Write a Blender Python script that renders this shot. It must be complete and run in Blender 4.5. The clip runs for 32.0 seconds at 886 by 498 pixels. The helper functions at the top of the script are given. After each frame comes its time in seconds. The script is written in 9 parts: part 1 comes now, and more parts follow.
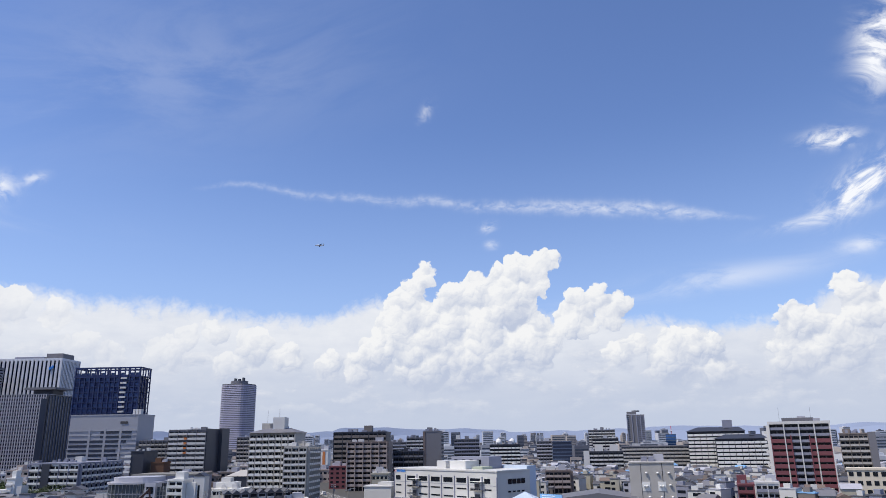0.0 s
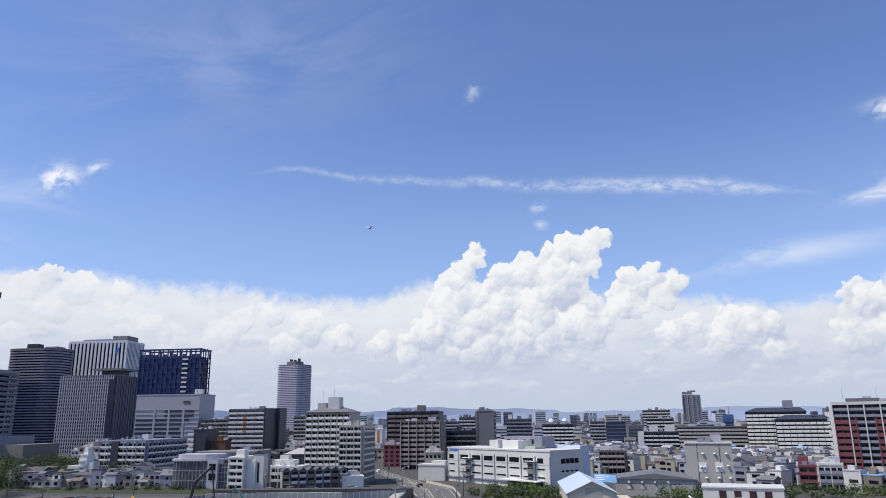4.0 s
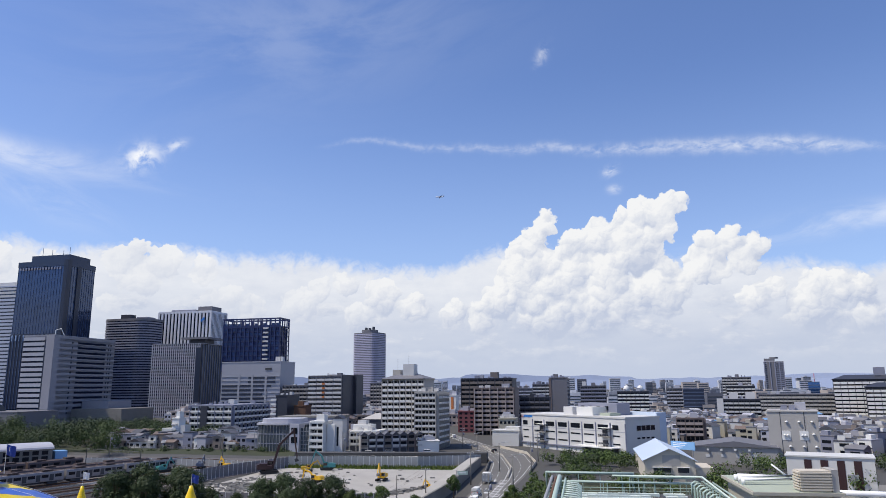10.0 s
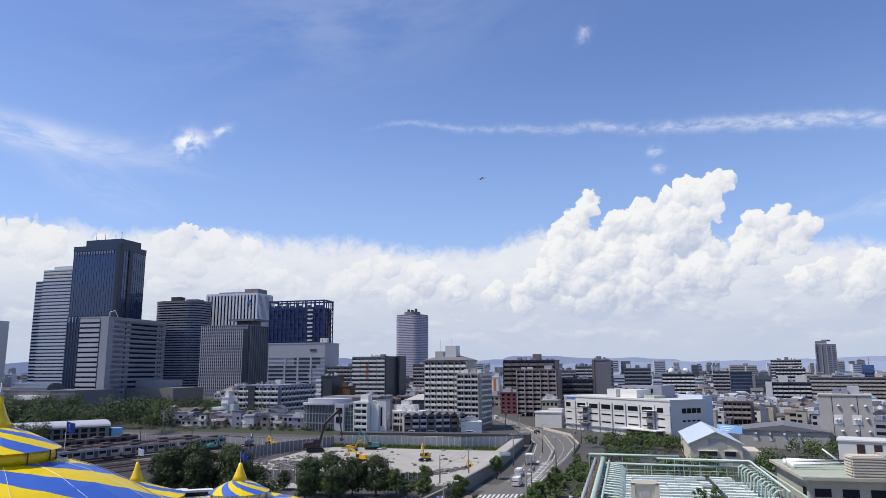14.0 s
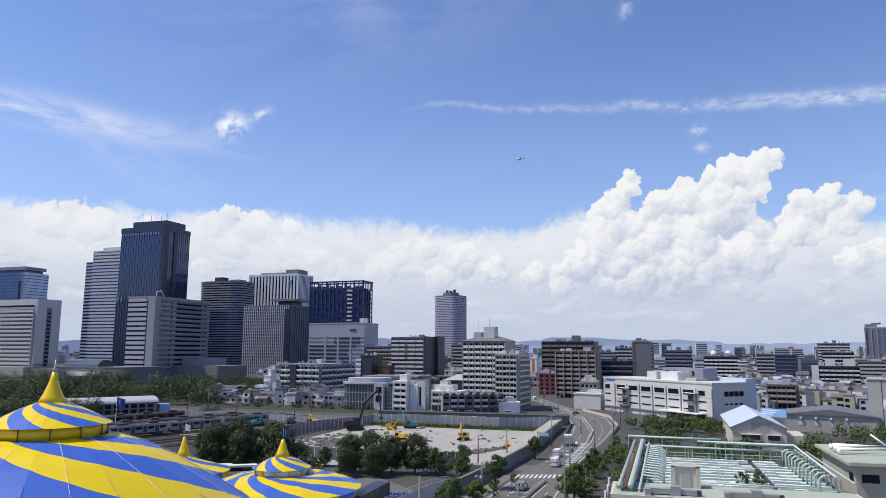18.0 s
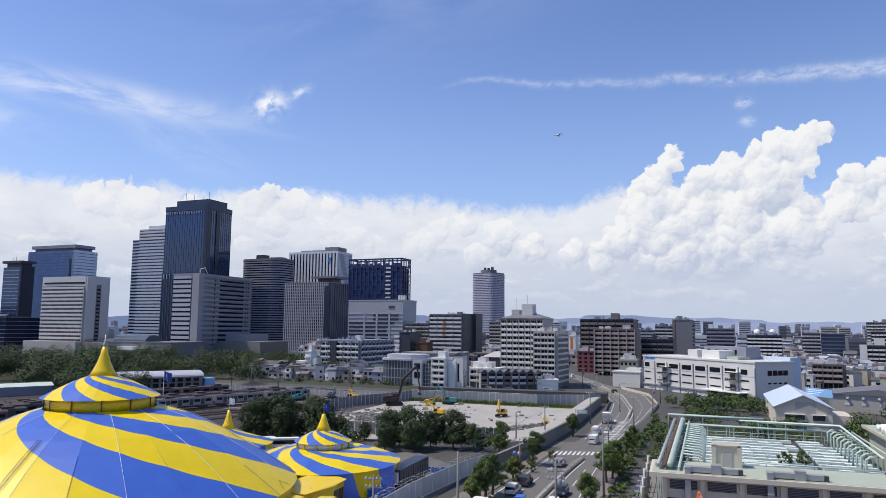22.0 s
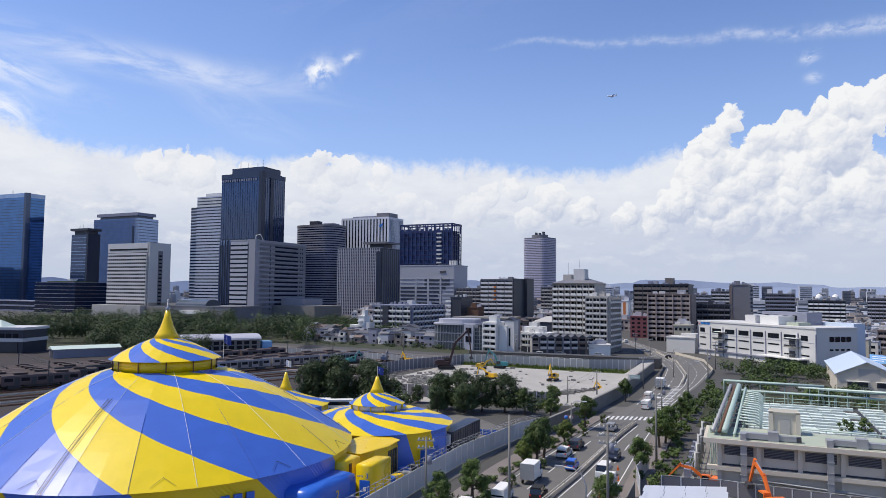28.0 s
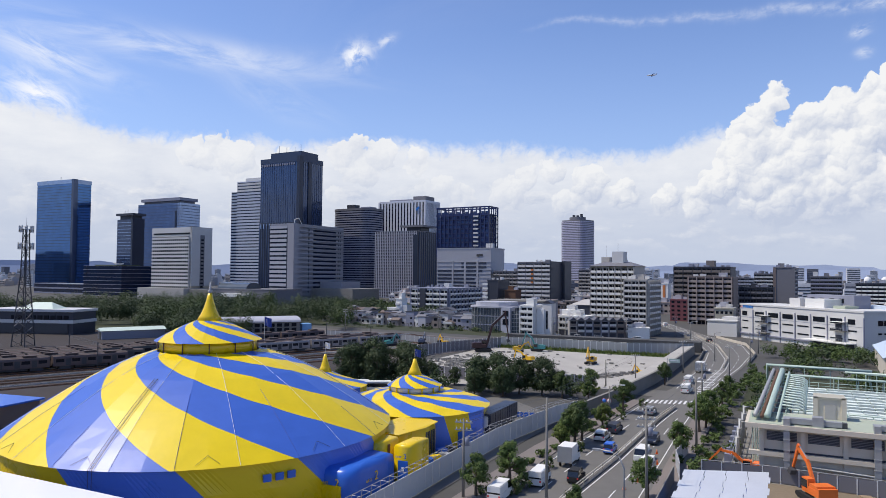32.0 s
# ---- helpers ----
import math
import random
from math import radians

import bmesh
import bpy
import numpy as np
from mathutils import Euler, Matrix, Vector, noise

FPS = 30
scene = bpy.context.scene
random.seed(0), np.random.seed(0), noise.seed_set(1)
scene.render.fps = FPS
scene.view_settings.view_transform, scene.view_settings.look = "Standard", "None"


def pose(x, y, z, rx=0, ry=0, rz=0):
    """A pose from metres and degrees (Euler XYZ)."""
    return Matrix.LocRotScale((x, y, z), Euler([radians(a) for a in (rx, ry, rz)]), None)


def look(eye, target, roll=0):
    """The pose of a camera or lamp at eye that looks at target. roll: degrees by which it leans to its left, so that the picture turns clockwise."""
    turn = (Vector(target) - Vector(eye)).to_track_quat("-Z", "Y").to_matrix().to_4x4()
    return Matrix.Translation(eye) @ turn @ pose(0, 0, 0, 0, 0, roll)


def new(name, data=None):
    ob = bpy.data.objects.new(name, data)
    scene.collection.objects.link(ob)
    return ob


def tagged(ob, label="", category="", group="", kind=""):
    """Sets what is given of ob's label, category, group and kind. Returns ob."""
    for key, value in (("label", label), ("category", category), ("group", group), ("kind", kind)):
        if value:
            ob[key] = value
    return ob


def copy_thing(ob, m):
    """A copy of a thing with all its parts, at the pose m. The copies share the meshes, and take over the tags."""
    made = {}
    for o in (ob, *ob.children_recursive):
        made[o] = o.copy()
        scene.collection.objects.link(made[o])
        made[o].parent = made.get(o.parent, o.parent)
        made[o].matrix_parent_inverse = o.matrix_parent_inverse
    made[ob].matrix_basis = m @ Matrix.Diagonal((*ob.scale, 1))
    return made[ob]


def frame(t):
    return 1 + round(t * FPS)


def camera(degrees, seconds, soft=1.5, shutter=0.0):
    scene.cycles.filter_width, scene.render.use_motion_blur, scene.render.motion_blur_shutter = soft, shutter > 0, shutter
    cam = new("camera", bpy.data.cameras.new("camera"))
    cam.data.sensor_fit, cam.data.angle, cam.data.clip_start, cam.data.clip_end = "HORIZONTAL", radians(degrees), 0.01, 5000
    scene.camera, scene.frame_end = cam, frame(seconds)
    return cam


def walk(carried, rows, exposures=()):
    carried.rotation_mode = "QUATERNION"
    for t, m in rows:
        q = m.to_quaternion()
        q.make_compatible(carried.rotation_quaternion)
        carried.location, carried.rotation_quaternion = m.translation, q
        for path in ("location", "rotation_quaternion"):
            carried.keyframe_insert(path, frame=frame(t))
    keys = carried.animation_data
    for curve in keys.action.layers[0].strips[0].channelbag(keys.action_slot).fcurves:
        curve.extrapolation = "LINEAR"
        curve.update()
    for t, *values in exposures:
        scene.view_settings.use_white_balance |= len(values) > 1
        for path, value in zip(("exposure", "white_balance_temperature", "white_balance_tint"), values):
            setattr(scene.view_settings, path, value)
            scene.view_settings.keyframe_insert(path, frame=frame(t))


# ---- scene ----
cam = camera(65.02, 32.0, soft=0.65)
EYE = (0, 0, 27)
PATH = [
    (0.0, pose(*EYE, 105.391, 0.857, -0.728)),
    (0.5, pose(*EYE, 105.229, 0.873, -0.203)),
    (1.0, pose(*EYE, 105.064, 0.860, 0.335)),
    (1.5, pose(*EYE, 104.896, 0.835, 0.892)),
    (2.0, pose(*EYE, 104.728, 0.814, 1.456)),
    (2.5, pose(*EYE, 104.546, 0.794, 2.003)),
    (3.0, pose(*EYE, 104.337, 0.760, 2.516)),
    (3.5, pose(*EYE, 104.110, 0.710, 2.997)),
    (5.5, pose(*EYE, 103.184, 0.572, 4.791)),
    (6.0, pose(*EYE, 102.979, 0.543, 5.245)),
    (6.5, pose(*EYE, 102.777, 0.531, 5.725)),
    (7.0, pose(*EYE, 102.579, 0.531, 6.240)),
    (7.5, pose(*EYE, 102.372, 0.529, 6.772)),
    (8.0, pose(*EYE, 102.153, 0.538, 7.309)),
    (8.5, pose(*EYE, 101.932, 0.560, 7.850)),
    (9.0, pose(*EYE, 101.720, 0.576, 8.382)),
    (9.5, pose(*EYE, 101.514, 0.559, 8.888)),
    (10.0, pose(*EYE, 101.310, 0.519, 9.358)),
    (10.5, pose(*EYE, 101.108, 0.505, 9.790)),
    (11.0, pose(*EYE, 100.908, 0.509, 10.193)),
    (11.5, pose(*EYE, 100.713, 0.505, 10.598)),
    (12.0, pose(*EYE, 100.519, 0.480, 11.024)),
    (12.5, pose(*EYE, 100.324, 0.431, 11.465)),
    (13.0, pose(*EYE, 100.148, 0.373, 11.913)),
    (13.5, pose(*EYE, 99.996, 0.309, 12.359)),
    (14.0, pose(*EYE, 99.856, 0.238, 12.792)),
    (14.5, pose(*EYE, 99.721, 0.166, 13.220)),
    (16.5, pose(*EYE, 99.045, 0.002, 14.881)),
    (17.0, pose(*EYE, 98.820, -0.066, 15.242)),
    (17.5, pose(*EYE, 98.570, -0.143, 15.577)),
    (18.0, pose(*EYE, 98.292, -0.225, 15.915)),
    (18.5, pose(*EYE, 98.008, -0.290, 16.279)),
    (19.0, pose(*EYE, 97.735, -0.327, 16.670)),
    (19.5, pose(*EYE, 97.475, -0.356, 17.085)),
    (20.0, pose(*EYE, 97.226, -0.391, 17.509)),
    (20.5, pose(*EYE, 97.301, -0.350, 17.910)),
    (20.6, pose(*EYE, 97.448, -0.294, 18.192)),
    (21.0, pose(*EYE, 97.048, -0.377, 18.382)),
    (21.5, pose(*EYE, 96.606, -0.471, 18.659)),
    (22.0, pose(*EYE, 96.412, -0.507, 19.021)),
    (22.5, pose(*EYE, 96.199, -0.534, 19.386)),
    (23.0, pose(*EYE, 95.972, -0.536, 19.749)),
    (23.5, pose(*EYE, 95.728, -0.538, 20.116)),
    (24.0, pose(*EYE, 95.472, -0.545, 20.494)),
    (24.5, pose(*EYE, 95.219, -0.528, 20.876)),
    (25.0, pose(*EYE, 94.972, -0.506, 21.248)),
    (25.5, pose(*EYE, 94.719, -0.504, 21.606)),
    (27.5, pose(*EYE, 93.727, -0.574, 22.834)),
    (28.0, pose(*EYE, 93.502, -0.539, 23.213)),
    (28.5, pose(*EYE, 93.299, -0.518, 23.591)),
    (29.0, pose(*EYE, 93.113, -0.481, 23.967)),
    (29.5, pose(*EYE, 92.933, -0.449, 24.342)),
    (30.0, pose(*EYE, 92.743, -0.446, 24.717)),
    (30.5, pose(*EYE, 92.549, -0.451, 25.096)),
    (31.0, pose(*EYE, 92.377, -0.460, 25.481)),
    (31.5, pose(*EYE, 92.222, -0.475, 25.865)),
    (32.0, pose(*EYE, 92.076, -0.478, 26.247)),
]
EXPOSURES = [(0.0, 0.0), (32.0, 0.0)]
walk(cam, PATH, EXPOSURES)

# ---- light ----
SUN_AZ, SUN_EL = -109.0, 59.0
sd = Vector((math.sin(radians(SUN_AZ)) * math.cos(radians(SUN_EL)), math.cos(radians(SUN_AZ)) * math.cos(radians(SUN_EL)), math.sin(radians(SUN_EL))))
sun = new("sun", bpy.data.lights.new("sun", "SUN"))
sun.data.energy, sun.data.angle, sun.data.color = 4.0, radians(0.5), (1.0, 0.92, 0.80)
sun.matrix_world = look(sd * 100, (0, 0, 0))


class Nodes:
    """Short hand for building node trees."""

    def __init__(self, tree):
        self.t = tree

    def link(self, a, b):
        self.t.links.new(a, b)

    def put(self, sock, v):
        if isinstance(v, bpy.types.NodeSocket):
            self.link(v, sock)
        elif v is not None:
            sock.default_value = v

    def m(self, op, a, b=None, c=None, clamp=False):
        n = self.t.nodes.new("ShaderNodeMath")
        n.operation, n.use_clamp = op, clamp
        for i, v in enumerate((a, b, c)):
            self.put(n.inputs[i], v)
        return n.outputs[0]

    def noise(self, vec, scale, detail=4.0, rough=0.5, dist=0.0, kind="FBM"):
        n = self.t.nodes.new("ShaderNodeTexNoise")
        n.noise_dimensions, n.noise_type = "3D", kind
        self.put(n.inputs["Vector"], vec)
        n.inputs["Scale"].default_value, n.inputs["Detail"].default_value = scale, detail
        n.inputs["Roughness"].default_value, n.inputs["Distortion"].default_value = rough, dist
        return n.outputs[0]

    def xyz(self, x, y, z=0.0):
        n = self.t.nodes.new("ShaderNodeCombineXYZ")
        for i, v in enumerate((x, y, z)):
            self.put(n.inputs[i], v)
        return n.outputs[0]

    def mixc(self, f, a, b, blend="MIX"):
        n = self.t.nodes.new("ShaderNodeMix")
        n.data_type, n.blend_type = "RGBA", blend
        self.put(n.inputs[0], f)
        self.put(n.inputs[6], a if isinstance(a, bpy.types.NodeSocket) else (*a, 1))
        self.put(n.inputs[7], b if isinstance(b, bpy.types.NodeSocket) else (*b, 1))
        return n.outputs[2]

    def step(self, x, lo, hi):
        n = self.t.nodes.new("ShaderNodeMapRange")
        n.interpolation_type = "SMOOTHSTEP"
        self.put(n.inputs[0], x)
        n.inputs[1].default_value, n.inputs[2].default_value = lo, hi
        return n.outputs[0]

    def curve(self, x, lo, hi, top, pts):
        """A curve over lo..hi of values 0..top."""
        n = self.t.nodes.new("ShaderNodeFloatCurve")
        c = n.mapping.curves[0]
        self.put(n.inputs["Value"], self.m("DIVIDE", self.m("SUBTRACT", x, lo), hi - lo))
        ps = [((a - lo) / (hi - lo), e / top) for a, e in pts]
        c.points[0].location, c.points[1].location = ps[0], ps[-1]
        for p in ps[1:-1]:
            c.points.new(*p)
        for p in c.points:
            p.handle_type = "AUTO_CLAMPED"
        n.mapping.update()
        return self.m("MULTIPLY", n.outputs[0], top)


world = bpy.data.worlds.new("sky")
scene.world = world
world.use_nodes = True
wt = world.node_tree
wt.nodes.clear()
N = Nodes(wt)
sky = wt.nodes.new("ShaderNodeTexSky")
sky.sky_type, sky.sun_disc = "NISHITA", False
sky.sun_elevation, sky.sun_rotation = radians(SUN_EL), radians(SUN_AZ % 360)
sky.air_density, sky.dust_density, sky.ozone_density, sky.altitude = 1.0, 0.6, 2.0, 0
tc = wt.nodes.new("ShaderNodeTexCoord").outputs["Generated"]
sep = wt.nodes.new("ShaderNodeSeparateXYZ")
N.link(tc, sep.inputs[0])
DEG = 57.29578
az = N.m("MULTIPLY", N.m("ARCTAN2", sep.outputs[0], sep.outputs[1]), DEG)
el = N.m("MULTIPLY", N.m("ARCSINE", sep.outputs[2]), DEG)
ae = N.xyz(az, el)
n_lo = N.noise(ae, 0.10, 6, 0.55)
n_mid = N.noise(ae, 0.35, 6, 0.6)
# heaps: domes riding on one another, with cauliflower heads, lit from the upper left
warp = wt.nodes.new("ShaderNodeVectorMath")
warp.operation = "MULTIPLY_ADD"
wn = wt.nodes.new("ShaderNodeTexNoise")
N.link(ae, wn.inputs["Vector"])
wn.noise_dimensions = "2D"
wn.inputs["Scale"].default_value, wn.inputs["Detail"].default_value, wn.inputs["Roughness"].default_value = 0.7, 6, 0.52
N.link(wn.outputs["Color"], warp.inputs[0])
warp.inputs[1].default_value = (1.3, 1.3, 0)
N.link(ae, warp.inputs[2])
wv = warp.outputs[0]
WARP = Vector((0.65, 0.65, 0))


def shifted(vec, dx, dy):
    n = wt.nodes.new("ShaderNodeVectorMath")
    n.operation = "ADD"
    N.link(vec, n.inputs[0])
    n.inputs[1].default_value = (dx, dy, 0)
    return n.outputs[0]


def bumps(vec, scale, smooth):
    """Round bumps packed side by side, 0 in the creases and 1 on the crowns."""
    n = wt.nodes.new("ShaderNodeTexVoronoi")
    n.voronoi_dimensions, n.feature = "2D", "SMOOTH_F1"
    N.link(vec, n.inputs["Vector"])
    n.inputs["Scale"].default_value, n.inputs["Smoothness"].default_value = scale, smooth
    d = n.outputs[0]
    return N.m("SUBTRACT", 1.0, N.m("MULTIPLY", N.m("MULTIPLY", d, d), 1.6))


def slope(make, dist):
    """How far a height falls towards the light: over 0 where it faces the light."""
    return N.m("SUBTRACT", make(wv), make(shifted(wv, -dist * 0.55, dist)))


DOMES = [(-0.7, 13.2, 1.0), (-1.5, 12.0, 1.1), (-2.1, 10.4, 1.9), (1.8, 11.0, 1.5), (3.7, 11.7, 1.7), (5.9, 12.9, 1.3), (7.3, 13.4, 1.5), (9.0, 13.9, 1.2), (10.0, 14.0, 0.9), (8.4, 12.3, 1.4), (6.5, 11.0, 2.3), (4.0, 9.3, 2.4), (0.4, 8.8, 2.4), (-3.2, 8.7, 1.9), (-4.5, 6.9, 1.6), (11.8, 11.1, 0.9), (13.6, 10.7, 1.2), (15.2, 10.4, 1.1), (14.5, 9.3, 1.2), (11.8, 9.3, 1.7), (3.4, 6.4, 2.6), (8.2, 7.6, 2.4), (-0.8, 5.8, 2.3),
         (-14.4, 7.3, 1.5), (-11.7, 6.6, 1.2), (-8.4, 5.9, 1.1), (-6.3, 5.6, 1.4), (16.4, 7.1, 0.9), (15.0, 6.6, 1.1), (19.1, 7.4, 1.1), (20.3, 6.9, 1.2), (21.8, 6.6, 1.1), (18.8, 5.4, 1.9), (22.4, 4.8, 1.4), (28.1, 8.6, 1.1), (27.3, 7.8, 1.0), (29.3, 7.8, 1.3), (31.6, 10.1, 1.0), (32.4, 8.6, 1.5), (30.4, 6.0, 2.2), (27.4, 5.4, 1.7), (35.4, 8.8, 2.2),
         (-44.1, 10.1, 1.1), (-45.9, 9.0, 1.3), (-43.0, 8.8, 1.7), (-33.2, 10.5, 0.9), (-31.4, 9.8, 1.3), (-34.6, 9.4, 1.2), (-33.0, 8.6, 1.6), (-28.6, 9.2, 1.1), (-39.2, 8.8, 1.1), (-26.4, 7.3, 0.9), (-27.9, 6.6, 1.0), (-24.8, 6.2, 1.2), (-19.3, 8.0, 0.9), (-17.4, 8.5, 1.0), (-20.9, 6.6, 1.5), (-16.0, 5.6, 1.4), (-35.2, 6.3, 0.8), (-57.3, 4.6, 1.1), (-52.4, 4.0, 0.9)]


def domes(vec):
    out = -9.0
    for a0, e0, r0 in DOMES:
        n = wt.nodes.new("ShaderNodeVectorMath")
        n.operation = "DISTANCE"
        N.link(vec, n.inputs[0])
        n.inputs[1].default_value = (a0 + WARP.x, e0 + WARP.y, 0)
        d = n.outputs["Value"]
        out = N.m("SMOOTH_MAX", N.m("MULTIPLY_ADD", N.m("MULTIPLY", d, d), -1.0 / r0, r0), out, 0.22)
    return out


def large_heads(vec):
    return bumps(vec, 0.62, 0.25)


def mid_heads(vec):
    return bumps(vec, 1.5, 0.2)


def small_heads(vec):
    return bumps(vec, 3.6, 0.2)


big_h, mid_h, small_h = large_heads(wv), mid_heads(wv), small_heads(wv)
form = domes(wv)
facing = N.m("SUBTRACT", form, domes(shifted(wv, -0.28, 0.5)))
puffs = N.m("ADD", N.m("MULTIPLY", slope(large_heads, 0.34), 0.8), N.m("ADD", N.m("MULTIPLY", slope(mid_heads, 0.16), 0.32), N.m("MULTIPLY", slope(small_heads, 0.07), 0.13)))
crown = N.m("ADD", N.m("MULTIPLY", big_h, 0.45), N.m("ADD", N.m("MULTIPLY", mid_h, 0.35), N.m("MULTIPLY", small_h, 0.2)))
edge = N.m("ADD", form, N.m("MULTIPLY", N.m("SUBTRACT", crown, 0.50), 1.0))
blur = N.m("ADD", 0.9, N.m("MULTIPLY", N.m("SUBTRACT", 1.0, N.step(el, 3.0, 8.0)), 4.0))
m_heap = N.m("MULTIPLY", N.step(N.m("DIVIDE", N.m("ADD", edge, N.m("MULTIPLY", N.m("SUBTRACT", blur, 0.9), 0.12)), blur), -0.02, 0.30), N.step(el, 1.4, 5.0))
light_h = N.m("ADD", N.m("MULTIPLY", facing, 0.34), N.m("ADD", N.m("MULTIPLY", puffs, 0.8), N.m("ADD", N.m("MULTIPLY", N.m("SUBTRACT", crown, 0.6), 0.26), N.m("MULTIPLY", N.m("SUBTRACT", n_mid, 0.5), 1.0))))
shade = N.m("ADD", N.m("ADD", 0.22, N.m("MULTIPLY", N.step(el, 3.0, 9.0), 0.42)), light_h, clamp=True)
c_heap = N.mixc(shade, (0.52, 0.58, 0.725), (0.905, 0.91, 0.92))
# ragged lower layers, grey below and pale on top
low_v = N.xyz(N.m("MULTIPLY", az, 0.62), N.m("MULTIPLY", el, 1.25), 4.0)
low_n = N.noise(low_v, 0.42, 9, 0.6)
low_up = N.noise(shifted(low_v, -0.22, 0.5), 0.42, 9, 0.6)
m_low = N.step(N.m("ADD", low_n, N.m("MULTIPLY", N.m("SUBTRACT", 5.0, el), 0.02)), 0.47, 0.60)
m_low = N.m("MULTIPLY", m_low, N.m("MULTIPLY", N.step(el, 0.8, 3.0), N.m("SUBTRACT", 1.0, N.step(el, 5.5, 8.5))))
s_low = N.m("ADD", 0.40, N.m("ADD", N.m("MULTIPLY", N.m("SUBTRACT", low_n, low_up), 3.0), N.m("MULTIPLY", puffs, 0.35)), clamp=True)
c_low = N.mixc(s_low, (0.50, 0.565, 0.715), (0.86, 0.87, 0.90))
# soft high bank behind
BANK = [(-180, 6), (-90, 8), (-75, 11), (-62, 12.2), (-57, 11.9), (-52, 10.8), (-48, 10.3), (-43, 10.7), (-38, 10.3), (-33, 10.8), (-27, 10.6), (-21, 10.5), (-16, 9.9), (-11, 9.6), (-7, 10.5), (-3, 11.2), (3, 10.2), (10, 9.7), (16, 9.3), (20, 8.8), (24, 8.3), (29, 9.2), (34, 10.8), (50, 9), (90, 7), (180, 6)]
bank = N.m("ADD", N.curve(az, -180, 180, 20, BANK), N.m("ADD", N.m("MULTIPLY", N.m("SUBTRACT", n_lo, 0.5), 1.2), N.m("ADD", N.m("MULTIPLY", N.m("SUBTRACT", n_mid, 0.5), 0.9), N.m("MULTIPLY", N.m("SUBTRACT", crown, 0.6), 0.9))))
m_bank = N.m("MULTIPLY", N.step(N.m("SUBTRACT", bank, el), -0.45, 1.0), 0.97)
streaky = N.noise(N.xyz(N.m("MULTIPLY", az, 0.3), N.m("MULTIPLY", el, 1.1), 9.0), 0.5, 6, 0.58)
soft = N.m("ADD", N.m("ADD", N.m("MULTIPLY", N.m("SUBTRACT", n_mid, 0.5), 0.5), N.m("MULTIPLY", N.m("SUBTRACT", streaky, 0.5), 0.9)), N.m("ADD", 0.22, N.m("MULTIPLY", N.step(el, 2.5, 9.0), 0.56)), clamp=True)
c_bank = N.mixc(soft, (0.53, 0.59, 0.73), (0.86, 0.875, 0.91))
# veils, wisps and the long thin streak
def blob(a0, e0, ra, re, turn, gain, sc=0.5, stretch=3.0):
    ca, sa = math.cos(radians(turn)), math.sin(radians(turn))
    da, de = N.m("SUBTRACT", az, a0), N.m("SUBTRACT", el, e0)
    u = N.m("ADD", N.m("MULTIPLY", da, ca), N.m("MULTIPLY", de, sa))
    v = N.m("SUBTRACT", N.m("MULTIPLY", de, ca), N.m("MULTIPLY", da, sa))
    r2 = N.m("ADD", N.m("POWER", N.m("ABSOLUTE", N.m("DIVIDE", u, ra)), 2.0), N.m("POWER", N.m("ABSOLUTE", N.m("DIVIDE", v, re)), 2.0))
    g = N.m("POWER", 2.71828, N.m("MULTIPLY", r2, -1.0))
    nz = N.noise(N.xyz(N.m("DIVIDE", u, stretch), v, a0), sc, 7, 0.62, 0.6)
    return N.m("MULTIPLY", N.m("MULTIPLY", g, N.step(nz, 0.36, 0.66)), gain)


WISPS = [(-33.6, 17.5, 1.2, 0.8, 22, 1.15, 0.9, 1.0), (-31.2, 18.6, 0.8, 0.35, 28, 0.6, 1.2, 1.5), (-47, 16.8, 12, 1.0, -3, 0.65, 0.4, 4.0), (-56, 15.2, 4, 1.0, -14, 0.7, 0.6, 3.0), (-56.5, 12.2, 2.4, 1.3, -25, 1.1, 0.8, 2.0), (-40, 14.0, 3.5, 1.2, -20, 0.35, 0.4, 3.0),
         (-0.4, 26.5, 0.45, 0.8, -35, 0.42, 1.1, 1.5), (4.9, 17.1, 0.6, 0.35, 20, 0.8, 1.1, 1.5), (5.1, 15.6, 0.5, 0.3, 0, 0.6, 1.1, 1.5), (32.2, 20.8, 1.6, 0.6, -5, 1.3, 0.9, 1.8), (33.6, 17.2, 2.6, 1.1, 33, 1.8, 0.7, 2.2), (30.4, 15.2, 2.8, 0.4, 6, 1.0, 0.7, 3.0), (36.8, 26.4, 1.6, 2.6, -22, 1.8, 0.6, 2.0),
         (22, 11.6, 8, 0.8, 4, 0.5, 0.4, 4.0), (33, 13.0, 1.4, 0.5, 0, 0.6, 0.8, 2.0), (-22, 28, 16, 5, 12, 0.12, 0.2, 3.0)]
veil = 0.0
for w in WISPS:
    veil = N.m("ADD", blob(*w), veil)
track = N.curve(az, -30, 40, 30, [(-30, 19), (-19.5, 19.5), (-16.5, 20.15), (-14, 20.1), (-10.5, 19.55), (-7.7, 19.6), (-3.4, 19.25), (0.2, 19.4), (2.2, 19.0), (7.1, 18.7), (12, 18.3), (17, 17.8), (19.5, 17.4), (23.2, 16.6), (27, 15.9), (40, 15)])
wob = N.m("MULTIPLY", N.m("SUBTRACT", N.noise(N.xyz(az, 0, 7), 1.1, 5, 0.6), 0.5), 0.6)
dv = N.m("DIVIDE", N.m("SUBTRACT", el, N.m("ADD", track, wob)), N.curve(az, -30, 40, 1, [(-30, 0.14), (-20, 0.16), (-8, 0.30), (5, 0.38), (14, 0.50), (19, 0.5), (26, 0.2), (40, 0.2)]))
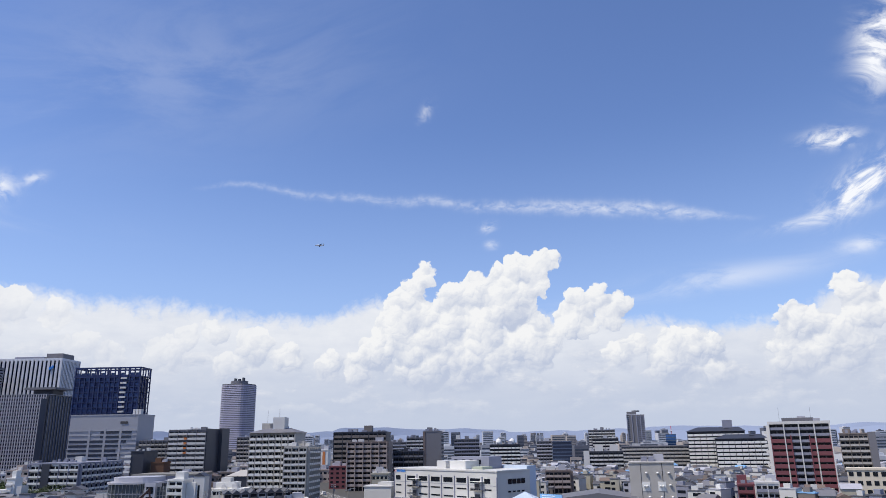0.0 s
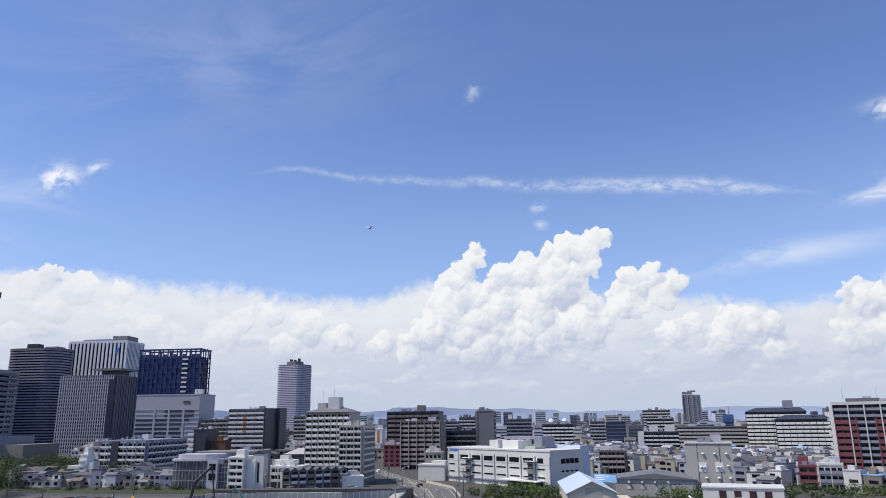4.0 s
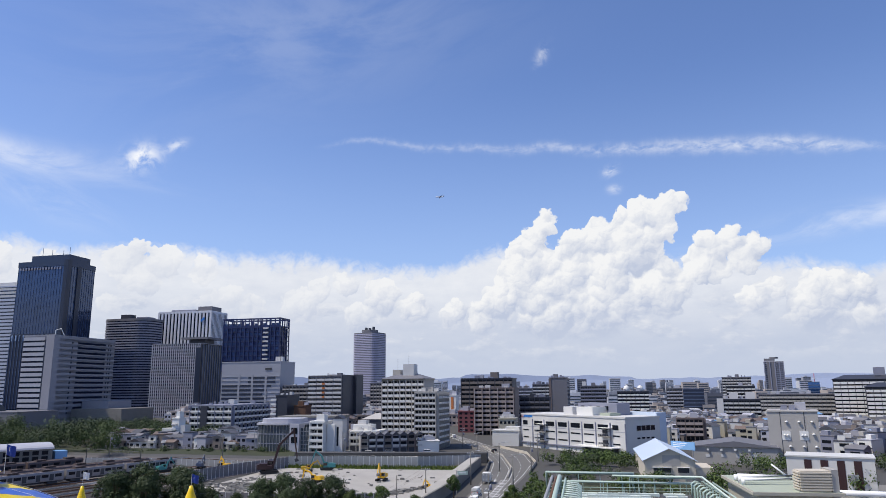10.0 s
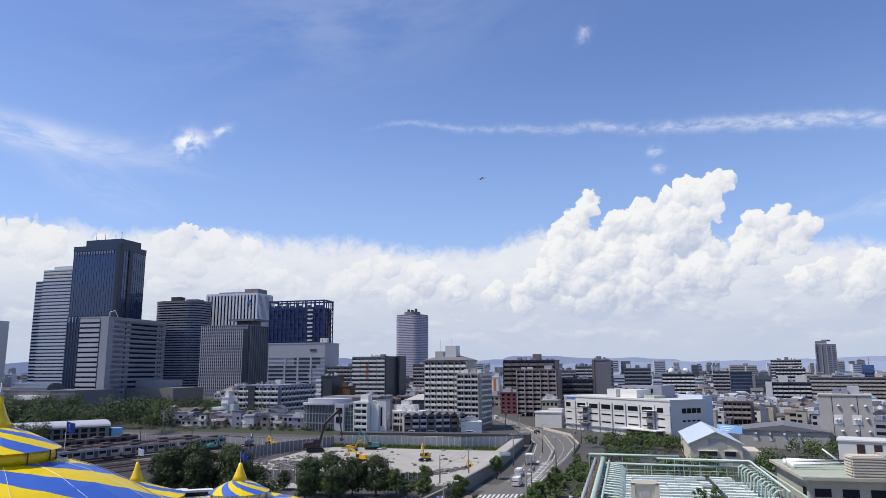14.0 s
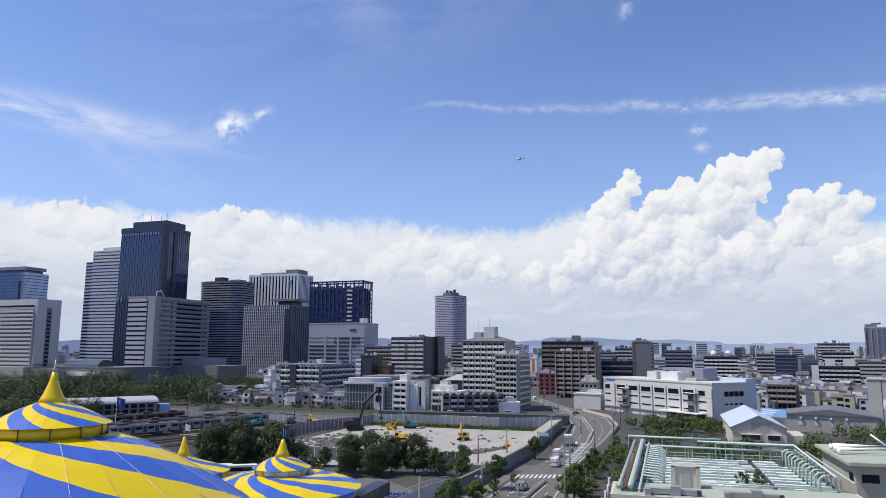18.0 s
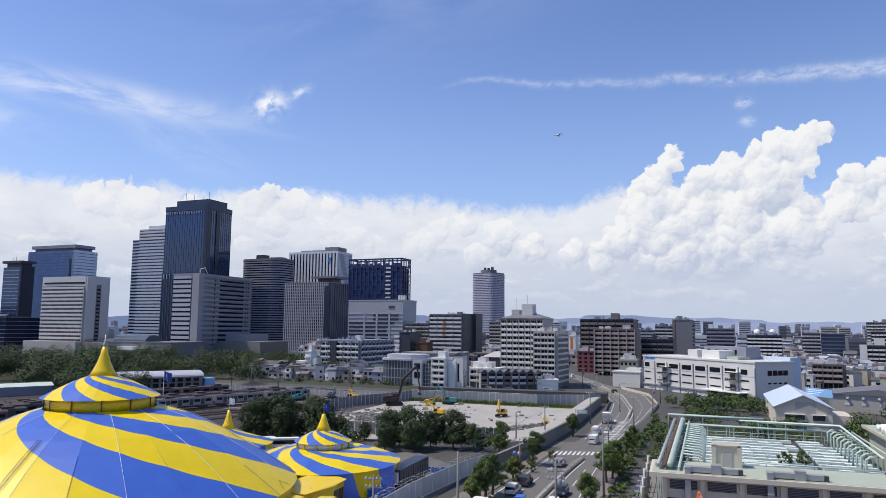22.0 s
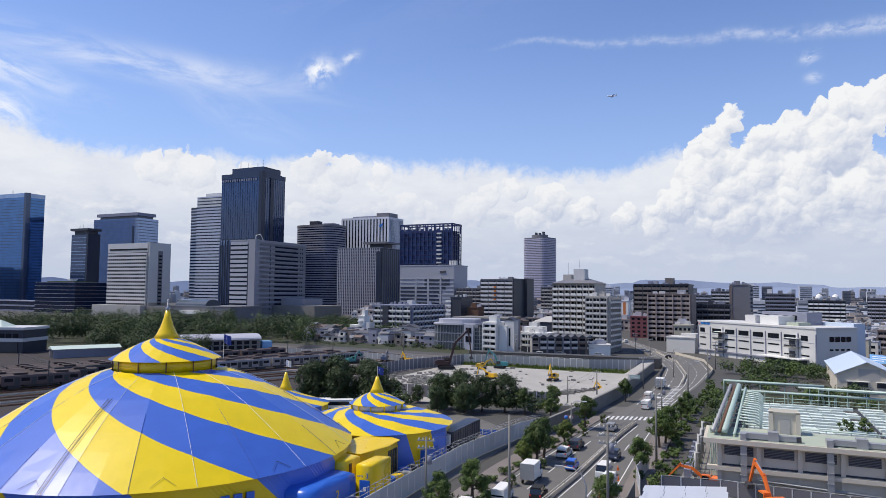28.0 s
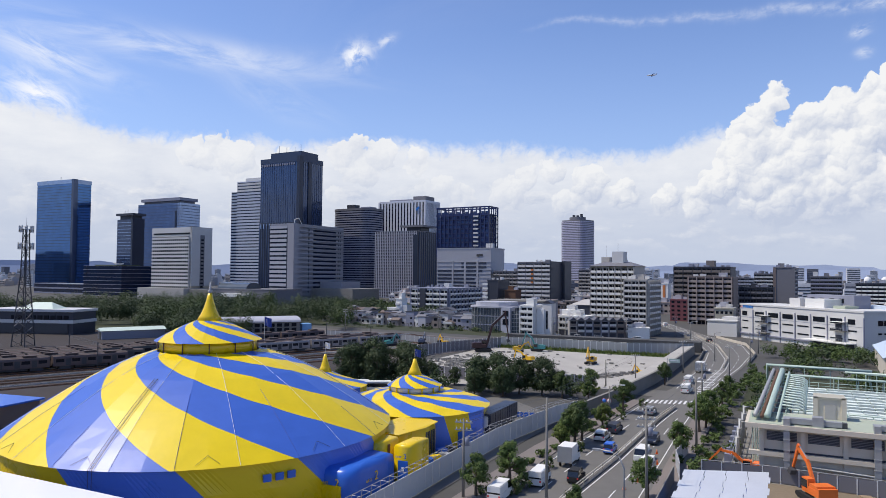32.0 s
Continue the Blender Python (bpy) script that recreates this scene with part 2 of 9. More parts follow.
streak = N.m("POWER", 2.71828, N.m("MULTIPLY", N.m("MULTIPLY", dv, dv), -1.0))
streak = N.m("MULTIPLY", streak, N.m("MULTIPLY", N.step(az, -20.5, -16.5), N.m("SUBTRACT", 1.0, N.step(az, 20, 27.5))))
streak = N.m("MULTIPLY", streak, N.step(N.noise(N.xyz(N.m("MULTIPLY", az, 0.5), el, 3), 1.3, 6, 0.65, 0.4), 0.25, 0.75))
veil = N.m("ADD", veil, N.m("MULTIPLY", streak, N.m("ADD", 0.30, N.m("MULTIPLY", N.step(az, -8, 14), 0.32))), clamp=True)
base = N.mixc(1.0, sky.outputs[0], (0.112, 0.122, 0.158), "MULTIPLY")
haze = N.m("SUBTRACT", 1.0, N.step(el, 4.0, 26.0))
base = N.mixc(N.m("MULTIPLY", haze, 0.34), base, (0.50, 0.66, 0.98))
col = N.mixc(veil, base, (0.93, 0.95, 1.0))
col = N.mixc(m_bank, col, c_bank)
col = N.mixc(m_low, col, c_low)
col = N.mixc(m_heap, col, N.mixc(N.m("ADD", 0.42, N.m("MULTIPLY", N.step(az, -26, -5), 0.58)), c_bank, c_heap))
low_grey = N.m("MULTIPLY", N.m("SUBTRACT", 1.0, N.step(el, 0.5, 7.0)), N.m("MULTIPLY", n_mid, 1.0))
col = N.mixc(low_grey, col, (0.55, 0.60, 0.73))
murk = N.m("SUBTRACT", 1.0, N.step(el, -0.5, 6.5))
col = N.mixc(N.m("MULTIPLY", murk, 0.72), col, (0.53, 0.60, 0.75))
bg = wt.nodes.new("ShaderNodeBackground")
N.link(col, bg.inputs[0])
bg.inputs[1].default_value = 1.0
N.link(bg.outputs[0], wt.nodes.new("ShaderNodeOutputWorld").inputs[0])


# ---- materials ----
def mat(name, col, rough=0.8, metal=0.0, grain=1.5, vary=0.12, bump=0.0, spread=0.0, stain=0.15, spec=0.4, coat=0.0):
    """A painted or natural surface: grain and stains at two scales, relief, and spread of tone between objects."""
    ma = bpy.data.materials.new(name)
    ma.use_nodes = True
    t = ma.node_tree
    n = Nodes(t)
    b = t.nodes["Principled BSDF"]
    pos = t.nodes.new("ShaderNodeTexCoord").outputs["Object"]
    fine = n.noise(pos, grain * 4, 5, 0.6)
    big = n.noise(pos, grain * 0.22, 4, 0.6)
    f = n.m("ADD", 1.0 - vary / 2 - stain / 2, n.m("ADD", n.m("MULTIPLY", fine, vary), n.m("MULTIPLY", big, stain)))
    if spread:
        rnd = t.nodes.new("ShaderNodeObjectInfo").outputs["Random"]
        f = n.m("MULTIPLY", f, n.m("ADD", 1.0 - spread / 2, n.m("MULTIPLY", rnd, spread)))
    sc = t.nodes.new("ShaderNodeVectorMath")
    sc.operation = "SCALE"
    sc.inputs[0].default_value = col
    n.link(f, sc.inputs["Scale"])
    n.link(sc.outputs[0], b.inputs["Base Color"])
    n.put(b.inputs["Roughness"], n.m("ADD", rough - 0.08, n.m("MULTIPLY", big, 0.16), clamp=True))
    b.inputs["Metallic"].default_value = metal
    b.inputs["Specular IOR Level"].default_value = spec
    b.inputs["Coat Weight"].default_value = coat
    if bump:
        bp = t.nodes.new("ShaderNodeBump")
        bp.inputs["Strength"].default_value, bp.inputs["Distance"].default_value = 0.6, bump
        n.link(fine, bp.inputs["Height"])
        n.link(bp.outputs[0], b.inputs["Normal"])
    return ma


def glass_mat(name, col, rough=0.08, spec=0.9, metal=0.0, wave=0.02):
    """Dark window glass seen from outside: panes a little out of true."""
    ma = bpy.data.materials.new(name)
    ma.use_nodes = True
    t = ma.node_tree
    n = Nodes(t)
    b = t.nodes["Principled BSDF"]
    pos = t.nodes.new("ShaderNodeTexCoord").outputs["Object"]
    big = n.noise(pos, 0.12, 3, 0.5)
    c = n.mixc(big, tuple(v * 0.75 for v in col), tuple(v * 1.25 for v in col))
    n.link(c, b.inputs["Base Color"])
    b.inputs["Roughness"].default_value, b.inputs["Metallic"].default_value, b.inputs["Specular IOR Level"].default_value = rough, metal, spec
    bp = t.nodes.new("ShaderNodeBump")
    bp.inputs["Strength"].default_value, bp.inputs["Distance"].default_value = 0.25, wave
    n.link(n.noise(pos, 0.5, 2), bp.inputs["Height"])
    n.link(bp.outputs[0], b.inputs["Normal"])
    return ma


M = {}
for nm, c, kw in [
    ("white_paint", (0.73, 0.72, 0.68), dict(rough=0.6, grain=0.6, vary=0.05, stain=0.12)),
    ("white_tile", (0.58, 0.57, 0.55), dict(rough=0.5, grain=0.8, vary=0.08, stain=0.15, spread=0.1)),
    ("cream", (0.58, 0.52, 0.42), dict(rough=0.7, stain=0.2, vary=0.08)),
    ("beige", (0.40, 0.38, 0.35), dict(rough=0.7, stain=0.2, spread=0.15)),
    ("grey_tile", (0.235, 0.243, 0.30), dict(rough=0.55, stain=0.15, spread=0.08)),
    ("white_works", (0.60, 0.59, 0.56), dict(rough=0.6, grain=0.6, vary=0.05, stain=0.14)),
    ("grass_dry", (0.042, 0.048, 0.022), dict(rough=0.95, grain=0.8, stain=0.6, vary=0.5, bump=0.1)),
    ("yard_dirt", (0.115, 0.105, 0.10), dict(rough=0.95, grain=0.5, stain=0.5, vary=0.3, bump=0.03)),
    ("tan_tile", (0.38, 0.315, 0.285), dict(rough=0.6, stain=0.15, spread=0.08)),
    ("pale_tile", (0.42, 0.42, 0.46), dict(rough=0.5, stain=0.12, spread=0.06)),
    ("navy_frame", (0.03, 0.048, 0.095), dict(rough=0.3, stain=0.1)),
    ("cream_dull", (0.43, 0.40, 0.32), dict(rough=0.7, stain=0.25, vary=0.1)),
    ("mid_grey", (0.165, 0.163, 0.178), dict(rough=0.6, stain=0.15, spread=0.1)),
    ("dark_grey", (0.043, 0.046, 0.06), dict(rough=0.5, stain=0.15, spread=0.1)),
    ("dark_navy", (0.022, 0.03, 0.055), dict(rough=0.35, stain=0.1, vary=0.1)),
    ("brown_tile", (0.165, 0.13, 0.117), dict(rough=0.6, stain=0.15, spread=0.12)),
    ("brown_light", (0.20, 0.17, 0.15), dict(rough=0.6, stain=0.15, spread=0.12)),
    ("red_brick", (0.18, 0.06, 0.07), dict(rough=0.65, stain=0.18, spread=0.1)),
    ("concrete", (0.205, 0.195, 0.175), dict(rough=0.85, stain=0.35, vary=0.15, bump=0.01)),
    ("concrete_dark", (0.075, 0.073, 0.07), dict(rough=0.85, stain=0.4, vary=0.2)),
    ("asphalt", (0.138, 0.132, 0.12), dict(rough=0.9, grain=2, stain=0.4, vary=0.2, bump=0.005)),
    ("pavement", (0.19, 0.165, 0.15), dict(rough=0.9, stain=0.3, vary=0.2)),
    ("road_paint", (0.62, 0.62, 0.60), dict(rough=0.8, stain=0.45, vary=0.3, grain=3)),
    ("gravel", (0.37, 0.35, 0.315), dict(rough=0.95, grain=0.5, stain=0.45, vary=0.3, bump=0.05)),
    ("ballast", (0.042, 0.034, 0.031), dict(rough=0.95, grain=1, stain=0.4, vary=0.4, bump=0.05)),
    ("soil", (0.20, 0.16, 0.11), dict(rough=0.95, grain=0.5, stain=0.5, vary=0.3, bump=0.05)),
    ("grass", (0.06, 0.085, 0.024), dict(rough=0.9, grain=0.8, stain=0.6, vary=0.5, bump=0.1)),
    ("city_ground", (0.075, 0.072, 0.066), dict(rough=0.9, grain=0.1, stain=0.5, vary=0.3)),
    ("leaf", (0.07, 0.105, 0.026), dict(rough=0.65, grain=0.6, stain=0.5, vary=0.6, spread=0.5, spec=0.25)),
    ("leaf_dark", (0.042, 0.064, 0.024), dict(rough=0.65, grain=0.6, stain=0.5, vary=0.6, spread=0.4, spec=0.25)),
    ("leaf_light", (0.11, 0.145, 0.03), dict(rough=0.65, grain=0.6, stain=0.5, vary=0.6, spread=0.4, spec=0.25)),
    ("bark", (0.10, 0.075, 0.055), dict(rough=0.95, grain=2, vary=0.4, bump=0.02)),
    ("tent_yellow", (0.79, 0.545, 0.006), dict(rough=0.28, grain=0.4, vary=0.05, stain=0.1, spec=0.5)),
    ("tent_blue", (0.075, 0.18, 0.68), dict(rough=0.28, grain=0.4, vary=0.05, stain=0.1, spec=0.5)),
    ("tent_navy", (0.02, 0.05, 0.28), dict(rough=0.35, grain=0.4, vary=0.08, stain=0.15)),
    ("tarp_blue", (0.03, 0.13, 0.55), dict(rough=0.3, grain=0.6, vary=0.1, stain=0.15)),
    ("steel", (0.34, 0.35, 0.37), dict(rough=0.5, metal=0.6, stain=0.2)),
    ("steel_dark", (0.06, 0.06, 0.065), dict(rough=0.6, stain=0.3)),
    ("galv", (0.34, 0.345, 0.345), dict(rough=0.55, metal=0.3, stain=0.3)),
    ("mint", (0.38, 0.48, 0.42), dict(rough=0.5, stain=0.2, vary=0.1)),
    ("cover_green", (0.66, 0.73, 0.65), dict(rough=0.55, stain=0.2, vary=0.1, spread=0.12)),
    ("mint_pale", (0.52, 0.61, 0.54), dict(rough=0.6, stain=0.2, vary=0.08, spread=0.08)),
    ("roof_pale", (0.38, 0.42, 0.33), dict(rough=0.8, stain=0.25, vary=0.12)),
    ("roof_blue", (0.52, 0.60, 0.70), dict(rough=0.4, stain=0.1)),
    ("roof_tile", (0.085, 0.085, 0.095), dict(rough=0.6, stain=0.3, spread=0.6)),
    ("roof_brown", (0.16, 0.12, 0.10), dict(rough=0.7, stain=0.3, spread=0.4)),
    ("corrugated", (0.66, 0.67, 0.68), dict(rough=0.4, metal=0.3, stain=0.2)),
    ("wood", (0.30, 0.22, 0.14), dict(rough=0.8, stain=0.3)),
    ("rust", (0.13, 0.07, 0.045), dict(rough=0.9, grain=2, stain=0.5, vary=0.4)),
    ("yellow_machine", (0.72, 0.42, 0.02), dict(rough=0.4, stain=0.2)),
    ("orange_machine", (0.78, 0.17, 0.03), dict(rough=0.4, stain=0.2)),
    ("net_blue", (0.014, 0.026, 0.10), dict(rough=0.5, stain=0.1)),
    ("steel_blue", (0.07, 0.095, 0.155), dict(rough=0.4, stain=0.12)),
    ("maroon_machine", (0.045, 0.02, 0.02), dict(rough=0.45, stain=0.2)),
    ("teal_machine", (0.06, 0.24, 0.24), dict(rough=0.45, stain=0.2)),
    ("black_rubber", (0.02, 0.02, 0.02), dict(rough=0.8)),
    ("orange_panel", (0.55, 0.19, 0.06), dict(rough=0.6)),
    ("sign_pale", (0.22, 0.42, 0.66), dict(rough=0.5)),
    ("sign_blue", (0.04, 0.22, 0.62), dict(rough=0.5)),
    ("sign_red", (0.62, 0.04, 0.04), dict(rough=0.5)),
    ("lettering_white", (0.8, 0.8, 0.8), dict(rough=0.5)),
    ("lamp_glass", (0.7, 0.7, 0.66), dict(rough=0.3)),
    ("train_side", (0.30, 0.285, 0.285), dict(rough=0.5, metal=0.2, stain=0.3, spread=0.2)),
    ("train_roof", (0.075, 0.055, 0.05), dict(rough=0.85, stain=0.4)),
    ("bright_panel", (0.66, 0.67, 0.71), dict(rough=0.5, stain=0.12, vary=0.06, spread=0.06)),
    ("cool_panel", (0.34, 0.345, 0.38), dict(rough=0.5, stain=0.14, vary=0.06)),
    ("frame_blue", (0.02, 0.034, 0.105), dict(rough=0.35, stain=0.1)),
    ("pier_blue", (0.075, 0.115, 0.21), dict(rough=0.3, stain=0.1)),
    ("leaf_wood", (0.055, 0.08, 0.026), dict(rough=0.65, grain=0.6, stain=0.6, vary=0.6, spread=0.3, spec=0.2)),
    ("train_brown", (0.115, 0.085, 0.08), dict(rough=0.6, stain=0.35, vary=0.2)),
    ("lilac_tile", (0.44, 0.425, 0.52), dict(rough=0.5, stain=0.12, spread=0.08)),
    ("warm_grey", (0.30, 0.295, 0.32), dict(rough=0.55, stain=0.15, spread=0.06)),
    ("silver_panel", (0.44, 0.475, 0.56), dict(rough=0.35, stain=0.12, spread=0.06)),
    # distance haze is mixed into this pale blue base colour
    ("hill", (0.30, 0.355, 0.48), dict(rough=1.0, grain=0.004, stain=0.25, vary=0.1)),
    ("pvc_white", (0.82, 0.82, 0.80), dict(rough=0.4, stain=0.06, vary=0.03)),
]:
    M[nm] = mat(nm, c, **kw)
M["glass_dark"] = glass_mat("glass_dark", (0.008, 0.013, 0.028), 0.15, 0.22)
M["glass_navy"] = glass_mat("glass_navy", (0.012, 0.022, 0.05), 0.1, 0.5)
M["glass_blue"] = glass_mat("glass_blue", (0.06, 0.15, 0.35), 0.05, 1.0, 0.85, 0.008)
M["glass_sky"] = glass_mat("glass_sky", (0.23, 0.32, 0.50), 0.12, 1.0, 0.5)
M["glass_hall"] = glass_mat("glass_hall", (0.075, 0.09, 0.105), 0.2, 0.6)
M["glass_teal"] = glass_mat("glass_teal", (0.036, 0.062, 0.13), 0.08, 0.9, 0.55)
# far panes lightened and blued: distance haze put into their colour
M["glass_far_hazed"] = glass_mat("glass_far_hazed", (0.06, 0.072, 0.095), 0.2, 0.7)
M["glass_cell"] = glass_mat("glass_cell", (0.04, 0.07, 0.17), 0.25, 0.25)
M["window"] = glass_mat("window", (0.012, 0.015, 0.021), 0.15, 0.25)
M["window_car"] = glass_mat("window_car", (0.01, 0.012, 0.015), 0.05, 0.8, 0, 0.0)


# ---- building blocks ----
BOXES = {}
FACES = [(0, 3, 2, 1), (4, 5, 6, 7), (0, 1, 5, 4), (1, 2, 6, 5), (2, 3, 7, 6), (3, 0, 4, 7)]


def box_data(sx, sy, sz, material):
    """A box of that size that stands on its base, shared between alike pieces; edges broken by a small chamfer when large."""
    key = (round(sx, 3), round(sy, 3), round(sz, 3), material.name)
    if key not in BOXES:
        me = bpy.data.meshes.new("box")
        a, b = sx / 2, sy / 2
        me.from_pydata([(-a, -b, 0), (a, -b, 0), (a, b, 0), (-a, b, 0), (-a, -b, sz), (a, -b, sz), (a, b, sz), (-a, b, sz)], [], FACES)
        me.materials.append(material)
        BOXES[key] = me
    return BOXES[key]


def bx(name, parent, material, x0, x1, y0, y1, z0, z1, rz=0.0, label=""):
    ob = new(name, box_data(abs(x1 - x0), abs(y1 - y0), abs(z1 - z0), material))
    ob.location, ob.rotation_euler[2] = ((x0 + x1) / 2, (y0 + y1) / 2, min(z0, z1)), radians(rz)
    ob.parent = parent
    if label:
        ob["label"] = label
    return ob


def part(name, bm, material, parent=None, label="", smooth=False):
    me = bpy.data.meshes.new(name)
    bm.to_mesh(me)
    bm.free()
    for ma in material if isinstance(material, (list, tuple)) else [material]:
        me.materials.append(ma)
    if smooth:
        for p in me.polygons:
            p.use_smooth = True
    ob = new(name, me)
    ob.parent = parent
    if label:
        ob["label"] = label
    return ob


def raw(name, verts, faces, material, parent=None, label="", smooth=False):
    me = bpy.data.meshes.new(name)
    me.from_pydata(verts, [], faces)
    for ma in material if isinstance(material, (list, tuple)) else [material]:
        me.materials.append(ma)
    if smooth:
        for p in me.polygons:
            p.use_smooth = True
    ob = new(name, me)
    ob.parent = parent
    if label:
        ob["label"] = label
    return ob


def root(name, x, y, z=0.0, rz=0.0, label="", category="", group="", kind=""):
    ob = new(name)
    ob.empty_display_size = 1
    ob.matrix_basis = pose(x, y, z, 0, 0, rz)
    return tagged(ob, label, category, group, kind)


def add_box(V, F, x0, x1, y0, y1, z0, z1):
    i = len(V)
    V += [(x0, y0, z0), (x1, y0, z0), (x1, y1, z0), (x0, y1, z0), (x0, y0, z1), (x1, y0, z1), (x1, y1, z1), (x0, y1, z1)]
    F += [tuple(i + k for k in f) for f in FACES]


def tube(name, pts, r, material, parent=None, sides=8, label="", closed=False):
    """A pipe along straight legs, with mitred corners."""
    V, F = [], []
    pts = [Vector(p) for p in pts]
    n = len(pts)
    ref = None
    for i, p in enumerate(pts):
        a = (pts[i] - pts[i - 1]).normalized() if i or closed else (pts[1] - pts[0]).normalized()
        b = (pts[(i + 1) % n] - pts[i]).normalized() if i < n - 1 or closed else a
        t = (a + b).normalized() if (a + b).length > 1e-4 else a
        k = 1 / max(0.5, a.dot(t))
        if ref is None or abs(ref.dot(t)) > 0.95:
            ref = Vector((0, 0, 1)) if abs(t.z) < 0.9 else Vector((1, 0, 0))
        u = t.cross(ref).normalized()
        w = u.cross(t).normalized()
        for s in range(sides):
            q = 2 * math.pi * s / sides
            V.append(tuple(p + (u * math.cos(q) + w * math.sin(q)) * r * (k if 0 < i < n - 1 else 1)))
    for i in range(n - 1 if not closed else n):
        for s in range(sides):
            a, b = i * sides + s, i * sides + (s + 1) % sides
            c, d = ((i + 1) % n) * sides + (s + 1) % sides, ((i + 1) % n) * sides + s
            F.append((a, b, c, d))
    if not closed:
        F += [tuple(range(sides))[::-1], tuple((n - 1) * sides + s for s in range(sides))]
    return raw(name, V, F, material, parent, label, smooth=sides > 6)


def lathe(name, prof, material, parent=None, seg=24, label="", smooth=True, at=(0, 0, 0)):
    """A turned form from (radius, height) pairs."""
    V, F = [], []
    for r, z in prof:
        for s in range(seg):
            q = 2 * math.pi * s / seg
            V.append((at[0] + r * math.cos(q), at[1] + r * math.sin(q), at[2] + z))
    for i in range(len(prof) - 1):
        for s in range(seg):
            a, b = i * seg + s, i * seg + (s + 1) % seg
            F.append((a, b, b + seg, a + seg))
    if prof[0][0] > 1e-3:
        F.append(tuple(range(seg))[::-1])
    if prof[-1][0] > 1e-3:
        F.append(tuple((len(prof) - 1) * seg + s for s in range(seg)))
    return raw(name, V, F, material, parent, label, smooth)


def building(name, label, C, rot, W, L, H, core, floors, band=None, bands=None, piers=None, side_piers=None, balcony=None, side_balcony=None, rows=None, side_rows=None, top=0.6, z0=0.0, cat="building", group="", cap=None, first=None, wall_end=None):
    """A block whose near corner stands at C; its front runs W to the left of it, its side runs L away from it.
    band: (material, share of storey, proud). piers: (count, width, proud, material). balcony: (rail material, wall material, depth, units, rail height).
    rows: (count of windows, share of width, height, window material)."""
    r = radians(rot)
    cx = C[0] - math.cos(r) * W / 2 - math.sin(r) * L / 2
    cy = C[1] - math.sin(r) * W / 2 + math.cos(r) * L / 2
    ob = root(name, cx, cy, z0, rot, label, cat, group)
    a, b = W / 2, L / 2
    H = H - z0
    bx("body", ob, core, -a, a, -b, b, -0.5, H)
    g = first if first is not None else 0.0
    fh = (H - g) / floors
    if band:
        bm_, share, proud = band
        for i in range(floors):
            z = g + i * fh
            bx("spandrel", ob, bm_, -a - proud, a + proud, -b - proud, b + proud, z, z + fh * share)
    if top:
        tm = cap or (band[0] if band else (balcony[1] if balcony else core))
        bx("parapet", ob, tm, -a - 0.28, a + 0.28, -b - 0.28, b + 0.28, H - 0.15, H + top)
    for spec, face in ((piers, 0), (side_piers, 1)):
        if spec:
            cnt, w, proud, pm = spec[:4]
            zt = spec[4] if len(spec) > 4 else H
            zb = spec[5] if len(spec) > 5 else 0
            for i in range(cnt + 1):
                k = -1 + 2 * i / cnt
                if face == 0:
                    bx("pier", ob, pm, k * a - w / 2, k * a + w / 2, -b - proud, -b + 0.1, zb, zt)
                else:
                    bx("pier", ob, pm, a - 0.1, a + proud, k * b - w / 2, k * b + w / 2, zb, zt)
    panes = [[], [], 0]
    for spec, face in ((balcony, 0), (side_balcony, 1)):
        if spec:
            rail, wall, depth, units, rh = spec[:5]
            span = a if face == 0 else b
            for i in range(floors):
                z = g + i * fh
                V, F = [], []
                dep = b if face == 0 else a
                wd = 2 * span / units
                if face == 0:
                    add_box(V, F, -a, a, -b - depth, -b, z - 0.18, z)
                    add_box(V, F, -a, a, -b - depth - 0.12, -b - depth, z - 0.18, z + rh)
                else:
                    add_box(V, F, a, a + depth, -b, b, z - 0.18, z)
                    add_box(V, F, a + depth, a + depth + 0.12, -b, b, z - 0.18, z + rh)
                if i:
                    raw("balcony", V, F, rail, ob)
                V, F = [], []
                for u in range(units):
                    c = -span + (u + 0.5) * wd
                    for s in (-0.24, 0.24):
                        p0, p1 = c + s * wd - wd * 0.19, c + s * wd + wd * 0.19
                        if face == 0:
                            add_box(V, F, p0, p1, -b - 0.05, -b + 0.1, z + 0.1, z + min(2.1, fh * 0.75))
                        else:
                            add_box(V, F, a - 0.1, a + 0.05, p0, p1, z + 0.1, z + min(2.1, fh * 0.75))
                panes[0].extend(V), panes[1].extend(tuple(k + panes[2] for k in f) for f in F)
                panes[2] = len(panes[0])
            for u in range(units + 1):
                c = -span + u * wd
                if face == 0:
                    bx("fin", ob, wall, c - 0.15, c + 0.15, -b - depth - 0.2, -b, 0, H)
                else:
                    bx("fin", ob, wall, a, a + depth + 0.2, c - 0.15, c + 0.15, 0, H)
    for spec, face in ((rows, 0), (side_rows, 1)):
        if spec:
            cnt, share, hh, wm = spec[:4]
            span = a if face == 0 else b
            wd = 2 * span / cnt
            for i in range(floors):
                z = g + i * fh + (fh - hh) * 0.55
                V, F = [], []
                for u in range(cnt):
                    c = -span + (u + 0.5) * wd
                    if face == 0:
                        add_box(V, F, c - wd * share / 2, c + wd * share / 2, -b - 0.06, -b + 0.1, z, z + hh)
                    else:
                        add_box(V, F, a - 0.1, a + 0.06, c - wd * share / 2, c + wd * share / 2, z, z + hh)
                panes[0].extend(V), panes[1].extend(tuple(k + panes[2] for k in f) for f in F)
                panes[2] = len(panes[0])
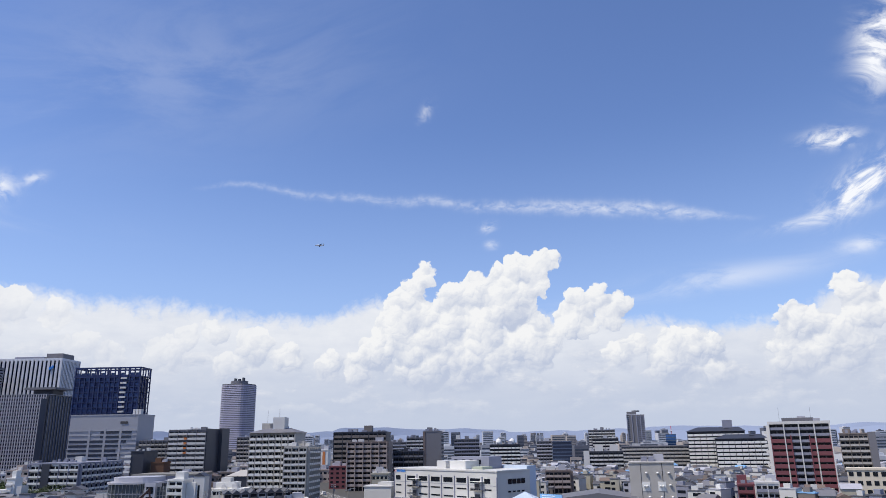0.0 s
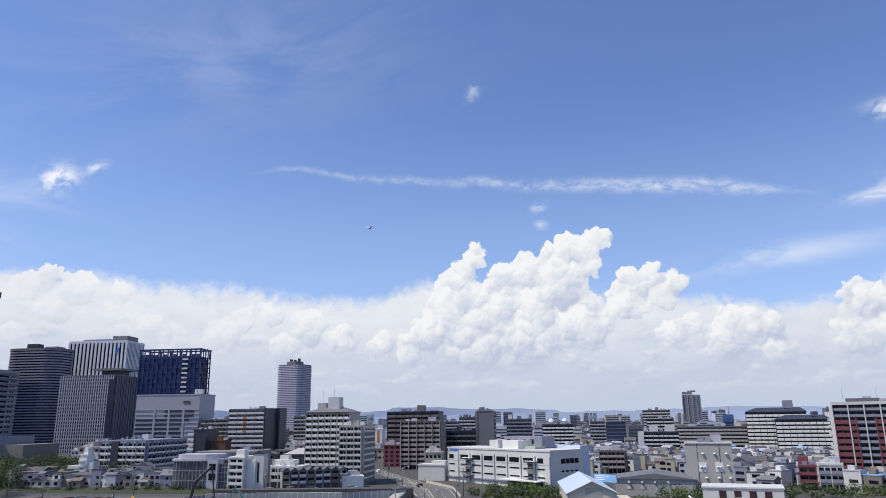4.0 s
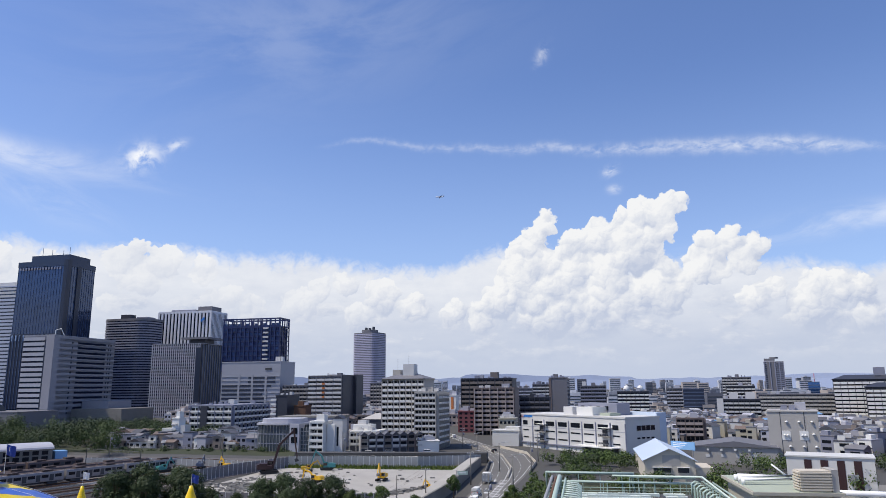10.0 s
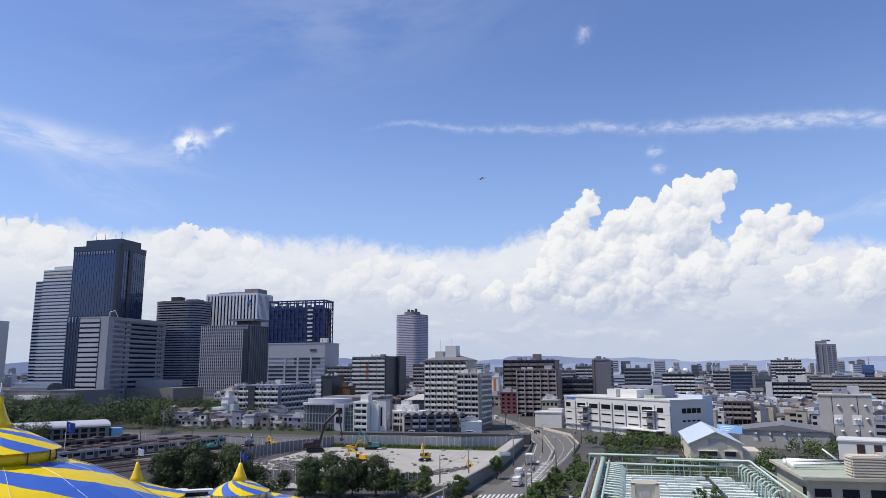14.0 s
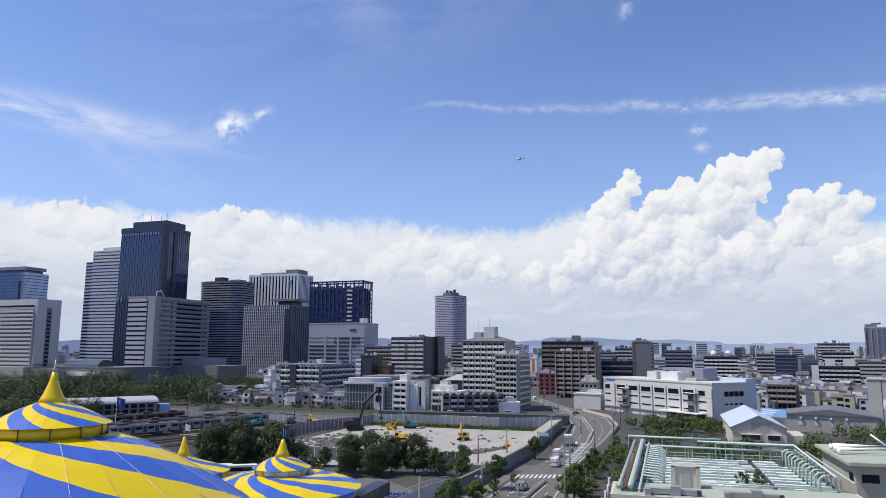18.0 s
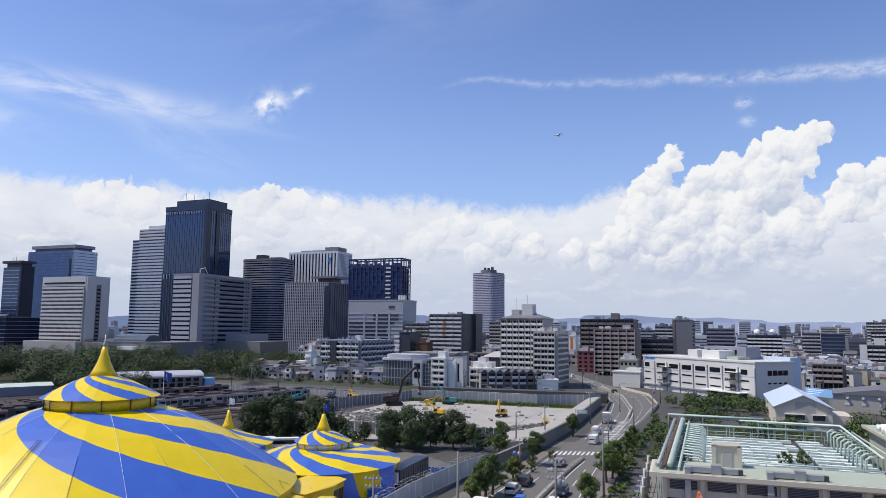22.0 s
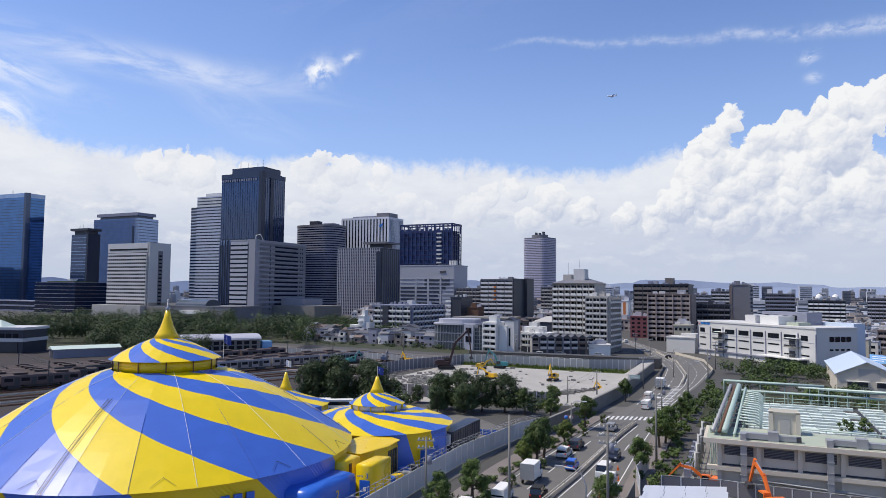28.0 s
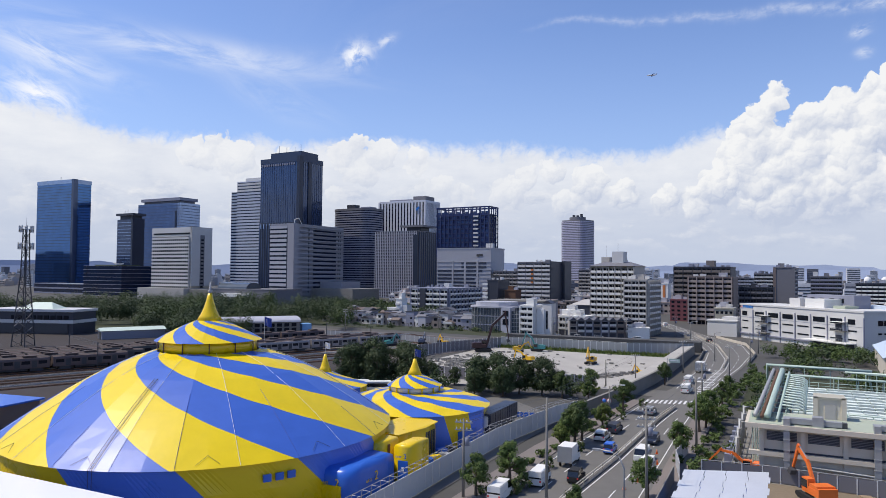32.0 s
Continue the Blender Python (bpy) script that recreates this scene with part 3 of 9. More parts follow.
    if cat in ("apartment building", "building") and top:
        rc = random.Random(int(abs(C[0] * 7 + C[1])))
        V, F = [], []
        for k in range(rc.randint(3, 7)):
            s, h = rc.uniform(0.5, 1.3), rc.uniform(0.8, 1.9)
            x, y = rc.uniform(-a * 0.85, a * 0.85), rc.uniform(-b * 0.8, b * 0.8)
            add_box(V, F, x - s, x + s, y - s * 0.7, y + s * 0.7, H - 0.1, H + top + h)
        tagged(raw("roof_clutter", V, F, M[rc.choice(["white_tile", "grey_tile", "pale_tile"])], ob), kind="stuff")
        x, y = rc.uniform(-a * 0.5, a * 0.5), rc.uniform(-b * 0.4, b * 0.4)
        bx("stair_head", ob, core if rc.random() < 0.5 else M["pale_tile"], x - 1.8, x + 1.8, y - 2, y + 2, H - 0.1, H + top + rc.uniform(2, 3))
    if panes[0]:
        tagged(raw("window_panes", panes[0], panes[1], M["window"], ob), kind="stuff")
    return ob


def roof_box(ob, x0, x1, y0, y1, z0, z1, material, name="roof_housing"):
    return bx(name, ob, material, x0, x1, y0, y1, z0, z1)


def mast(ob, x, y, z0, z1, r=0.12):
    return tube("antenna", [(x, y, z0), (x, y, z1)], r, M["steel"], ob, 5)


# ---- ground, road, hills ----
def sheet(name, pts, z, material, label, category="ground", kind="structure"):
    ob = raw(name, [(x, y, z) for x, y in pts], [tuple(range(len(pts)))], material)
    return tagged(ob, label, category, kind=kind)


sheet("ground", [(4700 * math.sin(q * math.pi / 24), 4700 * math.cos(q * math.pi / 24)) for q in range(48)][::-1], -0.06, M["city_ground"], "grey built-up city ground reaching the horizon")


def at(table, v):
    return float(np.interp(v, [p[0] for p in table], [p[1] for p in table]))


# x of the road's edges and median over y
ROAD_L = [(20, -33.5), (80, -32), (104, -31.7), (118, -30.6), (132, -29.4), (160, -27.5), (174, -24.8), (197, -24.1), (228, -23.7), (262, -25.6), (300, -33), (330, -41), (364, -51), (440, -79), (560, -125)]
ROAD_M = [(20, -24.8), (83, -23.9), (103, -22.6), (135, -21.6), (158, -19.9), (187, -18.2), (217, -16.6), (244, -17.2), (286, -23.5), (330, -36.2), (364, -46.5), (440, -74.5), (560, -121)]
ROAD_R = [(20, -14.8), (88, -15.4), (130, -16), (152, -16.0), (180, -15.2), (200, -13.8), (224, -11.8), (261, -10.2), (298, -15), (327, -28), (352, -38), (364, -42), (440, -70), (560, -116)]


def strip(name, fa, fb, y0, y1, step, z, material, parent=None, label="", z1=None):
    V, F = [], []
    n = max(1, int((y1 - y0) / step))
    for i in range(n + 1):
        y = y0 + (y1 - y0) * i / n
        V += [(fa(y), y, z), (fb(y), y, z)]
        if i:
            F.append((2 * i - 2, 2 * i - 1, 2 * i + 1, 2 * i))
    return raw(name, V, F, material, parent, label)


road = tagged(strip("road", lambda y: at(ROAD_L, y), lambda y: at(ROAD_R, y), 20, 560, 6, 0.02, M["asphalt"]), "grey asphalt dual carriageway curving away between fences", "road", kind="structure")
tagged(sheet("side_street", [(-75, 158), (-15, 163), (-15, 172), (-75, 167)], 0.012, M["asphalt"], "asphalt side street at the crossing", "road"))
for nm, tb, d0, d1 in (("pavement_west", ROAD_L, -4.2, 0.0), ("pavement_east", ROAD_R, 0.0, 3.6)):
    V, F = [], []
    ys = [20 + 5 * i for i in range(28)] if nm == "pavement_west" else [20 + 5 * i for i in range(29)]
    for i, y in enumerate(ys):
        a, b = at(tb, y) + d0, at(tb, y) + d1
        V += [(a, y, 0), (a, y, 0.15), (b, y, 0.15), (b, y, 0)]
        if i:
            k = 4 * i
            F += [(k - 4 + j, k - 3 + j, k + 1 + j, k + j) for j in range(3)]
    tagged(raw(nm, V, F, M["pavement"]), "raised pavement with a kerb and worn brownish paving", "pavement", kind="structure")

# ridges carry their haze in the surface colour, no air between
hills = root("backdrop_hills", 0, 0, label="low mountain range on the horizon with haze in its blue colour", category="mountains", kind="structure")
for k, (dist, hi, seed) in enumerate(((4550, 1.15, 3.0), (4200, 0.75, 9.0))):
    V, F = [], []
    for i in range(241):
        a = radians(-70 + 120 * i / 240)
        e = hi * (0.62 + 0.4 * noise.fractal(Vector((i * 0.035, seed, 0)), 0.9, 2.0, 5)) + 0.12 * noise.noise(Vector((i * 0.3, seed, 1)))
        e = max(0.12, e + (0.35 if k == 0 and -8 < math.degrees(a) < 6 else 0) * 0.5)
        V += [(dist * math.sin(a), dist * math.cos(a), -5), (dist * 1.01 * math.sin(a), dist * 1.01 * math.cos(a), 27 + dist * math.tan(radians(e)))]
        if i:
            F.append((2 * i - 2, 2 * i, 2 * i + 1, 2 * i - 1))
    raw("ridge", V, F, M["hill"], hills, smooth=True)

# ---- office towers ----
R0 = -3
glass = building("glass_tower", "blue mirror-glass office tower with a pale crown", (-943, 676), 0, 84, 29, 157, M["glass_blue"], 37, band=(M["glass_teal"], 0.16, 0.08), top=0, cap=M["glass_sky"], cat="office tower")
bx("crown_glass", glass, M["glass_sky"], -42.4, 42.4, -14.9, 14.9, 157, 163)
bx("corner_recess", glass, M["glass_teal"], 38, 42.6, -15.1, -8, 0, 163.4)
mast(glass, -8, 0, 163, 171, 0.5)
slim = building("slim_tower", "slim dark glass tower with flared roof cap", (-770, 638), R0, 32, 17, 96, M["glass_teal"], 22, band=(M["glass_sky"], 0.14, 0.1), top=0, cat="office tower")
bx("side_wall", slim, M["dark_navy"], 13, 16.4, -8.9, 8.9, 0, 97)
bx("roof_neck", slim, M["dark_grey"], -12, 14, -7, 7, 96, 101)
bx("roof_cap", slim, M["dark_grey"], -17, 17.5, -10, 10, 101, 104)
mast(slim, -12, 0, 104, 109, 0.3), mast(slim, -6, 0, 104, 110, 0.3)
blue = building("brimmed_tower", "pale blue glass office tower with brimmed roof", (-819, 764), R0, 98, 36, 132, M["glass_sky"], 30, band=(M["steel_blue"], 0.2, 0.15), top=0, cat="office tower")
bx("roof_neck", blue, M["mid_grey"], -40, 42, -14, 14, 132, 136)
bx("roof_brim", blue, M["grey_tile"], -44, 45, -17, 17, 136, 140.5)
bx("service_strip", blue, M["dark_navy"], 36, 40, -18.4, -17.6, 20, 120)
hotel = building("hotel", "cream slab hotel with stacked window strips and round corners", (-498, 478), R0, 53, 22, 58, M["cream"], 17, band=(M["white_tile"], 0.5, 1.0), top=0, cat="hotel")
for i in range(17):
    z = 58 / 17 * (i + 0.64)
    bx("window_strip", hotel, M["window"], -25.5, 25, -13.0, -11.9, z - 0.4, z + 1.2), bx("sill_band", hotel, M["white_tile"], -26, 25.6, -13.3, -12.0, z + 1.2, z + 3.0)
    if i > 1:
        bx("side_window", hotel, M["window"], 28.1, 28.35, -1.4, 2.2, z, z + 1.3)
for k in range(19):
    bx("pier", hotel, M["white_tile"], -25.45 + k * 2.8, -25.05 + k * 2.8, -13.1, -12.0, 4, 58)
bx("crown_wall", hotel, M["white_tile"], -27.5, 27.5, -12, 12, 60.5, 69)
bx("side_wall", hotel, M["white_tile"], 26, 28.2, -12.0, 12.3, 14, 69.4), bx("crown_strip", hotel, M["window"], -25, 25, -12.3, -11.9, 62.4, 64)
# flat darker strip: the recess's shade is in its colour, not its depth
bx("side_recess", hotel, M["mid_grey"], 28.0, 28.28, -2.2, 3.0, 14, 62)
bx("podium", hotel, M["beige"], -34, 30, -22, 12, -1, 12)
bx("podium_hall", hotel, M["concrete"], 30, 90, -16, 12, -1, 11)
light = building("silver_tower", "silver grey stepped office tower with dark window bands", (-580, 720), R0, 92, 30, 149, M["glass_navy"], 36, band=(M["silver_panel"], 0.64, 0.3), top=1.5, cat="office tower")
lw = bx("lower_wing", light, M["silver_panel"], -57, -46, -15, 15, 0, 137)
for i in range(33):
    bx("window_strip", light, M["glass_navy"], -56.6, -46, -15.2, -14.9, 3 + i * 4.1, 5 + i * 4.1)
for i in range(3):
    bx("bright_band", light, M["white_tile"], -46, 46.2, -15.5, -15.2, 137 + i * 4.2, 139.4 + i * 4.2)
bx("sloped_crown", light, M["white_tile"], -34, 40, -12, 12, 149, 155)
mast(light, 0, 0, 155, 163, 0.3)
dark = building("dark_tower", "tall dark grey glass tower with recessed corner and crown", (-505, 646), R0, 60, 41, 157, M["glass_teal"], 37, band=(M["glass_teal"], 0.12, 0.05), piers=(17, 0.35, 0.3, M["pier_blue"]), side_piers=(12, 0.35, 0.3, M["pier_blue"]), top=0, cat="office tower")
bx("crown_band", dark, M["navy_frame"], -30.6, 30.6, -21.1, 21.1, 157, 162.5)
for k in range(15):
    bx("crown_window", dark, M["grey_tile"], -28 + k * 3.5, -26 + k * 3.5, -21.3, -20.9, 153.4, 156)
for k in range(16):
    bx("lower_fin", dark, M["pier_blue"], -30 + k * 3.7, -29.5 + k * 3.7, -21.9, -21.4, 10, 84)
for k in range(12):
    bx("window_slot", dark, M["glass_sky"], -29 + k * 4.6, -27.6 + k * 4.6, -21.45, -21.25, 79, 85)
bx("plant_floor", dark, M["dark_navy"], -30.7, 27, -21.3, -20.9, 78, 86)
bx("roof_housing", dark, M["navy_frame"], -20, 27, -15, 16, 162.5, 170)
bx("corner_recess", dark, M["dark_navy"], 26.5, 30.9, -21.4, -15, 0, 163.5)
bx("corner_recess", dark, M["dark_navy"], 28, 31, -6, 0, 0, 158)
bx("lower_face", dark, M["dark_navy"], -30.9, 27, -21.5, -21.0, 10, 78)
for k in (-16, -4, 10, 18):
    mast(dark, k, -5, 170, 177 + k % 5, 0.25)
grey = building("grey_office", "grey concrete office block with dark window strips", (-397, 502), R0, 29, 72, 71, M["warm_grey"], 17, band=(M["warm_grey"], 0.6, 0.0), top=0.8, cat="office building")
for i in range(16):
    z = 5 + i * 4.05
    bx("window_strip", grey, M["glass_dark"], -14.4, 5.4, -36.3, -35.7, z + 0.2, z + 1.9), bx("spandrel", grey, M["pale_tile"], -14.5, 5.4, -36.5, -36.0, z + 1.65, z + 4.25)
    if i:
        bx("window_strip", grey, M["glass_dark"], 14.2, 14.75, -10, 24, z, z + 1.5)
        for yy in (-17, 27, 30):
            bx("slot_window", grey, M["glass_dark"], 14.2, 14.7, yy, yy + 1.2, z, z + 1.5)
bx("stair_recess", grey, M["dark_navy"], 5.4, 7.6, -36.4, -35, 0, 68)
bx("stair_column", grey, M["warm_grey"], 7.6, 15, -37.5, -31, 0, 71.9)
bx("low_wing", grey, M["concrete"], 15, 62, -12, 30, 0, 13)
bx("low_wing_roof", grey, M["warm_grey"], 15, 40, 0, 30, 13, 19)
tube("roof_gantry", [(9, -30, 71.8), (9, -30, 76), (14, -30, 77), (14, -26, 71.8)], 0.3, M["white_paint"], grey, 5)
rnd = root("rounded_tower", -475, 726, 0, R0, "dark tower with fine horizontal bands and round corners", "office tower")
def round_plan(a, b, r, n=8):
    out = []
    for sx, sy, q0 in ((1, 1, 0), (-1, 1, 90), (-1, -1, 180), (1, -1, 270)):
        for i in range(n + 1):
            q = radians(q0 + 90 * i / n)
            out.append((sx * (a - r) + r * math.cos(q), sy * (b - r) + r * math.sin(q)))
    return out


def prism(name, plan, z0, z1, material, parent, label="", smooth=False):
    n = len(plan)
    V = [(x, y, z0) for x, y in plan] + [(x, y, z1) for x, y in plan]
    F = [(i, (i + 1) % n, n + (i + 1) % n, n + i) for i in range(n)] + [tuple(range(n))[::-1], tuple(range(n, 2 * n))]
    return raw(name, V, F, material, parent, label, smooth)


prism("body", round_plan(30, 19, 15), 0, 104, M["glass_dark"], rnd)
for i in range(36):
    prism("spandrel", round_plan(30.4, 19.4, 15.4), 3 + i * 2.8, 4.5 + i * 2.8, M["grey_tile"], rnd)
prism("parapet", round_plan(30.6, 19.6, 15.6), 103.5, 106, M["mid_grey"], rnd)
bx("roof_housing", rnd, M["dark_grey"], -14, -2, -6, 4, 106, 112), bx("roof_housing", rnd, M["grey_tile"], 8, 22, -8, 6, 106, 108.5)
stripes = building("striped_tower", "white tower with dark vertical stripes and roof sign", (-401, 761), R0, 68, 36, 118, M["glass_dark"], 4, top=0, piers=(15, 2.5, 0.7, M["bright_panel"]), side_piers=(13, 1.3, 0.7, M["bright_panel"]), cat="office tower")
bx("parapet", stripes, M["bright_panel"], -34.6, 34.6, -18.6, 18.6, 116.5, 119)
bx("roof_housing", stripes, M["grey_tile"], -22, 10, -12, 12, 119, 121.5), bx("roof_housing", stripes, M["mid_grey"], 12, 30, -10, 12, 119, 125)
for q in (0, 1, 2):
    bx("sign_mark", stripes, M["sign_blue"], 22 + q * 1.6, 23.4 + q * 1.6, -19.6, -18.9, 106 + q, 109 + q)
grid = building("grid_tower", "grey tower with deep grid facade of windows", (-360, 669), R0, 57, 38, 74, M["glass_dark"], 22, band=(M["grey_tile"], 0.4, 0.25), piers=(24, 0.8, 0.55, M["pale_tile"]), side_piers=(3, 6, 0.5, M["dark_navy"]), top=0.5, cat="office tower")
bx("side_cladding", grid, M["dark_navy"], 28.6, 29.2, -19.3, 19.3, 0, 73)
for k in range(9):
    bx("side_fin", grid, M["pier_blue"], 29.2, 29.7, -18.5 + k * 4.5, -17.7 + k * 4.5, 0, 73)
bx("corner_slab", grid, M["dark_navy"], 22, 29.4, -20, -12, 0, 70)
bx("roof_disc", grid, M["mid_grey"], 2, 32, -16, 14, 79, 81), bx("roof_neck", grid, M["dark_grey"], 8, 26, -10, 8, 74.5, 79)
net = root("scaffold_tower", 0, 0, 0, 0, "dark blue netted open-frame tower on a white block", "office tower")
nb = building("white_block", "broad pale grey office block with dark strips", (-243, 592), R0, 57, 30, 51, M["cool_panel"], 13, top=0.8, cat="office building")
for i in range(10):
    bx("window_strip", nb, M["glass_navy"], -27.5 if i < 8 else -2, (16, 16, 12, 16, 16, 12, 16, 20, 24, 24)[i], -15.3, -14.8, 4 + i * 3.6, 5.9 + i * 3.6)
    bx("sill_band", nb, M["cool_panel"], -28.5, 28.6, -15.45, -15.0, 6.0 + i * 3.6, 6.5 + i * 3.6)
for k in range(3):
    bx("blank_stair", nb, M["cool_panel"], -12 + k * 13, -10.2 + k * 13, -15.5, -15.0, 2, 40)
for q in range(3):
    bx("roof_unit", nb, M["white_tile"], 20 + q * 2.5, 22 + q * 2.5, -8, -4, 51.7, 56)
bx("sign_mark", nb, M["steel_dark"], 14, 20, -15.4, -15.0, 44, 46)
net.matrix_basis = pose(-263 - 30.5, 638 + 12, 0, 0, 0, R0)
bx("body", net, M["net_blue"], -29.5, 29, -9.5, 9.5, 0, 86)
for i in range(9):
    z = 50 + i * 4.6
    bx("floor_slab", net, M["frame_blue"], -30, 30, -10.5, 10.5, z, z + 0.9)
    V, F = [], []
    for k in range(13):
        if (i * 7 + k * 5) % 11 < 7:
            add_box(V, F, -28.9 + k * 4.55, -26.0 + k * 4.55, -9.9, -9.4, z + 1.2, z + 3.6)
    tagged(raw("glazing", V, F, M["glass_cell"], net), kind="stuff")
for k in range(14):
    bx("column", net, M["frame_blue"], -30 + k * 4.55, -29.1 + k * 4.55, -10.7, -9.8, 45, 95)
for k in range(5):
    bx("column", net, M["frame_blue"], 29.6, 30.5, -10.5 + k * 5.1, -9.7 + k * 5.1, 45, 95)
for y in (-10.6, 10):
    bx("top_beam", net, M["net_blue"], -30.3, 30.6, y, y + 0.8, 94, 95.4)
    for k in range(7):
        bx("top_post", net, M["net_blue"], -30 + k * 9.8, -29 + k * 9.8, y, y + 0.8, 86, 95)
for x in (-30.3, 29.8):
    bx("top_beam", net, M["net_blue"], x, x + 0.8, -10.6, 10.8, 94, 95.4)
bx("top_beam", net, M["net_blue"], -30.3, 30.6, -10.6, -9.8, 86, 88.5)
for k in range(9):
    bx("stair_landing", net, M["white_tile"], 13, 18.4, -11.6, -10.5, 51 + k * 4.2, 52.5 + k * 4.2)
rt = root("round_apartment_tower", -345, 1262, 0, -16, "slender round-shouldered purple-grey residential tower", "apartment tower")
prism("body", round_plan(26, 22, 12, 5), 0, 128, M["mid_grey"], rt)
for i in range(40):
    prism("spandrel", round_plan(26.8, 22.8, 12.6, 5), 3 + i * 3.1, 4.8 + i * 3.1, M["lilac_tile"], rt)
prism("roof_disc", round_plan(15, 13, 12, 5), 128, 134, M["mid_grey"], rt)
for k in (-8, 0, 8):
    bx("roof_mast", rt, M["dark_grey"], k - 1.2, k + 1.2, -3, 3, 134, 138 + (k % 3))

# ---- apartment blocks ----
def apartments(label, C, rot, W, L, H, floors, wall, rail, units=6, side=0, depth=1.3, rh=1.05, group="apartment blocks", name="apartment_block", **kw):
    return building(name, label, C, rot, W, L, H, wall, floors, balcony=(rail, wall, depth, units, rh), side_balcony=(rail, wall, depth, side, rh) if side else None, cat="apartment building", group=group, **kw)


ad = apartments("white-railed apartment block with dark grey end wall", (-168, 534), -4, 28, 40, 37, 11, M["mid_grey"], M["white_tile"], 4, rh=1.45)
bx("end_wall", ad, M["dark_grey"], 13.9, 14.6, -20.6, 20.4, 0, 38), bx("end_stair", ad, M["dark_grey"], 14.6, 17, 4, 20, 0, 38.6)
for i in range(4):
    bx("accent_panel", ad, M["orange_panel"], -2.2, 0.0, -21.75, -21.45, 20.3 + i * 3.36, 21.7 + i * 3.36)
apartments("grey apartment slab seen beyond", (-214, 590), -4, 26, 14, 30, 9, M["mid_grey"], M["beige"], 8)
apartments("grey apartment slab seen beyond", (-150, 640), -4, 24, 14, 32, 10, M["mid_grey"], M["beige"], 8)
aA = apartments("beige twelve-storey apartment block with white-walled balconies", (-63, 329), -6, 21, 16, 31, 12, M["beige"], M["white_tile"], 7, depth=1.4, rh=0.75)
for i in range(12):
    for u in range(7):
        bx("white_panel", aA, M["white_paint"], -10.1 + u * 3, -8.0 + u * 3, -9.56, -9.44, i * 2.58 - 0.15, i * 2.58 + 1.0)
raw("hipped_cap", [(-11.4, -10, 31.5), (11.4, -10, 31.5), (11.4, 9, 31.5), (-11.4, 9, 31.5), (-6, -0.5, 33.6), (6, -0.5, 33.6)], [(0, 1, 5, 4), (1, 2, 5), (2, 3, 4, 5), (3, 0, 4), (0, 3, 2, 1)], M["mid_grey"], aA)
bx("roof_housing", aA, M["white_tile"], -2, 3.5, -3, 3, 31.4, 38.5), bx("roof_housing", aA, M["beige"], -9, -5, 2, 6, 31.4, 36)
mast(aA, 0, 0, 38.5, 43, 0.06), mast(aA, -7, 4, 36, 42, 0.06)
apartments("beige apartment wing with stepped balconies", (-55.6, 318), -6, 10, 18, 25, 10, M["beige"], M["white_tile"], 3, 6, depth=1.2, rh=0.75)
# dark_grey body: shade of the balcony openings put into the wall colour
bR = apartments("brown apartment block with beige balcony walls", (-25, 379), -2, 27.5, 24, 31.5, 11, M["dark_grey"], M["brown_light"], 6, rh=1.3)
bx("roof_housing", bR, M["brown_light"], 1, 5, -4, 4, 31.4, 36)
bF = apartments("brown twelve-storey apartment block with deep balconies", (-21.6, 338), -2, 19, 20, 26.4, 10, M["brown_tile"], M["tan_tile"], 5, rh=1.2)
for u in range(6):
    bx("frame_pier", bF, M["tan_tile"], -9.4 + u * 3.7, -9.05 + u * 3.7, -11.9, -11.3, 0, 26.6)
bx("end_wall", bF, M["brown_tile"], 9.2, 9.9, -10.4, 10.2, 0, 27)
for ob, k, kz in ((bR, 1.235, 1.035), (bF, 1.235, 1.0)):
    ob.location.x, ob.location.y, ob.scale = ob.location.x * k, ob.location.y * k, (k, k, kz)
sl = building("slab_block", "tall narrow grey apartment slab with blank end wall", (4, 520), -6, 11.5, 18, 33.3, M["mid_grey"], 12, side_balcony=(M["beige"], M["mid_grey"], 1.2, 5, 1.05), cat="apartment building", group="apartment blocks")
bx("pilaster", sl, M["brown_tile"], -6.2, -4.4, -9.3, -8.9, 0, 33)
apartments("long low brown apartment row with strip balconies", (-7, 480), -3, 20, 12, 20, 6, M["dark_grey"], M["mid_grey"], 6)
apartments("pale apartment tower with framed balconies", (-9, 640), 1, 15, 14, 29.3, 10, M["mid_grey"], M["white_tile"], 4)
ap = apartments("grey apartment slab with roof tank", (40, 639), -3, 22, 14, 27.4, 9, M["mid_grey"], M["grey_tile"], 7)
bx("roof_housing", ap, M["white_tile"], -9.5, -6, -2, 2, 27.8, 31.6)
apartments("long pale apartment slab on the skyline", (-29, 760), 3, 19, 12, 25.6, 8, M["mid_grey"], M["pale_tile"], 8)
wd = apartments("white apartment block with two roof domes", (71, 596), -6, 24.7, 12, 22.5, 8, M["dark_grey"], M["white_paint"], 7)
for k in (-5, 6):
    lathe("roof_dome", [(2.6, 22.4), (2.6, 25), (1.9, 27), (0.4, 27.8)], M["white_paint"], wd, 14, at=(k, 2, 0))
apartments("grey apartment slab on the skyline", (113, 691), -9, 14.3, 12, 24.5, 8, M["mid_grey"], M["pale_tile"], 5)
apartments("white-railed apartment slab before the skyline", (174, 678), -13, 24, 12, 26, 9, M["dark_grey"], M["white_tile"], 8)
wa = building("white_apartments", "white five-storey balcony apartment row with stair tower", (-174, 360), -4, 25, 40, 18.5, M["white_tile"], 6, balcony=(M["white_paint"], M["grey_tile"], 1.2, 5, 0.8), side_balcony=(M["white_paint"], M["grey_tile"], 1.2, 9, 0.8), cat="apartment building", group="apartment blocks")
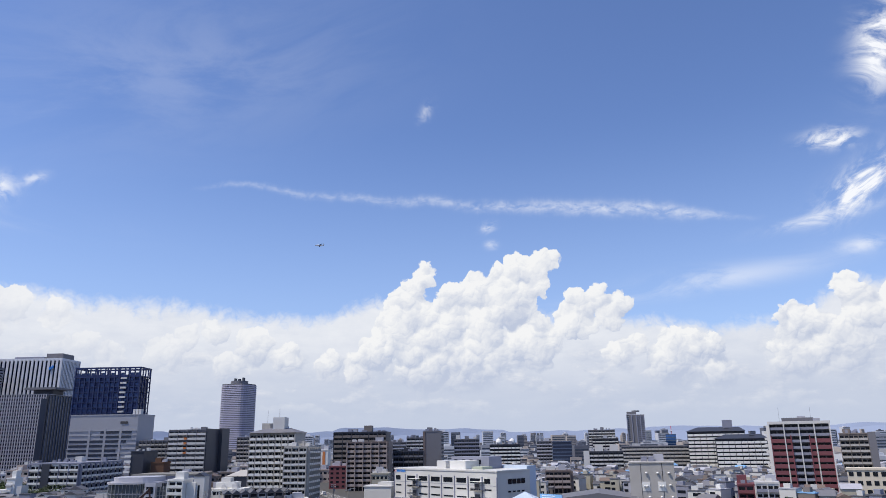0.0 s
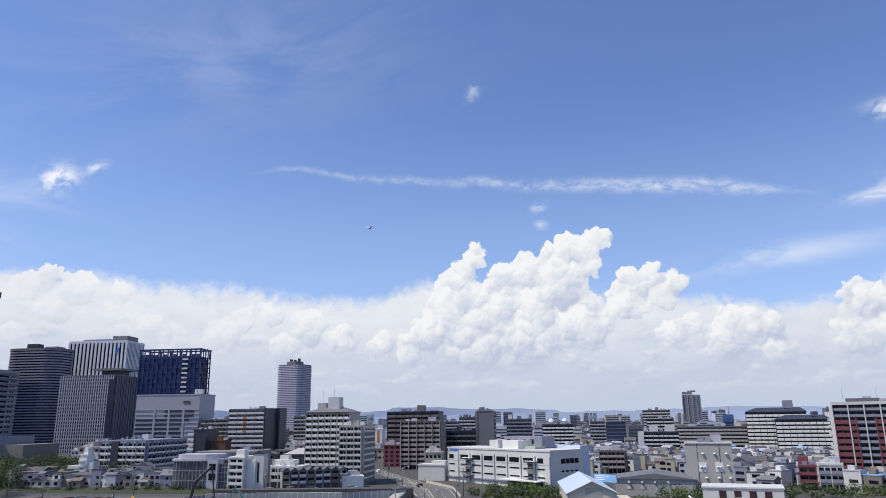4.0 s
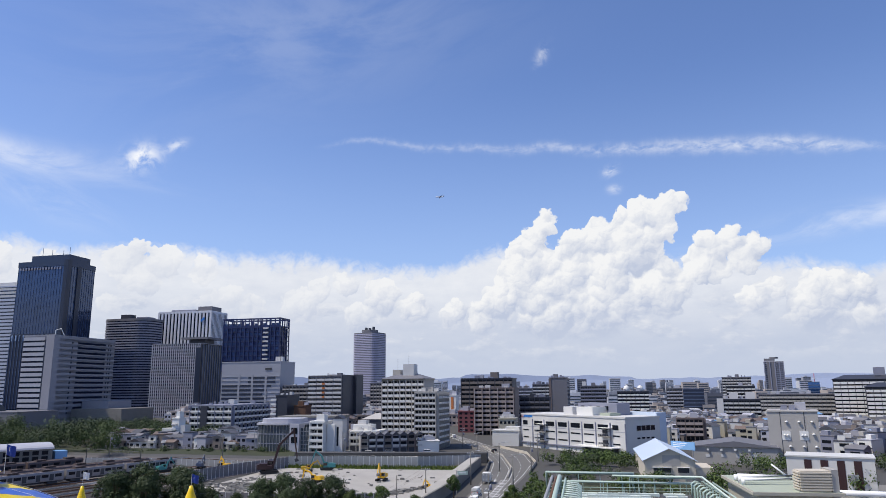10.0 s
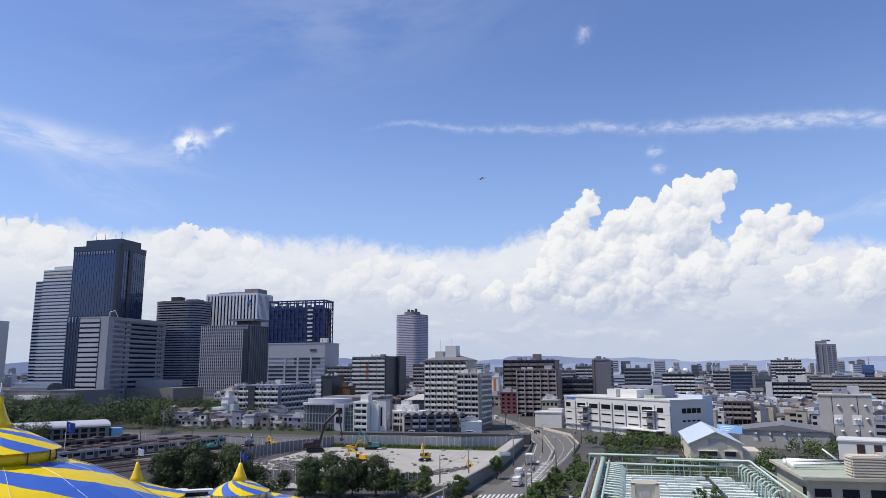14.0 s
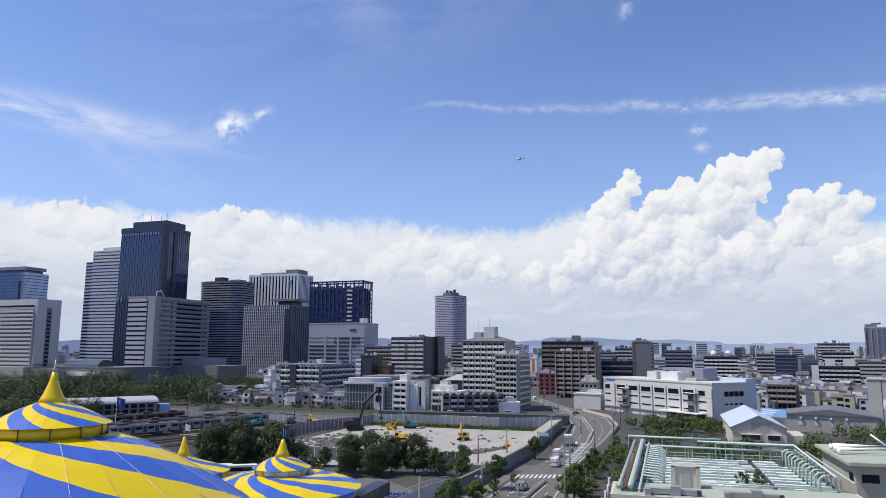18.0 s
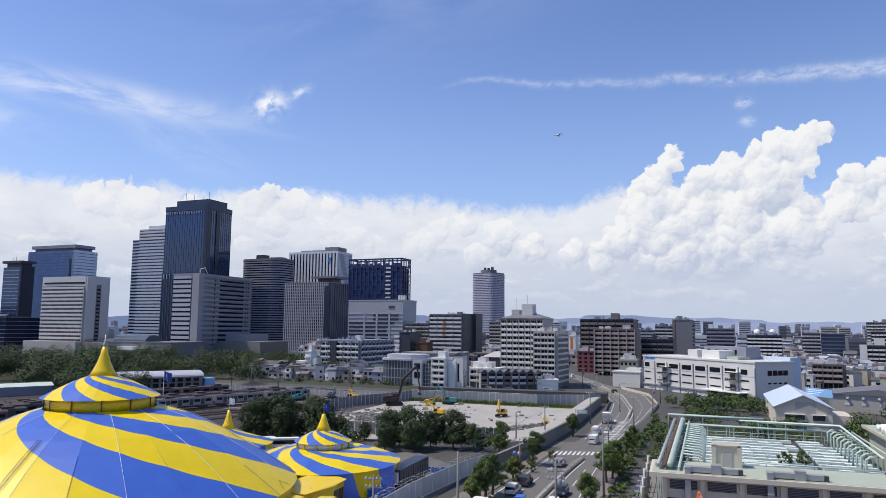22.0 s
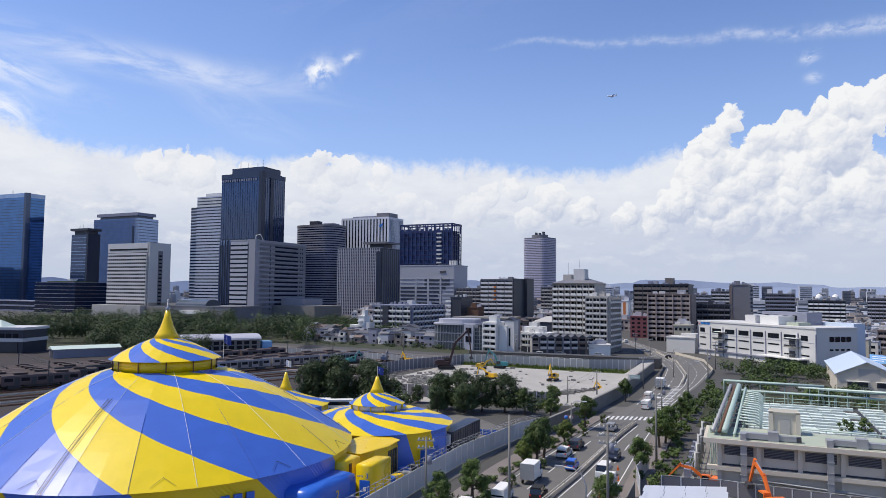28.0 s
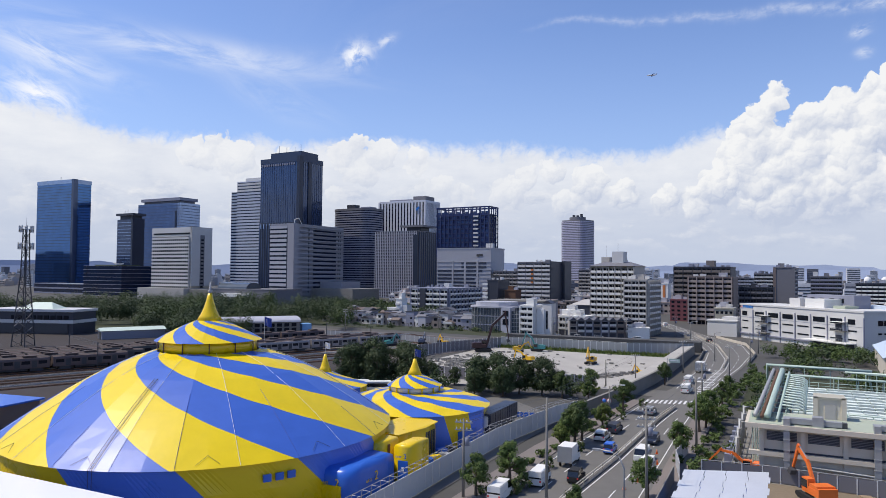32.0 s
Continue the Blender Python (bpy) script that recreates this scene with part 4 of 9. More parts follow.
bx("stair_tower", wa, M["dark_grey"], -6, -2, -21.5, -19.5, 0, 18.6)
sh = building("stair_house", "white stepped stairwell house", (-192, 339), -4, 6.5, 7, 16, M["white_paint"], 5, cat="house")
bx("stair_core", sh, M["white_paint"], -1, 2.2, -2, 2.5, 16, 20.5)
bx("low_wing", sh, M["white_paint"], -13, -3.3, -3, 3.4, 0, 10), bx("low_wing", sh, M["white_tile"], 3.3, 8.5, -3, 3.4, 0, 12)
for i in range(4):
    bx("stair_flight", sh, M["white_tile"], -3.3, 1.5, -4.4, -3.4, 3 + i * 3, 4 + i * 3)
sh.scale = (0.62, 0.8, 0.8)
# right-hand apartments
def hip_roof(ob, a, b, z, h, material):
    raw("roof", [(-a, -b, z), (a, -b, z), (a, b, z), (-a, b, z), (-a + b * 0.7, 0, z + h), (a - b * 0.3, 0, z + h)], [(0, 1, 5, 4), (1, 2, 5), (2, 3, 4, 5), (3, 0, 4), (0, 3, 2, 1)], material, ob)


# dark_grey bodies below stand in for shade between the balcony rails
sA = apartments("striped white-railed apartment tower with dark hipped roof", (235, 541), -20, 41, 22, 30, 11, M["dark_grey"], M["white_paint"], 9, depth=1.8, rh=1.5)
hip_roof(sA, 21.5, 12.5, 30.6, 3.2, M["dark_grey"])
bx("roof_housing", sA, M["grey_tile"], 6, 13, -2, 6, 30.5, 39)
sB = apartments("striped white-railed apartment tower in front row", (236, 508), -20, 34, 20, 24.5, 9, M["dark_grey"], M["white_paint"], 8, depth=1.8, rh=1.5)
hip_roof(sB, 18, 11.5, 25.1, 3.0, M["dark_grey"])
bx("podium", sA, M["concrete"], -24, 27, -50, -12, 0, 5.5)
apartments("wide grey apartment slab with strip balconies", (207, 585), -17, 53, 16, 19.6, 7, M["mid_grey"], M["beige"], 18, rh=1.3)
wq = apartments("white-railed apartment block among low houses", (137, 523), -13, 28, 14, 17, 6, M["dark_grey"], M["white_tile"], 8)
bx("stair_end", wq, M["white_tile"], -14.2, -10, -9, -6.8, 0, 18), bx("roof_housing", wq, M["white_tile"], -6, 0, -2, 3, 17.4, 22), bx("roof_housing", wq, M["white_tile"], 5, 11, -2, 3, 17.4, 22)
tw = root("residential_tower", 316, 1113, 0, -16, "slender blue-grey residential tower with rounded stepped top", "apartment tower")
bx("body", tw, M["mid_grey"], -10.5, 12, -10, 10, 0, 61)
bx("taller_half", tw, M["mid_grey"], -13.5, 1, -8, 11, 0, 65.5)
prism("roof_drum", round_plan(6, 6, 5.5, 5), 65.5, 67.5, M["mid_grey"], tw)
for k in range(20):
    bx("balcony_line", tw, M["pale_tile"], -14, 1.2, -8.6, -7.9, 2 + k * 3.1, 3.2 + k * 3.1), bx("balcony_line", tw, M["grey_tile"], 1.3, 12.5, -10.6, -9.9, 2 + k * 2.95, 3.1 + k * 2.95)
for x in (-13.6, -6.2, 0.6, 6.6, 12):
    bx("pilaster", tw, M["grey_tile"], x - 0.7, x + 0.7, -10.9, -7.9, 0, 61)
apartments("pale residential slab on the skyline", (196, 776), -14, 28, 14, 35, 12, M["mid_grey"], M["white_tile"], 10)
building("navy_office", "dark navy office block", (122, 638), -10, 17, 16, 24, M["dark_navy"], 8, band=(M["steel_blue"], 0.3, 0.2), cat="office building")
bl = building("blue_glass_office", "small blue glass block with red and white mast", (288, 853), -18, 11.5, 12, 29.6, M["glass_blue"], 8, band=(M["steel_blue"], 0.3, 0.2), cat="office building")
tube("mast", [(1, 0, 29.6), (1, 0, 39.4)], 0.35, M["sign_red"], bl, 6), lathe("mast_ring", [(0.5, 0), (1.6, 0.6), (0.5, 1.2)], M["white_tile"], bl, 8, at=(1, 0, 33))
b5 = apartments("brown five-storey block with white balconies", (70, 375), -10, 12.5, 10, 10.6, 4, M["brown_tile"], M["tan_tile"], 3, 3)
# tower body painted dark_grey as the shade behind its balconies
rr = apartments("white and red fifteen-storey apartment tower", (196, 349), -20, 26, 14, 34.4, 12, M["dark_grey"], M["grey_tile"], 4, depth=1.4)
for u in (-8.3, 8.3):
    for i in range(10):
        bx("red_balcony", rr, M["red_brick"], u - 4.5, u + 4.5, -8.75, -8.55, i * 2.87 - 0.35, i * 2.87 + 1.45)
    bx("red_frame", rr, M["red_brick"], u - 4.6, u - 4.1, -8.9, -7, 0, 28.9), bx("red_frame", rr, M["red_brick"], u + 4.1, u + 4.6, -8.9, -7, 0, 28.9)
for k in range(5):
    bx("pillar", rr, M["white_tile"], -13.3 + k * 6.5, -12.8 + k * 6.5, -8.95, -7, 0, 35)
bx("roof_frame", rr, M["white_tile"], -13.4, 13.4, -8.9, -7, 34, 35.3), bx("end_wall", rr, M["white_tile"], -14.4, -13.1, -7, 7, 0, 33.6)
for k in range(11):
    bx("end_balcony", rr, M["white_tile"], -15.6, -14.4, -4, 4, k * 3 - 0.2, k * 3 + 0.9)
bx("roof_housing", rr, M["mid_grey"], -7, 7, -3, 4, 35, 37), mast(rr, -8, 0, 35, 42, 0.06), mast(rr, 6, 0, 35, 42, 0.06)
rr.matrix_basis = pose(164, 320.7, 0, 0, 0, -26)
rr.scale = (0.92, 1.1, 0.93)
bRr = apartments("grey-brown apartment block with cluttered balconies", (226, 372), -31, 13, 14, 27, 9, M["brown_light"], M["beige"], 3)
bx("stair_tower", bRr, M["mid_grey"], 6.5, 10, -8.5, 6, 0, 28)
apartments("grey apartment block behind the stair tower", (250, 352), -33, 14, 14, 27.4, 9, M["mid_grey"], M["grey_tile"], 4)
building("school", "low cream block with rows of square windows", (182, 275), -31, 22, 12, 13.4, M["cream"], 4, rows=(8, 0.6, 1.7, M["window"]), cat="school building")
sf = apartments("small red-brick flats with open balconies", (124, 283), -22, 5.8, 9, 8.4, 3, M["red_brick"], M["red_brick"], 1, depth=1.0)
sw = apartments("small white flats with dark balconies", (132, 279), -23, 8.2, 9, 9.2, 3, M["white_tile"], M["grey_tile"], 2, depth=1.0)


# ---- the white works building, the grey block and the sheds ----
fac = building("works_building", "long white panelled works building with strip windows", (24.7, 287.6), -50, 67, 19, 14.6, M["white_works"], 1, top=0.5, cat="factory")
for o in fac.children:
    o.location.y -= 5.5
fac.matrix_basis = Matrix.Translation((5.5 * 0.766, 5.5 * 0.643, 0)) @ fac.matrix_basis
for i in range(9):
    x = -33.5 + i * 8.37
    bx("downpipe", fac, M["grey_tile"], x - 0.22, x + 0.22, -15.3, -15, 0, 12.6)
gb = building("grey_block", "tall blank grey building with white vent hoods", (88, 266), -17, 16, 15, 17.8, M["beige"], 1, top=0.3, cat="building")

# gabled warehouse
gw = root("gabled_warehouse", 31, 236, 0, -2, "pale blue-roofed gabled warehouse", "warehouse")
prism("body", [(-7, -20), (7, -20), (7, 20), (-7, 20)], 0, 6, M["cream"], gw)
raw("gable", [(-7, -20, 6), (7, -20, 6), (0, -20, 9.2)], [(0, 1, 2)], M["cream"], gw), raw("gable", [(-7, 20, 6), (7, 20, 6), (0, 20, 9.2)], [(0, 2, 1)], M["cream"], gw)
for s in (-1, 1):
    raw("roof_slope", [(0, -20.6, 9.35), (s * 7.6, -20.6, 5.9), (s * 7.6, 20.6, 5.9), (0, 20.6, 9.35), (0, -20.6, 9.2), (s * 7.6, -20.6, 5.75), (s * 7.6, 20.6, 5.75), (0, 20.6, 9.2)], [(0, 1, 2, 3), (4, 7, 6, 5), (0, 4, 5, 1), (2, 6, 7, 3), (1, 5, 6, 2)], M["roof_blue"], gw)

# ---- striped tents ----
def stripe_mat(name, R, stripes, sweep, phase):
    """Two-colour sheeting whose stripes sweep round the tent as they rise."""
    ma = bpy.data.materials.new(name)
    ma.use_nodes = True
    t = ma.node_tree
    n = Nodes(t)
    b = t.nodes["Principled BSDF"]
    pos = t.nodes.new("ShaderNodeTexCoord").outputs["Object"]
    sp_ = t.nodes.new("ShaderNodeSeparateXYZ")
    n.link(pos, sp_.inputs[0])
    r = n.m("SQRT", n.m("ADD", n.m("MULTIPLY", sp_.outputs[0], sp_.outputs[0]), n.m("MULTIPLY", sp_.outputs[1], sp_.outputs[1])))
    q = n.m("ADD", n.m("ARCTAN2", sp_.outputs[1], sp_.outputs[0]), n.m("MULTIPLY", n.m("LOGARITHM", n.m("DIVIDE", R, r), math.e), sweep))
    s = n.m("FRACT", n.m("MULTIPLY", n.m("SUBTRACT", q, phase), stripes / (4 * math.pi)))
    f = n.m("GREATER_THAN", s, 0.5)
    stain = n.noise(pos, 0.5, 5, 0.6)
    tone = n.m("ADD", 0.9, n.m("MULTIPLY", stain, 0.2))
    c = n.mixc(f, (0.78, 0.57, 0.004), (0.05, 0.13, 0.50))
    sc = t.nodes.new("ShaderNodeVectorMath")
    sc.operation = "SCALE"
    n.link(c, sc.inputs[0]), n.link(tone, sc.inputs["Scale"])
    n.link(sc.outputs[0], b.inputs["Base Color"])
    b.inputs["Roughness"].default_value, b.inputs["Specular IOR Level"].default_value = 0.38, 0.36
    bp = t.nodes.new("ShaderNodeBump")
    bp.inputs["Strength"].default_value, bp.inputs["Distance"].default_value = 0.2, 0.08
    n.link(n.noise(pos, 0.7, 3, 0.5), bp.inputs["Height"])
    n.link(bp.outputs[0], b.inputs["Normal"])
    return ma


def tent_skin(name, prof, seg, stripes, sweep, parent, phase=0.0, facets=24, drop=0.06):
    """A tent roof of gores drawn down along their middles, one part each; prof runs from the eave up."""
    ma = stripe_mat(name + "_sheeting", prof[0][0], stripes, sweep, phase)
    for g in range(facets):
        V, F = [], []
        q0, q1 = 2 * math.pi * (g + 0.5) / facets, 2 * math.pi * (g + 1.5) / facets
        qm = (q0 + q1) / 2
        for i, (r, z) in enumerate(prof):
            for q in (q0, qm, q1):
                V.append((r * math.cos(q), r * math.sin(q), z - (drop * min(r, (prof[0][0] - r) * 4) * math.pi / facets if q == qm else 0.0)))
            if i:
                b = 3 * i
                F += [(b - 3, b - 2, b + 1, b), (b - 2, b - 1, b + 2, b + 1)]
        raw("roof_gore", V, F, ma, parent)


big = root("big_top", -73.8, 74.5, 0, 0, "large blue and yellow swirl-striped circus big top", "circus tent")
PROF = [(25.9, 6.0), (23.5, 7.7), (21, 9.35), (18.5, 10.9), (16, 12.35), (13.5, 13.7), (11, 14.8), (8.8, 15.6), (6.9, 16.1)]
tent_skin("roof_skin", PROF, 288, 12, radians(89), big, radians(-53.5), 24, 0.04)
def tent_wall(R, h, seg, stripes, phase, skew, parent, facets):
    """The side wall below the eave; its stripes go on downwards at a slant."""
    for k in range(stripes):
        V, F = [], []
        m = seg // stripes
        for s in range(m + 1):
            for z in (0, h / 2, h):
                q = 2 * math.pi * (k * m + s) / seg + phase + skew * (1 - z / h)
                g = (q * facets / (2 * math.pi)) % 1.0
                c = math.cos(math.pi / facets) / math.cos(2 * math.pi / facets * (g - 0.5))
                V.append((R * c * math.cos(q), R * c * math.sin(q), z))
            if s:
                b = 3 * s
                F += [(b - 3 + j, b + j, b + 1 + j, b - 2 + j) for j in range(2)]
        raw("wall_panel", V, F, M["tent_blue"] if k % 2 else M["tent_yellow"], parent)


tent_wall(25.6, 6.1, 288, 12, radians(-53), radians(14), big, 24)
lathe("collar", [(6.6, 15.8), (6.6, 17.7)], M["tent_yellow"], big, 24)
tent_skin("cupola_roof", [(7.3, 17.5), (5.5, 18.5), (3.5, 19.5), (1.7, 20.2)], 192, 12, radians(80), big, radians(10), 24)
lathe("spire", [(1.8, 20.1), (1.3, 20.9), (0.85, 21.9), (0.5, 23.0), (0.3, 24.0)], M["tent_yellow"], big, 20)
lathe("finial", [(0.3, 24.0), (0.34, 24.4), (0.1, 24.6), (0.06, 25.6)], M["steel"], big, 10)
t2 = root("entrance_tent", -57, 105, 0, 0, "smaller blue and yellow striped tent", "circus tent")
tent_skin("roof_skin", [(12.9, 5.2), (11.0, 5.95), (9, 6.6), (6.5, 7.1), (4.3, 7.3)], 240, 16, radians(75), t2, radians(5), 12)
tent_wall(12.6, 5.3, 240, 16, radians(5), radians(8), t2, 12)
lathe("collar", [(4.2, 7.2), (4.2, 8.3)], M["white_paint"], t2, 24)
tent_skin("cupola_roof", [(4.7, 8.2), (3.4, 8.9), (2.2, 9.5), (1.2, 9.9)], 144, 12, radians(70), t2, 0, 16)
lathe("spire", [(1.3, 9.8), (0.9, 10.6), (0.5, 11.6), (0.25, 12.5)], M["tent_yellow"], t2, 16)
t3 = root("rear_tent", -87.5, 121.5, 0, 0, "small blue and yellow striped tent behind the big top", "circus tent")
tent_skin("roof_skin", [(9.0, 3.6), (6, 4.6), (3.5, 5.4), (1.3, 6.4)], 144, 12, radians(50), t3, 0, 12)
tent_wall(8.8, 3.7, 144, 12, 0, 0.1, t3, 12)
lathe("spire", [(1.5, 6.3), (1.0, 7.2), (0.5, 8.8), (0.25, 9.9)], M["tent_yellow"], t3, 16)

# ---- trees ----
def tree(name, label, h, spread, leaf, seed, clumps=34, leaves=130, trunk=0.3, low=0.3):
    rg = random.Random(seed)
    ob = root(name, 0, 0, 0, 0, label, "tree", "trees")
    V, F = [], []
    def limb(p, q, r0, r1):
        d = (q - p).normalized()
        u = d.cross(Vector((0.3, 0.9, 0.1))).normalized()
        w = d.cross(u)
        i = len(V)
        for c, r in ((p, r0), (q, r1)):
            for s in range(6):
                g = math.pi * s / 3
                V.append(tuple(c + u * math.cos(g) * r + w * math.sin(g) * r))
        for s in range(6):
            F.append((i + s, i + (s + 1) % 6, i + 6 + (s + 1) % 6, i + 6 + s))
    fork = Vector((rg.uniform(-.2, .2), rg.uniform(-.2, .2), h * low))
    limb(Vector((0, 0, -0.2)), fork, trunk, trunk * 0.75)
    limb(fork, Vector((rg.uniform(-.4, .4), rg.uniform(-.4, .4), h * 0.8)), trunk * 0.7, trunk * 0.2)
    LV, LF = [], []
    for c in range(clumps):
        t = rg.random()
        ang = rg.uniform(0, 6.283)
        zz = h * (low + (1 - low) * (0.12 + 0.85 * t))
        rad = spread * math.sqrt(max(0.05, 1 - (2 * (t - 0.42)) ** 2 * 0.9)) * rg.uniform(0.35, 1.0)
        ctr = Vector((math.cos(ang) * rad, math.sin(ang) * rad, zz))
        if c < 9:
            limb(fork + Vector((0, 0, rg.uniform(0, h * 0.25))), ctr, trunk * 0.35, 0.03)
        cr = spread * rg.uniform(0.22, 0.42)
        for k in range(leaves):
            d = Vector((rg.gauss(0, 1), rg.gauss(0, 1), rg.gauss(0, 0.8))).normalized()
            p = ctr + d * cr * rg.uniform(0.55, 1.05)
            nrm = (d + Vector((rg.uniform(-.4, .4), rg.uniform(-.4, .4), rg.uniform(0.0, .8)))).normalized()
            u = nrm.cross(Vector((rg.gauss(0, 1), rg.gauss(0, 1), rg.gauss(0, 1)))).normalized()
            w = nrm.cross(u)
            s = rg.uniform(0.12, 0.27) * (0.45 + spread * 0.13)
            i = len(LV)
            LV += [tuple(p + u * s), tuple(p + w * s * 0.7), tuple(p - u * s), tuple(p - w * s * 0.7)]
            LF.append((i, i + 1, i + 2, i + 3))
    raw("trunk", V, F, M["bark"], ob)
    raw("crown", LV, LF, leaf, ob)
    return ob


TREES = [tree("tree", "leafy green street tree beside the road", 6.5, 2.3, M["leaf"], 1), tree("tree", "leafy green street tree beside the road", 7.5, 2.6, M["leaf"], 2),
         tree("tree", "tall dark green tree by the fence", 13, 5.2, M["leaf_dark"], 3, 60, 150, 0.4, 0.12), tree("tree", "tall dark green tree by the fence", 11, 4.6, M["leaf_dark"], 4, 56, 150, 0.4, 0.12),
         tree("tree", "yellow-green street tree beside the road", 5.5, 2.2, M["leaf_light"], 5), tree("shrub", "low green shrub on the verge", 2.0, 1.3, M["leaf"], 6, 12, 50, 0.06, 0.05)]
tr = random.Random(11)


def plant(kind, x, y, s=1.0):
    return copy_thing(TREES[kind], pose(x, y, 0, 0, 0, tr.uniform(0, 360)) @ Matrix.Scale(s, 4))


TREES[0].matrix_basis, TREES[1].matrix_basis = pose(-34, 78.6, 0) @ Matrix.Scale(0.78, 4), pose(-30.3, 109.1, 0, 0, 0, 40) @ Matrix.Scale(0.84, 4)
TREES[2].matrix_basis, TREES[3].matrix_basis = pose(-91, 147, 0) @ Matrix.Scale(0.84, 4), pose(-81, 147, 0) @ Matrix.Scale(0.9, 4)
TREES[4].matrix_basis, TREES[5].matrix_basis = pose(-31.7, 106.3, 0) @ Matrix.Scale(0.66, 4), pose(-29.8, 82.6, 0)
STREET = [(0, -31.7, 83.9, 1.12), (0, -31.0, 108.0, 0.98), (1, -30.2, 112.8, 1.0), (4, -29.4, 124.3, 1.15), (1, -28.9, 139.7, 1.0), (0, -15.3, 87.1, 0.98), (0, -14.6, 108.7, 1.05), (1, -13.6, 128.5, 1.0), (4, -13.0, 132.5, 1.25), (1, -12.6, 137, 0.95), (0, -12.2, 158, 0.95), (0, -11.9, 170, 0.9), (1, -27.2, 180, 0.85), (0, -21.4, 77.6, 0.66)]
SHRUBS = [(-26.8, 148.3), (-27.9, 132.8), (-28.4, 122), (-28.6, 105.6), (-29.9, 94.8), (-30.2, 81.4), (-14.2, 106), (-11.4, 109.8), (-12.7, 142.2), (-12.4, 146), (-29.9, 84.5), (-30.1, 86), (-12.2, 139)]
CLUMP = [(3, -95, 143, 1.0), (3, -85, 151, 1.0), (2, -79, 154, 0.5), (3, -73, 155, 0.42), (2, -100, 150, 0.66), (3, -88, 143, 0.86), (2, -64, 148.5, 0.74), (3, -59.5, 149, 0.9), (2, -54.5, 150, 0.72), (3, -49.5, 151.5, 0.84), (3, -56.5, 145, 0.66), (3, -62.5, 143, 0.6), (1, -44.5, 150, 0.9), (1, -39, 152, 1.0), (0, -37.6, 146, 0.9)]
for k, x, y, s in STREET + CLUMP + [(5, x, y, 0.75) for x, y in SHRUBS]:
    plant(k, x, y, s)

# ---- low houses and the wider city ----
def house(x, y, w, l, h, rz, wall, roof_m, rg, gable=True):
    ob = root("house", x, y, 0, rz, "small plastered house with pitched tiled roof" if gable else "small plastered house with flat roof", "house", "houses")
    bx("body", ob, wall, -w / 2, w / 2, -l / 2, l / 2, 0, h)
    if gable:
        e, rh = 0.4, w * 0.22
        raw("roof", [(-w / 2 - e, -l / 2 - e, h - 0.15), (w / 2 + e, -l / 2 - e, h - 0.15), (w / 2 + e, l / 2 + e, h - 0.15), (-w / 2 - e, l / 2 + e, h - 0.15), (0, -l / 2 - e, h + rh), (0, l / 2 + e, h + rh)], [(0, 3, 2, 1), (0, 1, 4), (2, 3, 5), (1, 2, 5, 4), (3, 0, 4, 5)], roof_m, ob)
    else:
        bx("roof", ob, roof_m, -w / 2 - 0.15, w / 2 + 0.15, -l / 2 - 0.15, l / 2 + 0.15, h, h + 0.35)
    V, F = [], []
    for f in range(int(h / 2.7)):
        z = 0.9 + f * 2.75
        for k in range(max(1, int(w / 3))):
            c = -w / 2 + (k + 0.5) * w / max(1, int(w / 3)) + rg.uniform(-0.3, 0.3)
            if math.hypot(x, y) < 260:
                bx("window", ob, M["window"], c - 0.8, c + 0.8, -l / 2 - 0.06, -l / 2 + 0.1, z, z + 1.3)
            else:
                add_box(V, F, c - 0.8, c + 0.8, -l / 2 - 0.06, -l / 2 + 0.1, z, z + 1.3)
        add_box(V, F, -w / 2 - 0.05, -w / 2 + 0.1, -l * 0.3, -l * 0.05, z, z + 1.1), add_box(V, F, w / 2 - 0.1, w / 2 + 0.05, -l * 0.25, l * 0.05, z, z + 1.1)
    if V:
        tagged(raw("window_panes", V, F, M["window"], ob), kind="stuff")
    if rg.random() < 0.5:
        bx("balcony", ob, M["white_tile"], -w / 2 + 0.2, w / 2 - 0.2, -l / 2 - 1.0, -l / 2, 2.6, 3.6)
    return ob


hr = random.Random(5)
HOUSE_WALLS = ["white_tile", "white_tile", "white_paint", "cream_dull", "beige", "brown_light", "grey_tile", "pale_tile"]
WALLS = ["white_tile", "cream_dull", "beige", "grey_tile", "brown_light", "pale_tile", "mid_grey", "brown_tile", "tan_tile"]
for i in range(84):
    k, row = i // 3, i % 3
    x = -232 + k * 3.75 + hr.uniform(-1.4, 1.4)
    y = 320 + row * 8.5 - (x + 196) * 0.12 + hr.uniform(-3, 3)
    if x > -130 or (-205 < x < -178 and 332 < y < 350):
        continue
    turned = hr.random() < 0.55
    w, l = hr.uniform(3.6, 5.6), hr.uniform(5, 8.5)
    if turned:
        w, l = l * 0.8, w * 1.2
    house(x, y, w, l, hr.choice([3.2, 5.2, 5.6, 6.2, 7.4]) + row * 0.5, hr.choice([-6, -6, 84, -96]) + hr.uniform(-5, 5), M[hr.choice(HOUSE_WALLS)], M[hr.choice(["roof_tile", "roof_tile", "roof_brown", "mid_grey"])], hr, hr.random() < 0.7)
FOOT = [(24, 300, 60), (80, 272, 16), (31, 236, 26), (220, 555, 50), (215, 515, 45), (125, 530, 22), (64, 381, 13), (122, 284, 15), (169, 320, 27), (220, 378, 20), (243, 358, 16), (172, 282, 20), (-22, 340, 20), (-39, 425, 30), (-60, 330, 30)]
built = 0
mass_walls = {k: ([], []) for k in HOUSE_WALLS}
mass_roofs = {k: ([], []) for k in ("roof_tile", "roof_brown", "mid_grey", "pale_tile", "sign_pale")}
